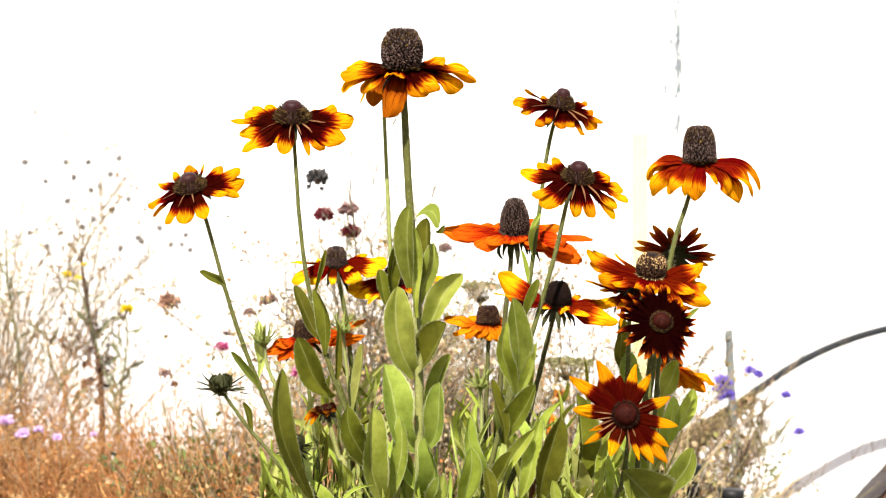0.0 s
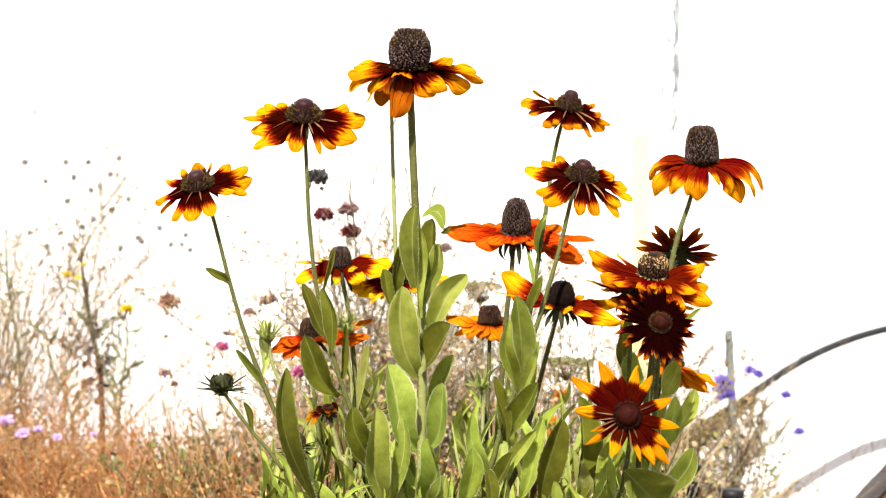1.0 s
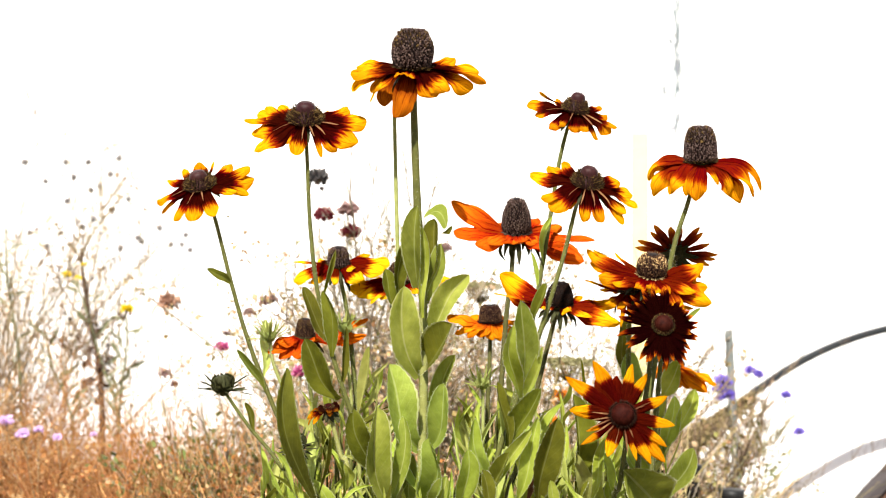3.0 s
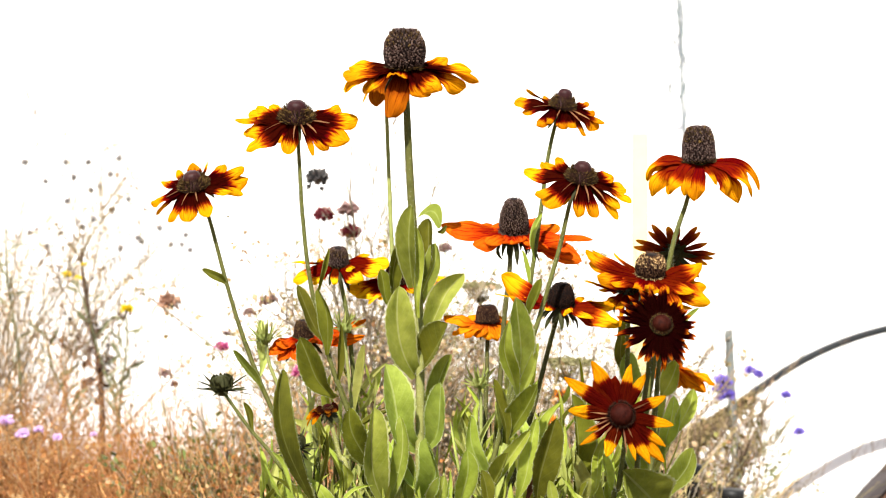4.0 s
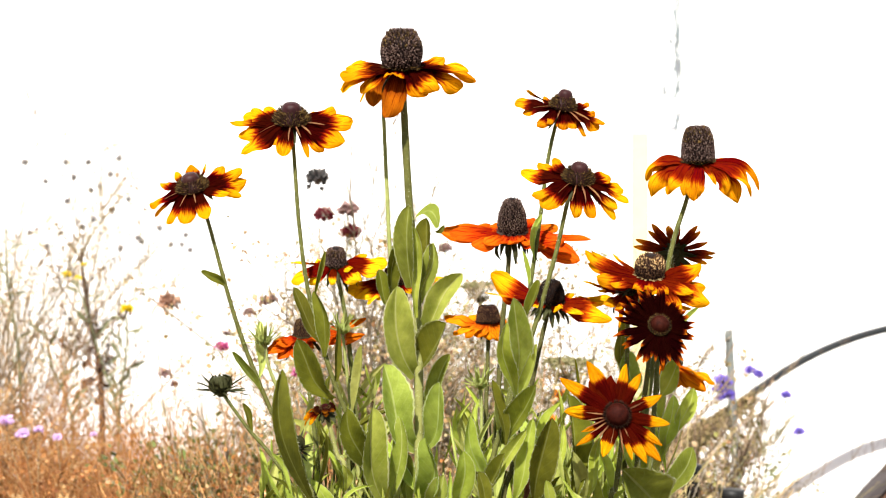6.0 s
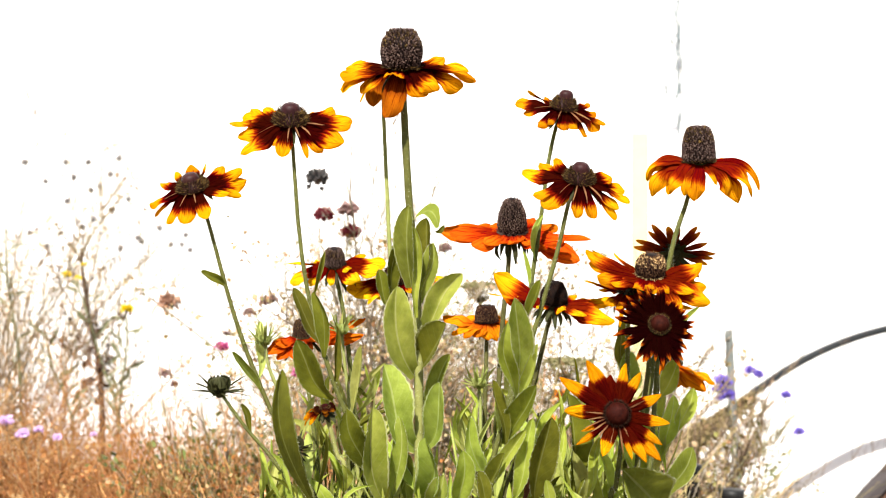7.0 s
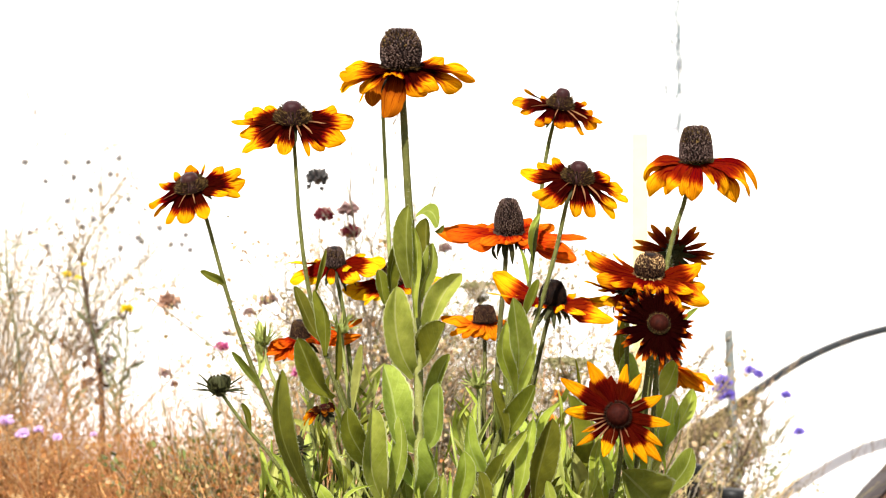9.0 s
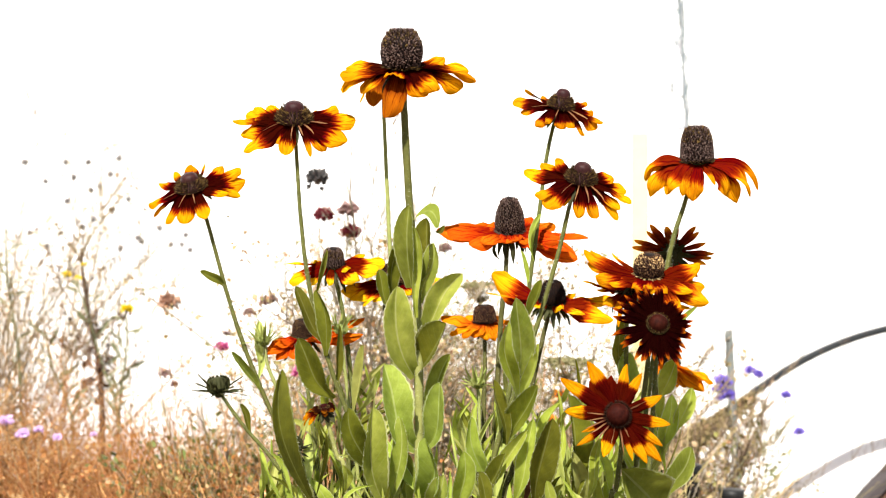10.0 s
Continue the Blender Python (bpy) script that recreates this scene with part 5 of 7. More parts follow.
shrub("low dry plant with brown husks", -0.38, 1.1, 0.36, 0.12, 5, 5, WOODY, 3, 0.006, 7)
shrub("low dry plant with brown husks", -0.56, 1.0, 0.44, 0.14, 6, 5, (TWIG_BROWN, HUSK_CREAM), 3, 0.009, 18)
shrub("dark green leafy weed in the dried grass", -0.25, 0.7, 0.40, 0.025, 10, 5, (TWIG_GREY, HUSK_GREEN), 3, 0.010, 8, wild=0.08)
shrub("dark green leafy weed in the dried grass", -0.235, 0.64, 0.43, 0.03, 9, 6, (TWIG_GREY, HUSK_GREEN), 3, 0.010, 28, wild=0.08)
shrub("dark green leafy weed in the dried grass", -0.235, 0.60, 0.40, 0.03, 7, 6, (TWIG_GREY, HUSK_GREEN), 3, 0.010, 29, wild=0.08)
shrub("grey-green tangled plant gone to seed", -0.165, 0.80, 0.56, 0.05, 9, 6, GREYISH, 4, 0.0065, 9, top=0.95)
shrub("grey-green tangled plant gone to seed", -0.11, 0.70, 0.68, 0.08, 11, 6, GREYISH, 4, 0.0065, 10, top=0.95)
shrub("grey-green tangled plant gone to seed", -0.05, 0.90, 0.62, 0.12, 11, 6, GREYISH, 4, 0.0065, 11, top=0.95)
shrub("mauve-grey plant gone to seed", 0.05, 0.80, 0.60, 0.08, 8, 6, GREYISH, 4, 0.0065, 12, top=0.95)
shrub("mauve-grey plant gone to seed", 0.14, 0.75, 0.54, 0.10, 11, 6, GREYISH, 4, 0.0065, 13, top=0.95)
shrub("dry brown plant gone to seed", 0.23, 0.75, 0.52, 0.09, 10, 6, (TWIG_BROWN, STRAW_TAN), 4, 0.0065, 14, top=0.95)
shrub("low grey-brown plant crowded with husks", -0.12, 0.62, 0.52, 0.08, 9, 6, GREYISH, 4, 0.0065, 19)
shrub("low grey-brown plant crowded with husks", 0.02, 0.55, 0.52, 0.10, 13, 6, GREYISH, 4, 0.0065, 20)
shrub("low grey-brown plant crowded with husks", 0.13, 0.55, 0.50, 0.10, 13, 6, GREYISH, 4, 0.0065, 21)
shrub("grey-green tangled plant gone to seed", -0.075, 0.60, 0.64, 0.06, 10, 6, GREYISH, 6, 0.0065, 22, top=0.97, wild=0.22)
shrub("grey-green tangled plant gone to seed", -0.085, 0.66, 0.58, 0.05, 8, 6, GREYISH, 6, 0.0065, 26, top=0.97, wild=0.14)
shrub("fine dry tangle of thin stems", 0.47, 1.25, 0.50, 0.10, 4, 4, (TWIG_BROWN, HUSK_MAUVE), 1, 0.0035, 15, trunk=0.0015, top=0.36)
shrub("fine dry tangle of thin stems", 0.54, 1.3, 0.38, 0.08, 4, 4, (TWIG_BROWN, HUSK_MAUVE), 1, 0.0035, 16, lean=0.04, trunk=0.0015, top=0.4)
shrub("dense brown weed at the foot of the stake", 0.31, 0.80, 0.42, 0.06, 9, 6, (TWIG_BROWN, STRAW_TAN), 3, 0.006, 23)
shrub("low green and brown weed", 0.36, 0.95, 0.36, 0.03, 6, 5, (TWIG_GREY, HUSK_GREEN), 3, 0.007, 24)
shrub("dense brown weed at the foot of the stake", 0.40, 1.2, 0.36, 0.08, 4, 5, (TWIG_BROWN, STRAW_TAN), 2, 0.006, 17)


BARK = plain_mat("dark_bark", (0.050, 0.024, 0.015), (0.115, 0.060, 0.040), 60, 0.9, 0.6)


def dead_stem():
    """The one dark woody stem in the pale shrubs."""
    rnd = random.Random(5)
    foot = Vector((-0.50, 1.12, 0.0))
    t = thing("dead_stem", foot, "dark brown dead woody stem with stubby side shoots", "plant")
    line = spline([foot, (-0.498, 1.12, 0.357), (-0.5022, 1.12, 0.4477), (-0.5162, 1.12, 0.5136), (-0.5252, 1.12, 0.5714), (-0.5285, 1.12, 0.6200)], 6)
    sh = Shape()
    tube(sh, line, (0.0050, 0.0016), 7, 0.2)
    fork, end = wander(line[18], (-0.25, 0.0, 1.0), 0.07, 7, 0.16, rnd)
    tube(sh, fork, (0.0030, 0.0010), 6, 0.2)
    part("stem", sh, BARK, t)
    for k in list(range(7, 17)) + list(range(17, 30, 3)):
        sh, tips = Shape(), []
        branch(sh, tips, line[k], Vector((rnd.uniform(-1, 1), rnd.uniform(-0.5, 0.5), 0.7)), rnd.uniform(0.035, 0.075) * (1.0 if k < 17 else 1.7), 0.0015, 1, rnd, 0.22, 5, 0.8)
        for p, d in tips:
            for _ in range(4):
                flake(sh, p, d, 0.006, rnd)
        part("side_shoot", sh, TWIG_BROWN if k < 22 else TWIG_TAN, t)
    sh = Shape()
    for _ in range(46):
        flake(sh, Vector((-0.502, 1.115, 0.452)) + Vector((rnd.gauss(0, 0.010), rnd.gauss(0, 0.008), rnd.gauss(0, 0.020))), (0, 0, -1), rnd.uniform(0.007, 0.016), rnd)
    part("withered_leaf_clump", sh, BARK, t, "clump of dark shrivelled leaves")


dead_stem()
FLUFF = "rust-brown dried weed with wiry tangled stems"
for k, (x, y, h) in enumerate([(-0.50, 0.85, 0.44), (-0.42, 0.75, 0.42), (-0.34, 0.80, 0.37), (-0.57, 0.95, 0.45), (-0.47, 1.0, 0.43), (-0.27, 0.75, 0.35), (-0.38, 0.95, 0.36), (-0.62, 1.05, 0.42), (-0.21, 0.62, 0.45), (-0.16, 0.56, 0.44), (-0.24, 0.50, 0.45), (-0.10, 0.44, 0.45), (-0.19, 0.40, 0.44)]):
    shrub(FLUFF, x, y, h, 0.12, 17, 7, (RUST_TWIG, STRAW_RUST), 1, 0.0045, 60 + k, trunk=0.0012, wild=0.26)
    tuft = (RUST_DEEP, RUST_PALE)[k % 2]
    shrub(FLUFF, x - 0.03, y - 0.12, h * (0.95 if k % 2 else 0.88), 0.035, 9, 6, (tuft, tuft), 3, 0.0052, 160 + k, trunk=0.0013, wild=0.22)
shrub("fine dry tangle of thin stems", 0.425, 1.3, 0.62, 0.06, 5, 5, (TWIG_BROWN, HUSK_MAUVE), 1, 0.005, 71, trunk=0.0015)
blades("rust-brown dried grass with feathery heads", -0.95, -0.26, 0.80, 1.35, 0.26, 0.38, 9000, STRAW_RUST, 31, width=0.0011, spread=0.42)
blades("rust-brown dried grass with feathery heads", -0.95, -0.30, 1.3, 1.7, 0.22, 0.36, 2200, STRAW_RUST, 33)
blades("grey-brown dead weeds along the foot of the wall", -0.36, 0.42, 1.1, 1.8, 0.24, 0.44, 3000, HUSK_MAUVE, 36, "dead_weeds", width=0.0022)
blades("tangled grey-green weed leaves behind the daisies", -0.06, 0.26, 0.40, 0.75, 0.36, 0.54, 600, HUSK_MAUVE, 34, "weed_tangle", width=0.0026)
blades("rust-brown dried grass with feathery heads", -0.30, -0.06, 0.40, 0.9, 0.32, 0.44, 2600, STRAW_RUST, 35, width=0.0013, spread=0.36)
blades("tan dried grass below the daisies", -0.26, 0.46, 0.55, 1.2, 0.20, 0.36, 1800, STRAW_TAN, 32)

WEED_GREEN = stuff_mat("weed_grey_green", [(0.075, 0.085, 0.035), (0.12, 0.13, 0.06), (0.17, 0.17, 0.09), (0.055, 0.065, 0.025)])


def green_weed(points, s):
    """A slender upright weed with narrow leaves along its stem."""
    rnd = random.Random(s)
    foot = Vector((points[-1][0], points[-1][1], 0.0))
    t = thing("green_weed", foot, "slender grey-green weed with narrow leaves", "plant", "green weeds among the dry shrubs")
    line = spline(list(points) + [foot], 8)
    sh = Shape()
    tube(sh, line, (0.0012, 0.0032), 6, 0.1)
    part("stem", sh, WEED_GREEN, t)
    for k in range(2, len(line) - 8, 2):
        side = rnd.choice((-1, 1))
        tip = line[k] + Vector((side * rnd.uniform(0.010, 0.034), rnd.uniform(-0.01, 0.01), rnd.uniform(0.008, 0.032)))
        part("leaf", leaf_shape(line[k], tip, rnd.uniform(0.003, 0.0065), rnd.uniform(-60, 60), 0.05, rnd.uniform(-0.15, 0.15), 0.6, 0.2, seed()), WEED_GREEN, t)


green_weed([(-0.4577, 1.1, 0.528), (-0.458, 1.1, 0.47), (-0.466, 1.1, 0.41), (-0.468, 1.1, 0.34)], 1)
green_weed([(-0.53, 1.1, 0.575), (-0.515, 1.1, 0.53), (-0.492, 1.1, 0.45), (-0.47, 1.1, 0.36)], 2)
green_weed([(-0.575, 1.1, 0.50), (-0.565, 1.1, 0.45), (-0.54, 1.1, 0.39), (-0.535, 1.1, 0.33)], 3)
green_weed([(-0.632, 1.1, 0.65), (-0.63, 1.1, 0.58), (-0.622, 1.1, 0.53), (-0.61, 1.1, 0.40)], 4)

SEEDHEAD = plain_mat("seed_head_grey", (0.09, 0.075, 0.07), (0.17, 0.15, 0.14), 300, 0.8, 0.4)
DRYRED = plain_mat("dry_leaf_red", (0.26, 0.12, 0.08), (0.46, 0.27, 0.19), 120, 0.8, 0.4)
WIRE = plain_mat("thin_dry_stem", (0.20, 0.165, 0.11), (0.34, 0.29, 0.20), 90, 0.8, 0.2)


def tuft(shape, at, size, count, rnd, flat=0.7, up=0.3):
    """A round head of small ragged petals."""
    c = Vector(at)
    for _ in range(count):
        d = Vector((rnd.gauss(0, 1), rnd.gauss(0, 1), abs(rnd.gauss(0, 1)) * flat + up * rnd.uniform(-1, 1))).normalized()
        flake(shape, c + d * size * rnd.uniform(0.12, 0.48), d * 1.6, size * rnd.uniform(0.30, 0.54), rnd)


def ball(shape, at, r, rnd):
    """A lumpy round seed head set with short points."""
    c, rows, cols = Vector(at), 6, 9
    vs = [c + Vector((0, 0, -r))]
    for i in range(1, rows):
        for k in range(cols):
            t, w = math.pi * i / rows, 2 * math.pi * (k + 0.5 * (i % 2)) / cols
            vs.append(c + Vector((math.sin(t) * math.cos(w), math.sin(t) * math.sin(w), -math.cos(t))) * (r * rnd.uniform(0.88, 1.15)))
    vs.append(c + Vector((0, 0, r)))
    fs = [(0, 1 + (k + 1) % cols, 1 + k) for k in range(cols)]
    for i in range(rows - 2):
        for k in range(cols):
            q, q2 = 1 + i * cols + k, 1 + i * cols + (k + 1) % cols
            fs.append((q, q2, q2 + cols, q + cols))
    last = 1 + (rows - 2) * cols
    fs += [(last + k, last + (k + 1) % cols, len(vs) - 1) for k in range(cols)]
    shape.add(vs, fs)
    for _ in range(24):
        d = Vector((rnd.gauss(0, 1), rnd.gauss(0, 1), rnd.gauss(0, 1))).normalized()
        spike(shape, c + d * r * 0.9, d, r * 0.4, r * 0.12, 3)


def small_flower(name, label, at, size, count, mat, foot, s, group, stem_mat=None, flat=0.7, stem_r=0.0006, category="flower"):
    rnd = random.Random(s)
    base = (foot[0], foot[1], 0.0)
    t = thing(name, base, label, category, group)
    a, b = Vector(at), Vector(base)
    mid = a.lerp(b, 0.45) + Vector((rnd.uniform(-0.02, 0.02), 0, 0.03))
    sh = Shape()
    tube(sh, spline([a, mid, b], 6), (stem_r, stem_r * 1.6), 4)
    part("stem", sh, stem_mat or WIRE, t)
    sh = Shape()
    if flat > 1.1:
        ball(sh, a, size * 0.46, rnd)
    else:
        tuft(sh, a, size, count, rnd, flat, 0.8 if flat > 0.9 else 0.3)
    core = Shape()
    tube(core, [a + Vector((0, 0, -size * 0.3)), a + Vector((0, 0, -size * 0.1)), a + Vector((0, 0, size * 0.15))], (size * 0.16, size * 0.3), 8)
    part("head", sh, mat, t, smooth=False)
    part("receptacle", core, SEEDHEAD, t)
    return t


def petal_plain(name, dark, light):
    return stuff_mat(name, [dark, light, tuple((a + b) / 2 for a, b in zip(dark, light))], 0.6, 0.3)


CRIMSON = petal_plain("petal_crimson", (0.10, 0.010, 0.018), (0.24, 0.05, 0.06))
GREYHEAD = petal_plain("petal_withered", (0.05, 0.05, 0.05), (0.16, 0.14, 0.13))
MAUVEHEAD = petal_plain("petal_dusky_pink", (0.22, 0.12, 0.11), (0.40, 0.26, 0.23))
LILAC = petal_plain("petal_lilac", (0.70, 0.48, 0.80), (0.78, 0.62, 0.84))
PINK = petal_plain("petal_pink", (0.42, 0.06, 0.20), (0.60, 0.20, 0.34))
LEMON = petal_plain("petal_lemon", (0.75, 0.55, 0.01), (0.80, 0.66, 0.03))
BLUE = petal_plain("petal_blue", (0.15, 0.10, 0.48), (0.34, 0.26, 0.70))
CHALK = petal_plain("petal_white", (0.70, 0.68, 0.58), (0.80, 0.78, 0.70))
MARIGOLD = petal_plain("petal_marigold", (0.62, 0.18, 0.01), (0.75, 0.32, 0.02))

SEEDS = "round seed heads on wire-thin stems"
for k, at in enumerate([(-0.637, 1.2, 0.7524), (-0.5751, 1.2, 0.7524), (-0.5407, 1.2, 0.7524), (-0.4934, 1.2, 0.7584), (-0.6361, 1.3, 0.7284), (-0.5622, 1.2, 0.7292), (-0.5063, 1.2, 0.7335), (-0.5087, 1.25, 0.7355), (-0.5364, 1.2, 0.7094), (-0.5502, 1.3, 0.7203),
                        (-0.5033, 1.3, 0.6995), (-0.5725, 1.2, 0.6931), (-0.6614, 1.3, 0.6462), (-0.6343, 1.3, 0.6245), (-0.5493, 1.2, 0.6535), (-0.4315, 1.2, 0.6518), (-0.4651, 1.2, 0.6372), (-0.4708, 1.25, 0.6323), (-0.4144, 1.2, 0.6269), (-0.4183, 1.3, 0.6272),
                        (-0.3851, 1.2, 0.6183), (-0.4917, 1.2, 0.6209), (-0.5321, 1.2, 0.6656), (-0.5295, 1.3, 0.6841), (-0.412, 1.3, 0.6426)]):
    small_flower("dried_wildflower", "small round grey seed head on a thin stem", at, 0.0095, 30, SEEDHEAD, (at[0] * 0.93 - 0.02 + 0.01 * (k % 5), at[1]), 200 + k, SEEDS, flat=1.2, stem_r=0.0005, category="wildflower")
SCAB = "pincushion flowers behind the bed"
small_flower("pincushion_flower", "withered grey pincushion flower with hanging petals", (-0.1276, 0.55, 0.6907), 0.017, 170, GREYHEAD, (-0.10, 0.55), 301, SCAB, flat=0.5, stem_r=0.0006)
small_flower("pincushion_flower", "dark crimson pincushion flower", (-0.1212, 0.55, 0.6527), 0.0145, 170, CRIMSON, (-0.10, 0.55), 302, SCAB, flat=0.6, stem_r=0.0006)
small_flower("pincushion_flower", "dusky pink pincushion flower", (-0.096, 0.55, 0.6585), 0.0145, 170, MAUVEHEAD, (-0.09, 0.55), 303, SCAB, flat=0.6, stem_r=0.0006)
small_flower("pincushion_flower", "dark crimson pincushion flower", (-0.0937, 0.55, 0.6355), 0.0145, 170, CRIMSON, (-0.08, 0.55), 304, SCAB, flat=0.6, stem_r=0.0006)
for k, (at, sz) in enumerate([((-0.2354, 0.8, 0.5413), 0.011), ((-0.2148, 0.8, 0.555), 0.012), ((-0.2066, 0.8, 0.5577), 0.010), ((0.0369, 0.8, 0.5728), 0.013), ((-0.2796, 0.9, 0.5101), 0.008), ((0.0027, 0.8, 0.6193), 0.012), ((-0.3589, 0.9, 0.4576), 0.012), ((-0.3458, 0.9, 0.4445), 0.008)]):
    small_flower("pincushion_flower", "faded dusky pincushion flower among twigs", at, sz, 120, MAUVEHEAD, (at[0] * 0.9, at[1]), 310 + k, SCAB, stem_r=0.0004)
LOW_FLOWERS = [
        ((-0.4787, 0.65, 0.4301), 0.011, LILAC, "lilac_flower", "pale lilac flower in the dry grass", "lilac flowers in the dry grass"),
        ((-0.4601, 0.65, 0.4165), 0.010, LILAC, "lilac_flower", "pale lilac flower in the dry grass", "lilac flowers in the dry grass"),
        ((-0.4428, 0.65, 0.4215), 0.007, LILAC, "lilac_flower", "pale lilac flower in the dry grass", "lilac flowers in the dry grass"),
        ((-0.4224, 0.65, 0.4128), 0.007, LILAC, "lilac_flower", "pale lilac flower in the dry grass", "lilac flowers in the dry grass"),
        ((-0.3828, 0.65, 0.4165), 0.005, LILAC, "lilac_flower", "pale lilac flower in the dry grass", "lilac flowers in the dry grass"),
        ((-0.2675, 0.8, 0.4996), 0.012, PINK, "pink_flower", "small round pink flower", "pink flowers behind the bed"),
        ((-0.1387, 0.5, 0.4979), 0.012, PINK, "pink_flower", "small round pink flower", "pink flowers behind the bed"),
        ((-0.2939, 0.7, 0.3882), 0.013, CHALK, "white_flower", "small white flower in the dried weeds", ""),
        ((-0.5433, 1.1, 0.5825), 0.009, LEMON, "yellow_flower", "small bright yellow flower on a dry plant", "yellow flowers on the dry plants"),
        ((-0.5278, 1.1, 0.5776), 0.007, LEMON, "yellow_flower", "small bright yellow flower on a dry plant", "yellow flowers on the dry plants"),
        ((-0.518, 1.1, 0.5972), 0.006, LEMON, "yellow_flower", "small bright yellow flower on a dry plant", "yellow flowers on the dry plants"),
        ((-0.4577, 1.1, 0.5319), 0.012, LEMON, "yellow_flower", "small bright yellow flower on a dry plant", "yellow flowers on the dry plants"),
        ((0.1247, 0.6, 0.4625), 0.014, MARIGOLD, "marigold", "small orange marigold low in the bed", "marigolds low in the bed"),
        ((0.0962, 0.5, 0.4409), 0.014, MARIGOLD, "marigold", "small orange marigold low in the bed", "marigolds low in the bed"),
        ((0.1056, 0.5, 0.4503), 0.011, MARIGOLD, "marigold", "small orange marigold low in the bed", "marigolds low in the bed")]
SIDE_FLOWERS = [
        ((0.3922, 1.05, 0.4335), 0.0156, BLUE, "blue_flower", "violet-blue flower cluster beside the stake", "blue flowers beside the stake"),
        ((0.4001, 1.05, 0.4144), 0.0144, BLUE, "blue_flower", "violet-blue flower cluster beside the stake", "blue flowers beside the stake"),
        ((0.3842, 1.05, 0.4223), 0.0108, BLUE, "blue_flower", "violet-blue flower cluster beside the stake", "blue flowers beside the stake"),
        ((0.4017, 1.05, 0.4287), 0.0096, BLUE, "blue_flower", "violet-blue flower cluster beside the stake", "blue flowers beside the stake"),
        ((0.3905, 1.05, 0.4096), 0.0096, BLUE, "blue_flower", "violet-blue flower cluster beside the stake", "blue flowers beside the stake"),
        ((0.3945, 1.05, 0.4240), 0.0120, BLUE, "blue_flower", "violet-blue flower cluster beside the stake", "blue flowers beside the stake"),
        ((0.4318, 1.05, 0.4478), 0.0120, BLUE, "blue_flower", "violet-blue flower on a thin dry stem", "blue flowers beside the stake"),
        ((0.4445, 1.05, 0.4421), 0.0108, BLUE, "blue_flower", "violet-blue flower on a thin dry stem", "blue flowers beside the stake"),
        ((0.4819, 1.05, 0.4136), 0.0108, BLUE, "blue_flower", "violet-blue flower on a thin dry stem", "blue flowers beside the stake"),
        ((0.5009, 1.05, 0.3620), 0.0108, BLUE, "blue_flower", "violet-blue flower on a thin dry stem", "blue flowers beside the stake")]
for k, (at, sz, m, name, label, g) in enumerate(LOW_FLOWERS + SIDE_FLOWERS):
    right = at[0] > 0.5
    small_flower(name, label, at, sz, 130, m, (at[0] * (0.82 if right else 0.95), at[1]), 330 + k, g, TWIG_TAN, stem_r=0.0004)
small_flower("dry_flower_head", "shrivelled reddish-brown flower head on a thread-thin stem", (-0.3736, 1, 0.5436), 0.022, 110, DRYRED, (-0.33, 1.0), 380, "", flat=1.0, stem_r=0.0004)


UMBEL = stuff_mat("umbel_olive", [(0.26, 0.235, 0.10), (0.17, 0.155, 0.06), (0.34, 0.30, 0.16), (0.12, 0.115, 0.045)])


def umbel(at, foot, s):
    """A flat-topped seed umbel on spreading rays."""
    rnd = random.Random(s)
    t = thing("seed_umbel", (foot[0], foot[1], 0.0), "flat olive-brown seed umbel behind the daisies", "plant")
    top, sh, dots = Vector(at), Shape(), Shape()
    hub = top + Vector((0.0, 0, -0.022))
    tube(sh, spline([hub, (hub + Vector((foot[0], foot[1], 0))) / 2, (foot[0], foot[1], 0)], 6), (0.0012, 0.002), 6)
    part("stem", sh, STRAW_TAN, t)
    rays = Shape()
    for k in range(46):
        a, r = k * 2.4, 0.024 * math.sqrt((k + 0.5) / 46)
        p = top + Vector((r * math.cos(a), r * math.sin(a), rnd.uniform(-0.002, 0.002) - r * 0.12))
        tube(rays, [hub, hub.lerp(p, 0.6) + Vector((0, 0, -0.002)), p], 0.0004, 3)
        tuft(dots, p, 0.0062, 24, rnd, 1.0)
    part("ray", rays, STRAW_TAN, t)
    part("umbel_top", dots, UMBEL, t, smooth=False)


umbel((0.1238, 0.5, 0.51), (0.14, 0.52), 1)
umbel((0.0423, 0.7, 0.579), (0.05, 0.72), 2)

# ---- stake, hose, twine and oddments ----
ALU = plain_mat("weathered_grey_stake", (0.09, 0.10, 0.09), (0.17, 0.18, 0.165), 60, 0.7, 0.3, metal=0.0)
RUBBER = plain_mat("dark_grey_hose", (0.012, 0.013, 0.014), (0.020, 0.022, 0.023), 120, 0.6, 0.15, spec=0.12)
BLACK = plain_mat("black_plastic", (0.006, 0.006, 0.006), (0.012, 0.012, 0.012), 150, 0.5, 0.1, spec=0.15)
WOOD = plain_mat("weathered_plank", (0.035, 0.014, 0.009), (0.080, 0.034, 0.022), 40, 0.85, 0.8)
WORN = plain_mat("worn_grey_wood", (0.026, 0.020, 0.020), (0.055, 0.045, 0.045), 60, 0.85, 0.8)
CREAM = plain_mat("cream_paint", (0.74, 0.65, 0.27), (0.78, 0.70, 0.33), 25, 0.7, 0.2)
THREAD = plain_mat("pale_thread", (0.16, 0.16, 0.16), (0.26, 0.26, 0.26), 200, 0.8, 0.2)
TWINE = plain_mat("grey_twine", (0.10, 0.12, 0.125), (0.19, 0.22, 0.225), 200, 0.8, 0.4)


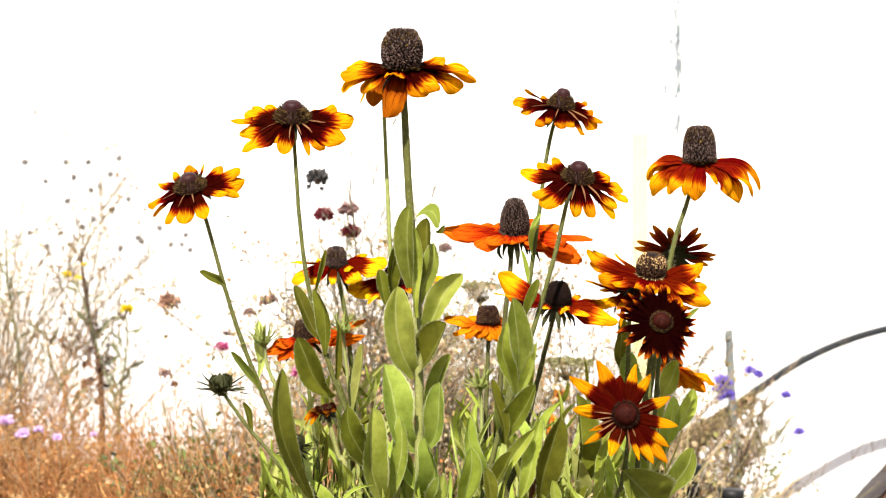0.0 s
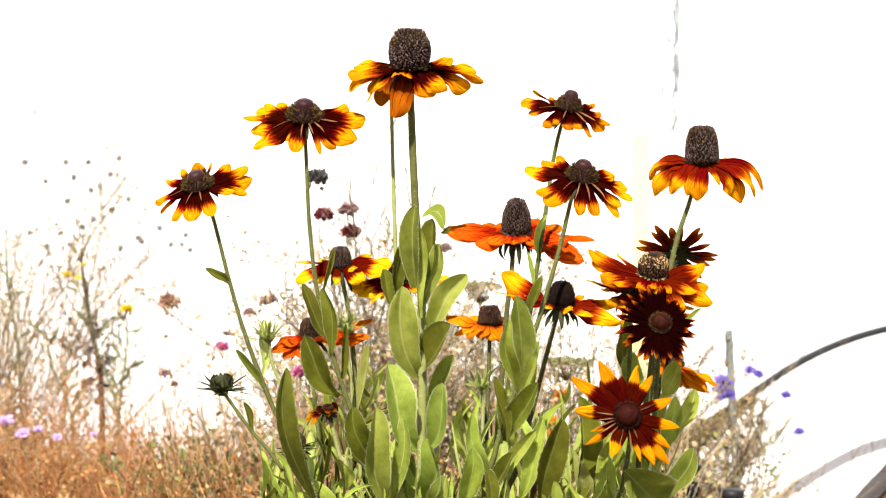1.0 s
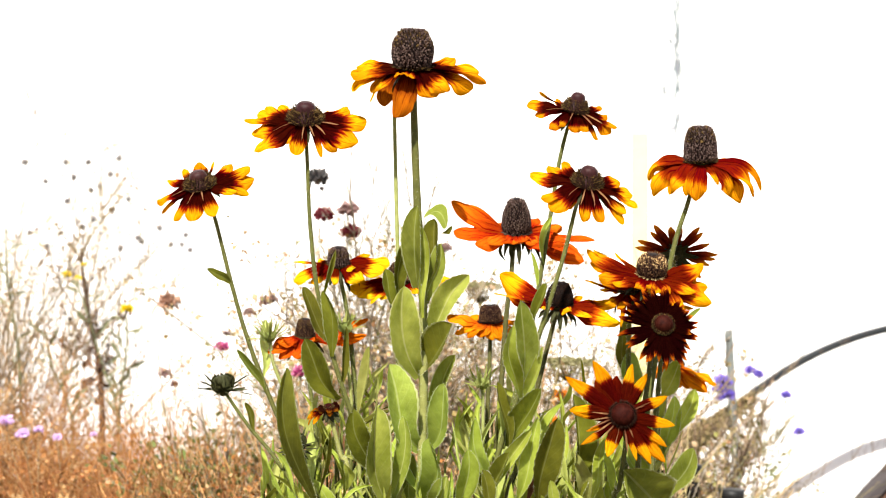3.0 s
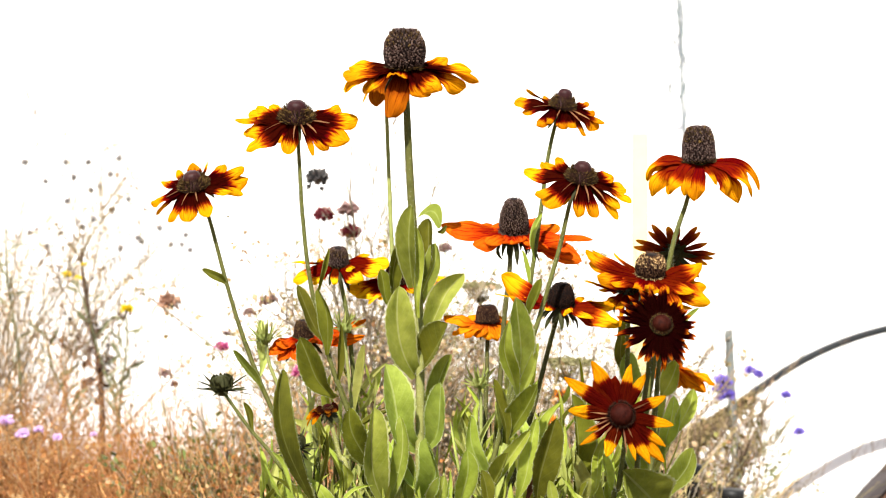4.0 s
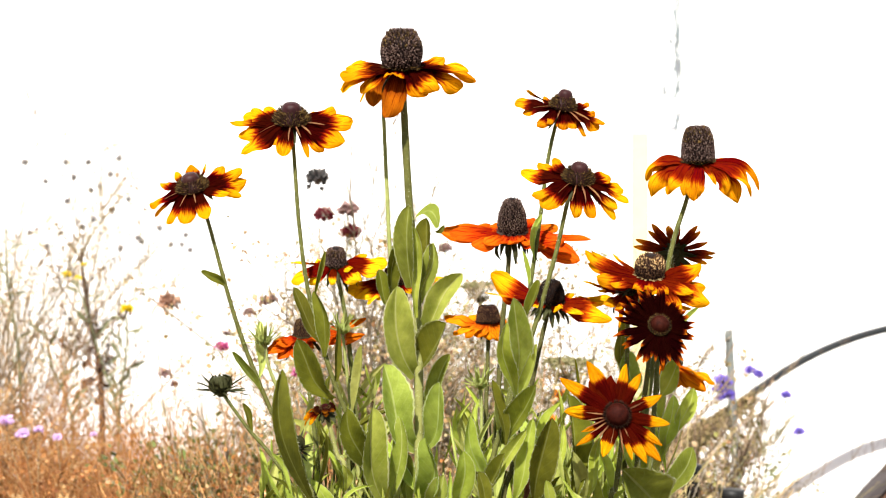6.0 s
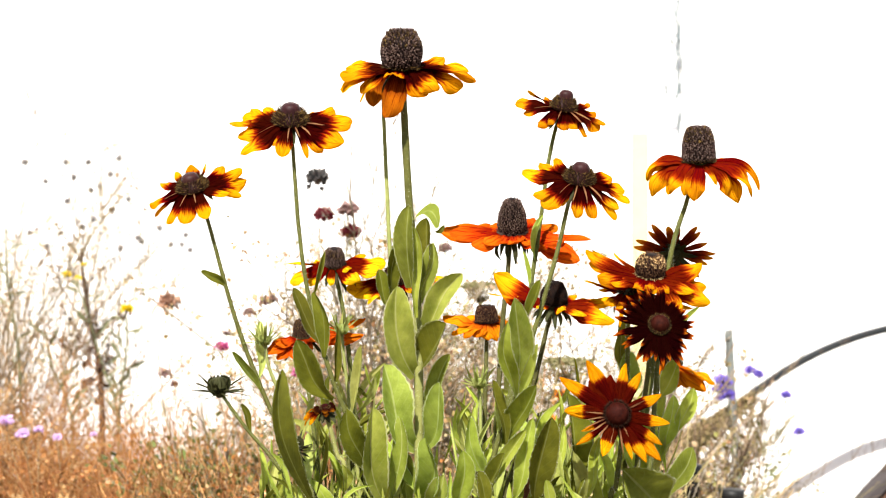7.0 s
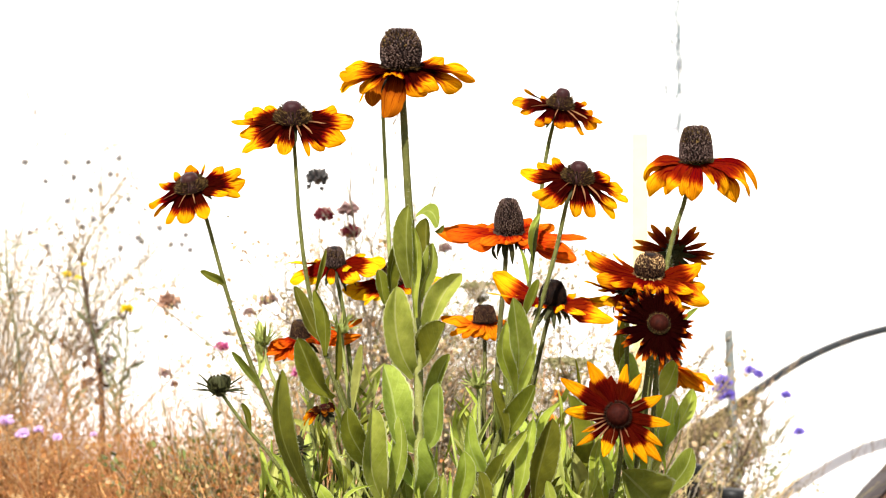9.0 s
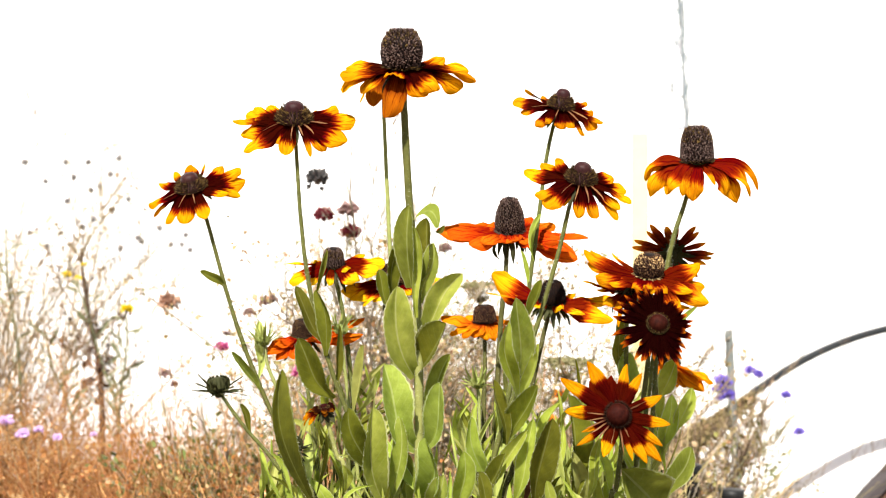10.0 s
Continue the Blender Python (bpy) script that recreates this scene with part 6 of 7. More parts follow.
def stake():
    top, low = Vector((0.4128, 1.10, 0.5009)), Vector((0.4258, 1.10, 0.2456))
    foot = low + (low - top) * (low.z / (top.z - low.z))
    t = thing("garden_stake", foot, "weathered grey-green garden stake pushed into the soil", "stake")
    sh = Shape()
    tube(sh, [foot, low, top.lerp(low, 0.4), top - Vector((0, 0, 0.002)), top], 0.0058, 10, 0.03)
    part("post", sh, ALU, t)
    sh = Shape()
    tube(sh, [top - Vector((0, 0, 0.014)), top + Vector((0, 0, 0.002))], (0.0060, 0.0058), 10)
    part("cap", sh, ALU, t)


def hose():
    pts = [(0.30, 1.55, 0.01), (0.42, 1.75, 0.10), (0.4969, 1.78, 0.2401), (0.6299, 1.8, 0.3427), (0.7522, 1.815, 0.4133), (0.8923, 1.835, 0.4584), (1.0446, 1.84, 0.4775), (1.2156, 1.84, 0.4558), (1.40, 1.80, 0.30), (1.55, 1.75, 0.012), (2.0, 1.7, 0.012)]
    sh = Shape()
    tube(sh, spline(pts, 12), 0.0080, 12)
    single("garden_hose", sh, RUBBER, pts[0], "dark grey garden hose arching before the wall", "hose")


def sheaf():
    """Dry grass bent over along the hose."""
    rnd = random.Random(77)
    a, b = Vector((0.3359, 1.15, 0.2941)), Vector((0.4883, 1.2, 0.4094))
    foot = Vector((a.x - 0.05, a.y, 0.0))
    sh = Shape()
    for _ in range(420):
        f = rnd.uniform(0.45, 0.92)
        off = Vector((rnd.gauss(0, 0.0052), rnd.gauss(0, 0.008), rnd.gauss(0, 0.0052)))
        line = spline([foot + off * 1.5, a + off, a.lerp(b, f * 0.55) + off * 0.9 + Vector((0, 0, 0.012)), a.lerp(b, f) + off * 0.7 + Vector((0, 0, rnd.gauss(0, 0.003)))], 5)
        tube(sh, line, (0.0011, 0.0006), 3)
        for _ in range(1):
            flake(sh, a.lerp(b, f * rnd.uniform(0.6, 1)) + off, b - a, rnd.uniform(0.006, 0.012), rnd)
    single("dry_grass_sheaf", sh, STRAW_GOLD, foot, "bent sheaf of tan dry grass leaning on the hose", "grass", kind="stuff")


def wisps():
    """Wiry seed stems fanning out beside the stake."""
    rnd = random.Random(12)
    low = Vector((0.4625, 1.26, 0.2576))
    t = thing("dry_weed", (low.x - 0.02, low.y, 0.0), "wiry grey-brown seed stems fanning out beside the stake", "plant")
    for k in range(13):
        end = Vector((0.497, 1.26, 0.3772)) + Vector((rnd.uniform(-0.02, 0.055), rnd.uniform(-0.03, 0.03), rnd.uniform(-0.05, 0.02)))
        mid = low.lerp(end, 0.55) + Vector((rnd.uniform(-0.012, 0.012), 0, rnd.uniform(-0.008, 0.012)))
        line = spline([(low.x - 0.02, low.y, 0.0), low + Vector((rnd.uniform(-0.01, 0.01), 0, 0)), mid, end], 6)
        sh = Shape()
        tube(sh, line, (0.0015, 0.0010), 4)
        for _ in range(6):
            p = line[rnd.randrange(9, len(line) - 1)]
            q = p + Vector((rnd.uniform(-0.02, 0.03), rnd.uniform(-0.01, 0.01), rnd.uniform(0.008, 0.03)))
            tube(sh, [p, p.lerp(q, 0.5) + Vector((0.002, 0, -0.001)), q], 0.0010, 3)
            flake(sh, q, q - p, rnd.uniform(0.003, 0.005), rnd)
        part("stem", sh, TWIG_GREY if k % 3 else TWIG_BROWN, t)


def riser(x, y, z):
    c = Vector((x, y, z))
    t = thing("irrigation_riser", (c.x, c.y, 0.0), "black plastic irrigation riser with a broad cap", "pipe", "irrigation risers in the bed")
    sh = Shape()
    tube(sh, [Vector((c.x, c.y, 0)), Vector((c.x, c.y, c.z - 0.02))], 0.008, 14)
    part("pipe", sh, BLACK, t)
    sh = Shape()
    tube(sh, [c + Vector((0, 0, z)) for z in (-0.030, -0.02, -0.003, 0.003)], (0.010, 0.0135), 16)
    part("cap", sh, BLACK, t)


def plank():
    """A thick board leaning at a slant, with a paler worn rail along its edge."""
    a, b = Vector((0.6155, 1.2, 0.2168)), Vector((0.7359, 1.2, 0.3458))
    d = (b - a).normalized()
    start = a - d * (a.z / d.z)
    up = Vector((d.z, 0, -d.x))
    t = thing("plank", start, "weathered red-brown plank with a grey worn edge", "plank")
    for name, lo, hi, y0, mat in (("board", 0.022, 0.14, 0.006, WOOD), ("edge_rail", 0.0, 0.022, 0.0, WORN)):
        sh, vs, n = Shape(), [], 24
        rnd = random.Random(3)
        for i in range(n):
            p = start.lerp(b + d * 0.25, i / (n - 1))
            e = rnd.uniform(-0.0012, 0.0012)
            for w, q in ((lo + e, 0.006), (lo + e + 0.006, 0.0), (hi - 0.004, 0.0), (hi, 0.004), (hi, 0.028), (lo + e, 0.028)):
                vs.append(p + up * w + Vector((0, y0 + q, 0)))
        fs = [(i * 6 + k, i * 6 + (k + 1) % 6, i * 6 + 6 + (k + 1) % 6, i * 6 + 6 + k) for i in range(n - 1) for k in range(6)]
        sh.add(vs, fs + [tuple(range(6)), tuple(range(n * 6 - 1, n * 6 - 7, -1))])
        part(name, sh, mat, t, smooth=False)


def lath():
    # added board: gives the wall its faint cream band, carried down to the ground
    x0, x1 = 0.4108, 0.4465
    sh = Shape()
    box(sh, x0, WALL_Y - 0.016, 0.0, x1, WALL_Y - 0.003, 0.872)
    single("lath", sh, CREAM, (x0, WALL_Y - 0.016, 0.0), "cream lath added for a faint yellow band on the wall", "lath", smooth=False)


def twine():
    hook = Vector((0.4987, 2, 1.287))
    t = thing("hanging_twine", hook, "thin grey twine hanging in loose loops from a wall hook", "string")
    for name, points, r in (
            ("strand", [hook, (0.5012, 2, 1.1538), (0.4999, 2, 1.1139), (0.5036, 2, 1.0873), (0.5012, 2, 1.0279), (0.4999, 2, 1.0146), (0.5036, 2, 0.9807), (0.5012, 2, 0.9481), (0.5048, 2, 0.8948), (0.5036, 2, 0.8682)], 0.0025),
            ("loop", [(0.4987, 2, 1.0812), (0.4866, 2, 1.0582), (0.4709, 2, 1.011), (0.4733, 2, 0.9698), (0.4878, 2, 0.9468), (0.5012, 2, 0.9493)], 0.0023),
            ("loop", [(0.4999, 2, 1.0328), (0.5084, 2, 1.0352), (0.5121, 2, 0.9965), (0.5084, 2, 0.9674), (0.5024, 2, 0.9505)], 0.0023),
            ("strand", [(0.4745, 2, 1.149), (0.4866, 2, 1.1393), (0.4963, 2, 1.1272), (0.4999, 2, 1.1054)], 0.0023),
            ("strand", [(0.5075, 1.995, 1.2254), (0.5063, 1.995, 1.1529), (0.5075, 1.995, 1.1045), (0.5039, 1.995, 1.0623)], 0.0020),
            ("hook", [hook + Vector((0, 0.045, 0.0)), hook + Vector((0, 0.02, -0.006)), hook + Vector((0, -0.004, -0.002)), hook + Vector((0, -0.006, 0.008))], 0.002)):
        sh = Shape()
        tube(sh, spline(points, 8), r, 6, 0.12)
        part(name, sh, TWINE, t)
    return t


def wire_loop():
    """A faint loop of thread beside the twine."""
    hook = Vector((0.5714, 2, 1.2628))
    t = thing("hanging_thread", hook, "pale thread hanging in one long loop against the wall", "string")
    sh = Shape()
    tube(sh, spline([hook, (0.5544, 2, 1.1538), (0.5532, 2, 1.1296), (0.5411, 2, 1.0679), (0.5423, 2, 1.0279), (0.552, 2, 0.9941), (0.5641, 2, 0.9904), (0.5847, 2, 1.0279), (0.598, 2, 1.1006), (0.5968, 2, 1.1538), hook], 8), 0.0020, 5)
    part("strand", sh, THREAD, t)
    sh = Shape()
    tube(sh, [hook + Vector((0, 0.05, 0)), hook + Vector((0, 0.0, 0.0)), hook + Vector((0, -0.004, 0.006))], 0.0016, 6)
    part("nail", sh, TWINE, t)


stake()
hose()
sheaf()
wisps()
riser(0.2935, 0.55, 0.372)
riser(0.2600, 0.60, 0.389)
plank()
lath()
hung = twine()
wire_loop()


def sway(plant, height, rows):
    """Leans a plant about a low point of its stem. rows: seconds, millimetres to the right and up at that height."""
    foot, low = plant.location.copy(), 0.40
    sides = []
    for piece in plant.children_recursive:
        if piece.type == "MESH":
            offset = piece.matrix_basis.translation + (piece.parent.matrix_basis.translation if piece.parent != plant else Vector())
            sides += [v.co.x + offset.x for v in piece.data.vertices if abs(foot.z + v.co.z + offset.z - height) < 0.02]
    hub = Vector((foot.x + (sum(sides) / len(sides) if sides else 0.0), foot.y, low))
    keys = []
    for t, right, up in rows:
        lean = Matrix.Rotation(math.atan2(right / 1000, height - low), 4, "Y")
        keys.append((t, Matrix.Translation((0, 0, up / 1000)) @ Matrix.Translation(hub) @ lean @ Matrix.Translation(foot - hub)))
    walk(plant, keys)


def motions():
    """The breeze in the stalks, one lifting petal and the hanging twine."""
    sway(daisy_a, 0.664, [(0, 0.0, -0.0), (0.5, 5.8, 1.6), (1, 4.7, 1.6), (1.5, 5.2, 2.1), (2, 5.2, 1.1), (2.5, 6.8, 1.6), (4, 2.1, 1.1), (4.5, 1.1, -0.0), (5, 0.0, -0.5), (5.5, 1.1, -0.0), (7, 1.1, -0.0), (7.5, 0.0, -0.5), (8, -1.6, -1.0), (8.5, -1.6, -1.0), (9, 0.5, -0.0), (9.5, 0.5, -0.0), (10, 0.5, -0.0)])
    sway(daisy_b, 0.702, [(0, 0.0, -0.0), (0.5, 5.6, -0.0), (1, 7.1, 1.0), (1.5, 5.6, 1.5), (2, 5.1, -0.5), (2.5, 8.7, -1.0), (4, 2.5, -0.0), (4.5, 0.5, -0.5), (5, 0.5, -1.5), (5.5, 0.0, -1.0), (7, -1.0, -1.5), (7.5, -0.5, -1.5), (8, -1.0, -1.0), (8.5, -2.6, -1.0), (9, 0.0, -0.5), (9.5, 0.5, -0.5), (10, 1.0, -0.5)])
    sway(daisy_c, 0.737, [(0, 0.0, 0.0), (0.5, 4.8, 0.0), (1, 4.5, 0.0), (1.5, 4.2, 0.0), (2, 4.3, 0.0), (2.5, 7.7, 0.0), (4, 1.5, 0.0), (4.5, 1.3, 0.0), (5, 0.0, 0.0), (5.5, -0.3, 0.0), (7, -0.3, 0.0), (7.5, -1.0, 0.0), (8, -1.7, 0.0), (8.5, -2.0, 0.0), (9, -0.7, 0.0), (9.5, -0.8, 0.0), (10, -0.2, 0.0)])
    sway(daisy_d, 0.713, [(0, 0.0, -0.0), (0.5, 9.0, -2.1), (1, 4.8, -1.0), (1.5, 5.5, -1.0), (2, 9.6, -2.1), (2.5, 11.7, -3.1), (4, 1.0, -0.3), (4.5, 3.4, -1.0), (5, -1.4, -0.0), (5.5, 0.0, -0.3), (7, 1.7, -1.0), (7.5, -0.3, -0.3), (8, -1.4, -0.0), (8.5, -1.9, -0.0), (9, -0.3, -0.0), (9.5, -0.3, -0.0), (10, 0.0, -0.3)])
    sway(daisy_e, 0.666, [(0, 0.0, -0.0), (0.5, 8.4, -2.0), (1, 2.5, 1.0), (1.5, 6.0, -0.5), (2, 6.5, -3.0), (2.5, 6.9, -3.5), (4, 2.0, -0.0), (4.5, 5.0, -1.5), (5, 0.0, -1.0), (5.5, 0.0, -0.5), (7, 1.0, -0.5), (7.5, 1.0, -0.5), (8, 0.0, -0.5), (8.5, -0.5, -0.0), (9, 0.0, -0.0), (9.5, 1.0, -0.5), (10, 2.0, -0.5)])
    sway(daisy_f, 0.682, [(0, 0.0, -0.0), (0.5, 1.0, -0.0), (1, 1.5, -0.0), (1.5, 1.5, -0.0), (2, 0.5, -0.0), (2.5, 1.0, -0.0), (4, -0.5, -0.0), (4.5, 0.5, -0.0), (5, -1.0, -0.0), (5.5, -1.0, -0.0), (7, -0.5, -0.0), (7.5, -1.5, -0.0), (8, -2.0, -0.0), (8.5, -2.0, -0.0), (9, -2.0, -0.0), (9.5, -2.0, -0.0), (10, -1.5, -0.0)])
    sway(daisy_g, 0.642, [(0, 0.0, -0.0), (0.5, 1.6, -0.0), (1, 1.1, -0.0), (1.5, 3.2, -0.0), (2, 1.1, -0.0), (2.5, 1.6, -0.0), (4, -0.5, -0.0), (4.5, 0.0, -0.0), (5, -1.1, -0.0), (5.5, -1.6, -0.0), (7, -1.6, -0.0), (7.5, -3.2, -0.0), (8, -2.7, -0.0), (8.5, -3.2, 0.6), (9, -3.8, -0.0), (9.5, -2.7, 0.6), (10, -3.2, 0.6)])
    sway(daisy_h, 0.617, [(0, 0.0, -0.0), (0.5, 3.7, 0.5), (1, 2.6, -0.0), (1.5, 4.2, 0.5), (2, 1.1, -0.0), (2.5, 1.6, -0.0), (4, 1.1, -0.0), (4.5, 0.5, -0.0), (5, -1.1, -0.0), (5.5, 0.0, -0.0), (7, -1.1, -0.5), (7.5, -1.6, -0.5), (8, -1.6, -0.5), (8.5, -1.6, -0.5), (9, -1.1, -0.0), (9.5, -1.1, -0.0), (10, -1.6, -0.5)])
    sway(daisy_i, 0.620, [(0, 0.0, -0.0), (0.5, 0.5, -0.0), (1, 1.1, -0.0), (1.5, 1.1, -0.0), (2, 0.5, -0.0), (2.5, 1.1, -0.0), (4, -0.6, 0.6), (4.5, 0.5, 0.6), (5, -1.1, 0.6), (5.5, -0.6, 1.1), (7, -0.6, 0.6), (7.5, -1.1, 1.1), (8, -1.6, 0.6), (8.5, -1.6, 0.6), (9, -1.1, 0.6), (9.5, -1.1, 0.6), (10, -1.6, 0.6)])
    sway(daisy_j, 0.611, [(0, 0.0, -0.0), (0.5, 0.5, -0.0), (1, 1.0, -0.0), (1.5, 1.0, -0.0), (2, 0.5, -0.5), (2.5, 0.5, -0.0), (4, -0.5, -0.0), (4.5, 0.0, -0.5), (5, -1.0, -0.0), (5.5, -1.0, -0.5), (7, -0.5, -0.0), (7.5, -1.5, -0.0), (8, -1.5, -0.0), (8.5, -1.5, -0.0), (9, -1.0, -0.0), (9.5, -1.5, -0.0), (10, -1.5, -0.0)])
    sway(daisy_u, 0.600, [(0, 0.0, -0.0), (0.5, 0.5, -0.0), (1, 1.0, -0.0), (1.5, 1.0, -0.0), (2, 0.5, -0.5), (2.5, 0.5, -0.0), (4, -0.5, -0.0), (4.5, 0.0, -0.5), (5, -1.0, -0.0), (5.5, -1.0, -0.5), (7, -0.5, -0.0), (7.5, -1.5, -0.0), (8, -1.5, -0.0), (8.5, -1.5, -0.0), (9, -1.0, -0.0), (9.5, -1.5, -0.0), (10, -1.5, -0.0)])
    sway(daisy_k, 0.582, [(0, 0.0, -0.0), (0.5, 0.5, -1.0), (1, -0.5, -0.5), (1.5, 0.5, -1.0), (2, 0.5, -1.0), (2.5, 1.4, -1.4), (4, 0.0, -1.4), (4.5, 1.4, -1.0), (5, -1.9, -1.9), (5.5, -1.0, -1.9), (7, -1.0, -1.4), (7.5, -1.4, -1.4), (8, -1.9, -1.4), (8.5, -1.9, -1.0), (9, -1.4, -1.0), (9.5, -1.9, -1.0), (10, -1.9, -1.0)])
    sway(daisy_l, 0.533, [(0, 0.0, -0.0), (0.5, 2.8, -0.5), (1, 0.9, -0.5), (1.5, 0.5, -0.0), (2, -2.8, -0.5), (2.5, -1.4, -0.0), (4, -2.3, -0.0), (4.5, -1.8, -0.0), (5, -3.2, -0.0), (5.5, -4.2, -0.0), (7, -4.6, 0.5), (7.5, -4.2, -0.0), (8, -4.6, 0.5), (8.5, -4.6, -0.0), (9, -4.2, -0.0), (9.5, -4.2, -0.0), (10, -4.2, -0.0)])
    sway(daisy_m, 0.579, [(0, 0.0, -0.0), (0.5, 1.7, -0.0), (1, 1.1, -0.0), (1.5, 3.3, -0.0), (2, 2.2, 0.5), (2.5, 2.2, 0.5), (4, -0.5, 0.5), (4.5, 0.6, -0.0), (5, -1.1, 0.5), (5.5, 0.0, 0.5), (7, -1.1, 0.5), (7.5, -2.2, -0.0), (8, -2.2, 0.5), (8.5, -1.7, 0.5), (9, -2.2, 0.5), (9.5, -2.2, 0.5), (10, -2.2, 0.5)])
    sway(daisy_n, 0.594, [(0, 0.0, -0.0), (0.5, 5.7, -1.0), (1, 2.0, -0.0), (1.5, 2.7, -0.0), (2, 2.0, -0.3), (2.5, 1.0, -0.3), (4, 2.0, -1.0), (4.5, 2.7, -1.0), (5, -3.4, 0.7), (5.5, -4.7, 1.3), (7, -2.3, -0.0), (7.5, -3.4, 0.7), (8, -4.0, 0.7), (8.5, -4.0, 1.3), (9, -3.0, 0.7), (9.5, -3.0, 0.7), (10, -3.4, 0.7)])
    sway(daisy_o, 0.572, [(0, 0.0, -0.0), (0.5, 3.2, 1.0), (1, 3.7, 1.0), (1.5, 4.8, 2.1), (2, 0.6, 0.5), (2.5, 1.6, 1.0), (4, 0.0, -0.0), (4.5, 0.0, -0.0), (5, 0.0, 0.5), (5.5, 0.0, 1.0), (7, -0.5, 0.5), (7.5, -1.0, 0.5), (8, -2.1, -0.0), (8.5, -2.1, -0.6), (9, -2.1, -0.0), (9.5, -1.6, 0.5), (10, -1.0, 0.5)])
    sway(daisy_p, 0.594, [(0, 0.0, -0.0), (0.5, 4.3, 0.5), (1, 2.2, 0.5), (1.5, 4.8, 1.6), (2, 1.6, -0.0), (2.5, 2.2, -0.0), (4, 0.6, -0.0), (4.5, 1.6, -0.0), (5, -1.1, -0.5), (5.5, -0.5, -0.5), (7, 0.0, -0.0), (7.5, -2.1, -0.5), (8, -2.7, -1.1), (8.5, -2.1, -0.5), (9, -2.1, -0.5), (9.5, -2.1, -0.5), (10, -2.7, -1.1)])
    sway(daisy_s, 0.540, [(0, 0.0, -0.0), (0.5, 0.5, -0.0), (1, 1.1, -0.0), (1.5, 1.1, -0.0), (2, 0.5, -0.0), (2.5, 1.1, -0.0), (4, 0.0, -0.0), (4.5, 0.5, -0.0), (5, 0.0, -0.0), (5.5, 0.0, 0.5), (7, 0.0, 0.5), (7.5, -0.5, 0.5), (8, -1.1, 0.5), (8.5, -1.1, 0.5), (9, -0.5, -0.0), (9.5, -0.5, 0.5), (10, -1.1, 0.5)])
    sway(daisy_t, 0.742, [(0, 0.0, 0.0), (0.5, 5.5, 0.0), (1, 5.1, 0.0), (1.5, 4.8, 0.0), (2, 5.0, 0.0), (2.5, 8.8, 0.0), (4, 1.7, 0.0), (4.5, 1.5, 0.0), (5, 0.0, 0.0), (5.5, -0.4, 0.0), (7, -0.4, 0.0), (7.5, -1.1, 0.0), (8, -1.9, 0.0), (8.5, -2.3, 0.0), (9, -0.8, 0.0), (9.5, -1.0, 0.0), (10, -0.2, 0.0)])
    sway(bud_q, 0.540, [(0, 0.0, -0.0), (0.5, 2.0, 0.5), (1, 0.5, -0.0), (1.5, 2.0, 0.5), (2, 0.5, -0.5), (2.5, 1.5, -0.0), (4, 0.5, -0.0), (4.5, 0.5, -0.0), (5, -0.5, -0.5), (5.5, 0.0, -0.5), (7, -1.0, -1.0), (7.5, -1.5, -1.0), (8, -1.5, -1.0), (8.5, -1.0, -0.5), (9, -1.0, -0.5), (9.5, -1.0, -0.5), (10, -1.5, -1.0)])
    sway(bud_r, 0.664, [(0, 0.0, -0.0), (0.5, 5.8, 1.6), (1, 4.7, 1.6), (1.5, 5.2, 2.1), (2, 5.2, 1.1), (2.5, 6.8, 1.6), (4, 2.1, 1.1), (4.5, 1.1, -0.0), (5, 0.0, -0.5), (5.5, 1.1, -0.0), (7, 1.1, -0.0), (7.5, 0.0, -0.5), (8, -1.6, -1.0), (8.5, -1.6, -1.0), (9, 0.5, -0.0), (9.5, 0.5, -0.0), (10, 0.5, -0.0)])
    sway(bud_s, 0.617, [(0, 0.0, -0.0), (0.5, 3.7, 0.5), (1, 2.6, -0.0), (1.5, 4.2, 0.5), (2, 1.1, -0.0), (2.5, 1.6, -0.0), (4, 1.1, -0.0), (4.5, 0.5, -0.0), (5, -1.1, -0.0), (5.5, 0.0, -0.0), (7, -1.1, -0.5), (7.5, -1.6, -0.5), (8, -1.6, -0.5), (8.5, -1.6, -0.5), (9, -1.1, -0.0), (9.5, -1.1, -0.0), (10, -1.6, -0.5)])
    sway(bud_u, 0.580, [(0, 0.0, -0.0), (0.5, 1.6, -0.0), (1, 1.1, -0.0), (1.5, 3.2, -0.0), (2, 2.1, 0.5), (2.5, 2.1, 0.5), (4, -0.5, 0.5), (4.5, 0.6, -0.0), (5, -1.0, 0.5), (5.5, 0.0, 0.5), (7, -1.0, 0.5), (7.5, -2.1, -0.0), (8, -2.1, 0.5), (8.5, -1.6, 0.5), (9, -2.1, 0.5), (9.5, -2.1, 0.5), (10, -2.1, 0.5)])
    sway(bud_v, 0.541, [(0, 0.0, -0.0), (0.5, 2.0, 0.5), (1, 0.5, -0.0), (1.5, 2.0, 0.5), (2, 0.5, -0.5), (2.5, 1.5, -0.0), (4, 0.5, -0.0), (4.5, 0.5, -0.0), (5, -0.5, -0.5), (5.5, 0.0, -0.5), (7, -1.0, -1.0), (7.5, -1.5, -1.0), (8, -1.5, -1.0), (8.5, -1.0, -0.5), (9, -1.0, -0.5), (9.5, -1.0, -0.5), (10, -1.5, -1.0)])
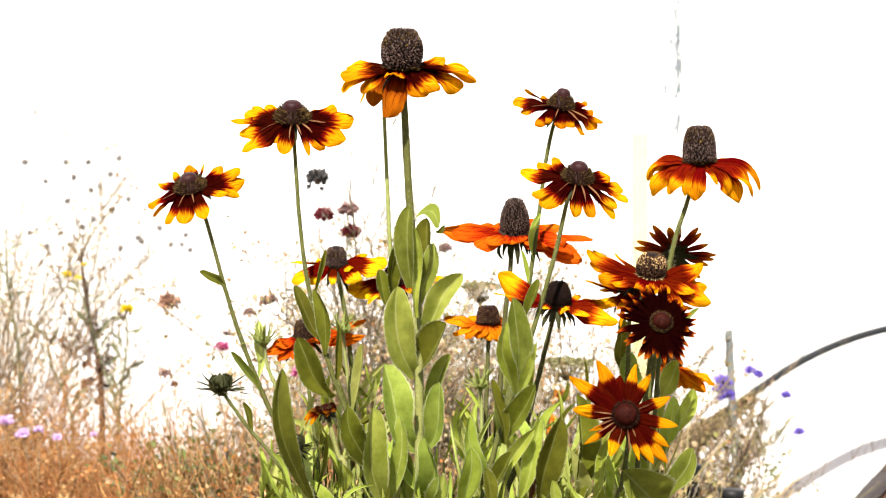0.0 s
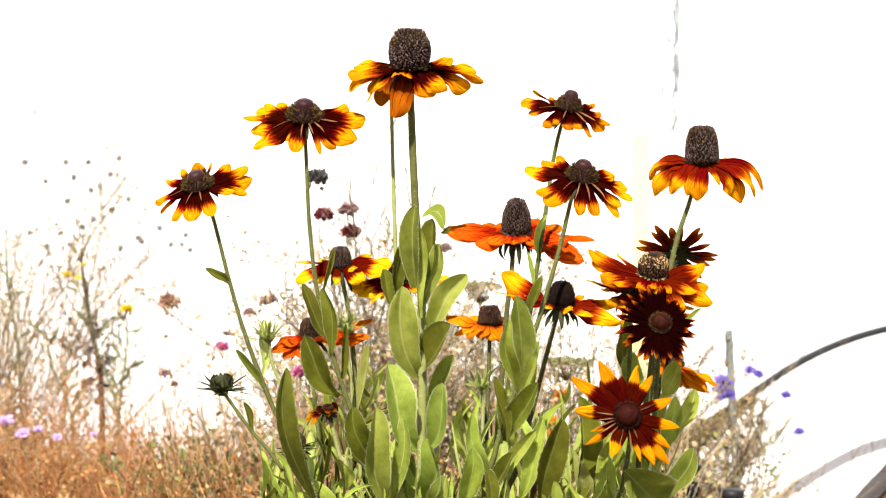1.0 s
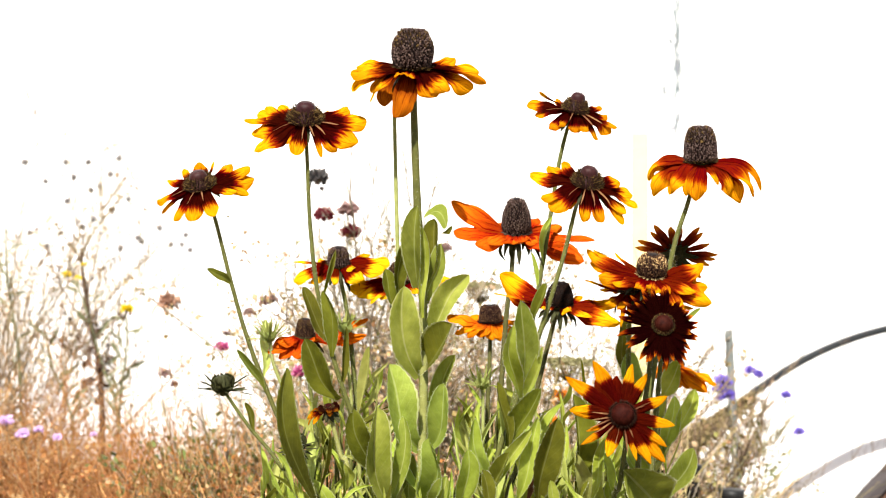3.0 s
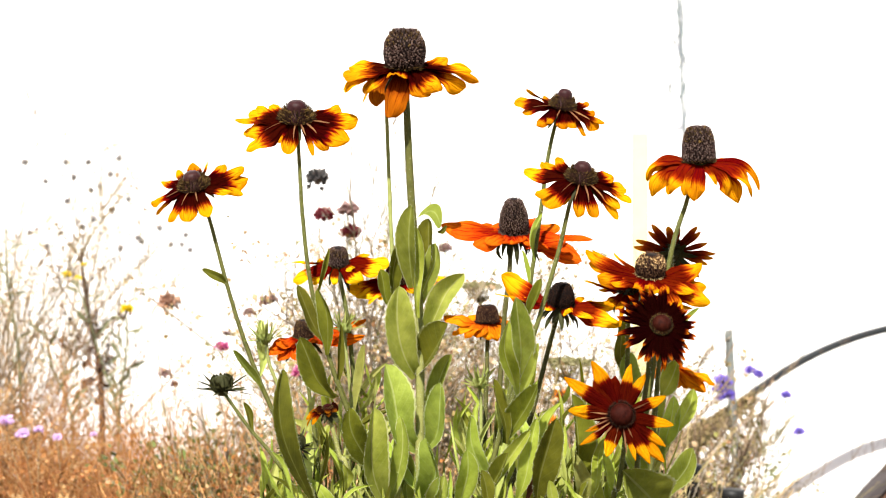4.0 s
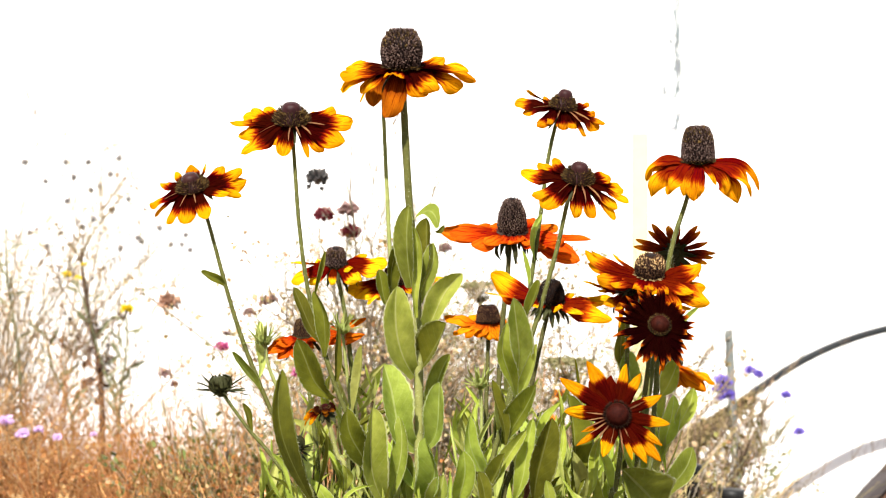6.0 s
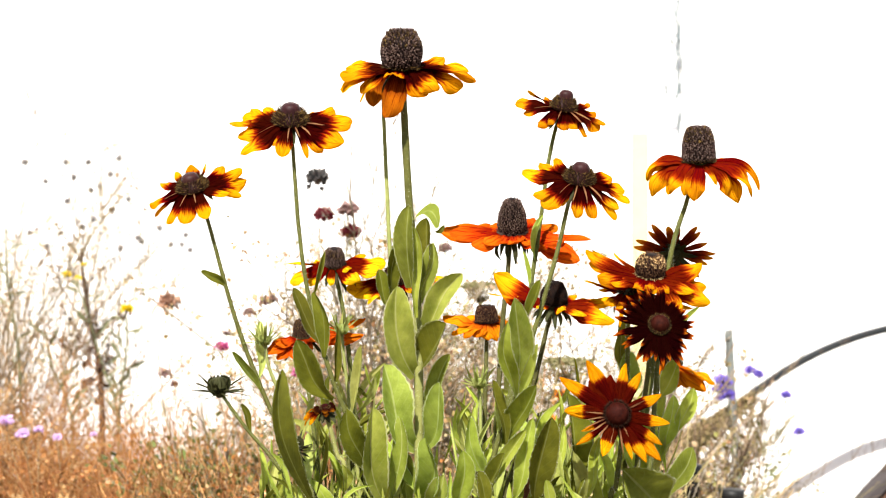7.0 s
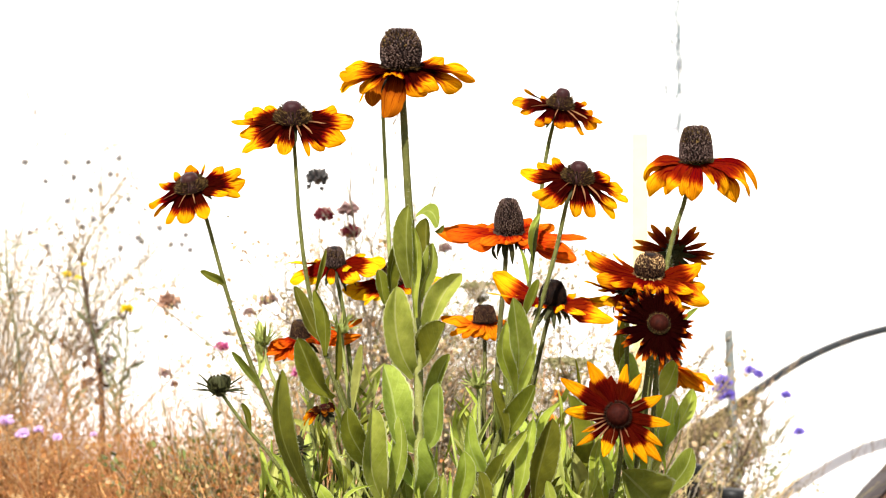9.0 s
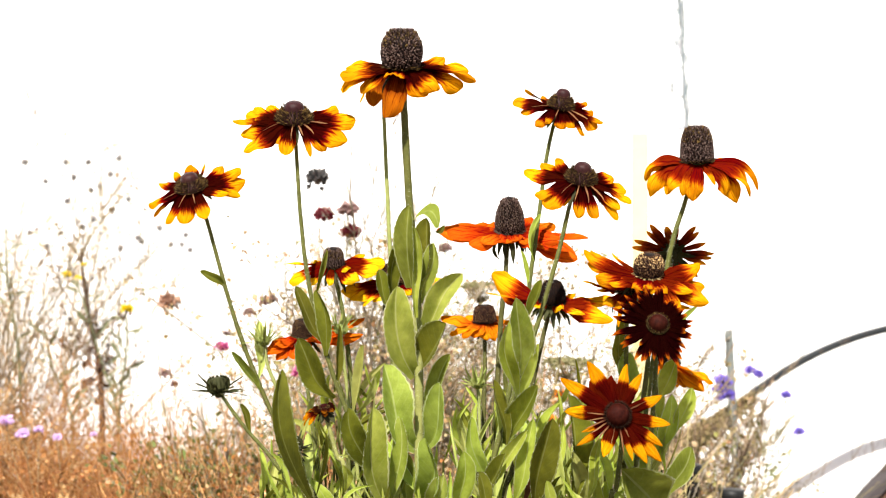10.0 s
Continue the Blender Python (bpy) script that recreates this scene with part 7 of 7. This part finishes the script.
    sway(wilted, 0.529, [(0, 0.0, -0.0), (0.5, 3.0, 0.5), (1, 1.0, -0.0), (1.5, 4.0, 0.5), (2, 1.5, 0.5), (2.5, 2.0, 0.5), (4, 1.0, -0.0), (4.5, 1.0, -0.0), (5, -0.5, -0.0), (5.5, -0.5, -0.0), (7, -0.5, -0.0), (7.5, -1.0, -0.0), (8, -1.0, -0.0), (8.5, -0.5, -0.0), (9, -1.0, -0.0), (9.5, -1.0, -0.0), (10, -1.0, -0.0)])
    sway(shoot_a, 0.531, [(0, 0.0, -0.0), (0.5, 2.5, -0.0), (1, 2.0, 0.5), (1.5, 2.0, 0.5), (2, 2.0, -0.0), (2.5, 2.9, 0.5), (4, 0.5, -0.0), (4.5, 0.5, -0.0), (5, 0.0, -0.5), (5.5, 0.0, -0.5), (7, 0.0, -0.5), (7.5, -0.5, -0.5), (8, -0.5, -1.0), (8.5, -1.0, -1.0), (9, 0.0, -0.5), (9.5, 0.0, -1.0), (10, 0.0, -0.5)])
    sway(shoot_b, 0.527, [(0, 0.0, -0.0), (0.5, 2.9, -0.5), (1, 1.0, -0.5), (1.5, 0.5, -0.0), (2, -2.9, -0.5), (2.5, -1.5, -0.0), (4, -2.5, -0.0), (4.5, -2.0, -0.0), (5, -3.4, -0.0), (5.5, -4.4, -0.0), (7, -4.9, 0.5), (7.5, -4.4, -0.0), (8, -4.9, 0.5), (8.5, -4.9, -0.0), (9, -4.4, -0.0), (9.5, -4.4, -0.0), (10, -4.4, -0.0)])
    sway(shoot_c, 0.544, [(0, 0.0, -0.0), (0.5, 0.5, -0.0), (1, 1.0, -0.0), (1.5, 1.0, -0.0), (2, 0.5, -0.0), (2.5, 1.0, -0.0), (4, 0.0, -0.0), (4.5, 0.5, -0.0), (5, 0.0, -0.0), (5.5, 0.0, 0.5), (7, 0.0, 0.5), (7.5, -0.5, 0.5), (8, -1.0, 0.5), (8.5, -1.0, 0.5), (9, -0.5, -0.0), (9.5, -0.5, 0.5), (10, -1.0, 0.5)])
    sway(low_a, 0.572, [(0, 0.0, -0.0), (0.5, 2.2, -0.0), (1, 2.2, 0.2), (1.5, 2.2, -0.2), (2, 0.6, 0.2), (2.5, 2.2, 0.3), (4, 0.3, -0.0), (4.5, 0.0, -0.0), (5, 0.0, -0.0), (5.5, 0.0, -0.0), (7, -0.3, 0.2), (7.5, -0.3, 0.2), (8, -0.3, -0.0), (8.5, -0.6, -0.0), (9, -0.3, 0.2), (9.5, -0.3, 0.2), (10, -0.3, 0.2)])
    sway(low_b, 0.572, [(0, 0.0, -0.0), (0.5, 1.6, -0.0), (1, 1.3, -0.0), (1.5, 1.3, -0.0), (2, 1.3, -0.0), (2.5, 2.5, -0.2), (4, 0.3, -0.0), (4.5, 0.3, -0.0), (5, 0.0, -0.0), (5.5, -0.3, -0.2), (7, 0.0, -0.2), (7.5, -0.3, -0.2), (8, -0.6, -0.0), (8.5, -0.6, -0.0), (9, -0.3, -0.0), (9.5, -0.3, -0.0), (10, -0.3, -0.0)])
    sway(low_c, 0.572, [(0, 0.0, -0.0), (0.5, 2.5, -0.0), (1, 1.6, -0.0), (1.5, 2.3, -0.0), (2, 2.3, -0.0), (2.5, 3.1, -0.0), (4, 1.0, -0.0), (4.5, 1.2, -0.0), (5, 0.0, -0.0), (5.5, 0.2, -0.0), (7, 0.6, -0.0), (7.5, 0.0, -0.0), (8, 0.0, -0.0), (8.5, -0.4, -0.0), (9, 0.0, -0.0), (9.5, 0.0, -0.0), (10, 0.0, -0.0)])
    sway(low_d, 0.572, [(0, 0.0, -0.0), (0.5, 0.3, -0.0), (1, 0.6, -0.0), (1.5, 0.6, -0.0), (2, 0.3, -0.0), (2.5, 0.6, -0.0), (4, 0.0, -0.0), (4.5, 0.3, -0.0), (5, 0.0, -0.0), (5.5, 0.0, 0.2), (7, 0.0, 0.2), (7.5, -0.3, 0.2), (8, -0.6, 0.2), (8.5, -0.6, 0.2), (9, -0.3, -0.0), (9.5, -0.3, 0.2), (10, -0.6, 0.2)])
    sway(low_e, 0.572, [(0, 0.0, -0.0), (0.5, 1.6, -0.0), (1, 1.3, 0.2), (1.5, 1.3, 0.2), (2, 1.3, -0.0), (2.5, 1.9, 0.2), (4, 0.3, -0.0), (4.5, 0.3, -0.0), (5, 0.0, -0.2), (5.5, 0.0, -0.2), (7, 0.0, -0.2), (7.5, -0.3, -0.2), (8, -0.3, -0.3), (8.5, -0.6, -0.3), (9, 0.0, -0.2), (9.5, 0.0, -0.3), (10, 0.0, -0.2)])
    sway(low_k, 0.572, [(0, 0.0, -0.0), (0.5, 1.6, -0.0), (1, 1.3, 0.2), (1.5, 1.3, 0.2), (2, 1.3, -0.0), (2.5, 1.9, 0.2), (4, 0.3, -0.0), (4.5, 0.3, -0.0), (5, 0.0, -0.2), (5.5, 0.0, -0.2), (7, 0.0, -0.2), (7.5, -0.3, -0.2), (8, -0.3, -0.3), (8.5, -0.6, -0.3), (9, 0.0, -0.2), (9.5, 0.0, -0.3), (10, 0.0, -0.2)])
    sway(low_f, 0.572, [(0, 0.0, -0.0), (0.5, 1.9, -0.2), (1, 0.6, -0.2), (1.5, 0.3, -0.0), (2, -1.9, -0.2), (2.5, -0.9, -0.0), (4, -1.6, -0.0), (4.5, -1.3, -0.0), (5, -2.2, -0.0), (5.5, -2.8, -0.0), (7, -3.1, 0.2), (7.5, -2.8, -0.0), (8, -3.1, 0.2), (8.5, -3.1, -0.0), (9, -2.8, -0.0), (9.5, -2.8, -0.0), (10, -2.8, -0.0)])
    sway(low_m, 0.572, [(0, 0.0, -0.0), (0.5, 1.9, -0.2), (1, 0.6, -0.2), (1.5, 0.3, -0.0), (2, -1.9, -0.2), (2.5, -0.9, -0.0), (4, -1.6, -0.0), (4.5, -1.3, -0.0), (5, -2.2, -0.0), (5.5, -2.8, -0.0), (7, -3.1, 0.2), (7.5, -2.8, -0.0), (8, -3.1, 0.2), (8.5, -3.1, -0.0), (9, -2.8, -0.0), (9.5, -2.8, -0.0), (10, -2.8, -0.0)])
    sway(low_l, 0.572, [(0, 0.0, -0.0), (0.5, 1.9, -0.2), (1, 0.6, -0.2), (1.5, 0.3, -0.0), (2, -1.9, -0.2), (2.5, -0.9, -0.0), (4, -1.6, -0.0), (4.5, -1.3, -0.0), (5, -2.2, -0.0), (5.5, -2.8, -0.0), (7, -3.1, 0.2), (7.5, -2.8, -0.0), (8, -3.1, 0.2), (8.5, -3.1, -0.0), (9, -2.8, -0.0), (9.5, -2.8, -0.0), (10, -2.8, -0.0)])
    sway(low_g, 0.572, [(0, 0.0, -0.0), (0.5, 2.2, -0.0), (1, 2.2, 0.2), (1.5, 2.2, -0.2), (2, 0.6, 0.2), (2.5, 2.2, 0.3), (4, 0.3, -0.0), (4.5, 0.0, -0.0), (5, 0.0, -0.0), (5.5, 0.0, -0.0), (7, -0.3, 0.2), (7.5, -0.3, 0.2), (8, -0.3, -0.0), (8.5, -0.6, -0.0), (9, -0.3, 0.2), (9.5, -0.3, 0.2), (10, -0.3, 0.2)])
    sway(low_h, 0.572, [(0, 0.0, -0.0), (0.5, 2.5, -0.0), (1, 1.6, -0.0), (1.5, 2.3, -0.0), (2, 2.3, -0.0), (2.5, 3.1, -0.0), (4, 1.0, -0.0), (4.5, 1.2, -0.0), (5, 0.0, -0.0), (5.5, 0.2, -0.0), (7, 0.6, -0.0), (7.5, 0.0, -0.0), (8, 0.0, -0.0), (8.5, -0.4, -0.0), (9, 0.0, -0.0), (9.5, 0.0, -0.0), (10, 0.0, -0.0)])
    sway(low_i, 0.572, [(0, 0.0, -0.0), (0.5, 1.6, -0.0), (1, 1.3, 0.2), (1.5, 1.3, 0.2), (2, 1.3, -0.0), (2.5, 1.9, 0.2), (4, 0.3, -0.0), (4.5, 0.3, -0.0), (5, 0.0, -0.2), (5.5, 0.0, -0.2), (7, 0.0, -0.2), (7.5, -0.3, -0.2), (8, -0.3, -0.3), (8.5, -0.6, -0.3), (9, 0.0, -0.2), (9.5, 0.0, -0.3), (10, 0.0, -0.2)])
    sway(low_j, 0.572, [(0, 0.0, -0.0), (0.5, 2.5, -0.0), (1, 1.6, -0.0), (1.5, 2.3, -0.0), (2, 2.3, -0.0), (2.5, 3.1, -0.0), (4, 1.0, -0.0), (4.5, 1.2, -0.0), (5, 0.0, -0.0), (5.5, 0.2, -0.0), (7, 0.6, -0.0), (7.5, 0.0, -0.0), (8, 0.0, -0.0), (8.5, -0.4, -0.0), (9, 0.0, -0.0), (9.5, 0.0, -0.0), (10, 0.0, -0.0)])
    hinge = Vector((0.0403, 0.045, 0.6309)) - daisy_g.location
    lifts = [(0, 0), (0.5, 0), (1.2, 0), (1.5, 13), (1.7, 14), (2.0, 11), (2.2, 14), (2.5, 30), (2.7, 30), (3.3, 22), (3.8, 15), (4.0, 5), (4.3, 0), (10, 0)]
    walk(petals_g[0], [(t, Matrix.Translation(hinge) @ Matrix.Rotation(radians(a), 4, "Y") @ Matrix.Translation(-hinge)) for t, a in lifts])
    hang = [(0, 0), (0.5, 0.5), (1, -1.2), (1.5, -1.5), (2, -2.8), (2.5, -3), (3, -0.5), (4, 2), (4.5, 2.8), (5, 4.5), (5.5, 1), (6.3, -0.5), (7, 0.3), (7.5, 0), (8, -0.8), (8.5, -0.5), (9, 0.3), (9.5, 2.5), (10, 3)]
    walk(hung, [(t, Matrix.Translation(hung.location) @ Matrix.Rotation(radians(-a), 4, "Y")) for t, a in hang])

motions()
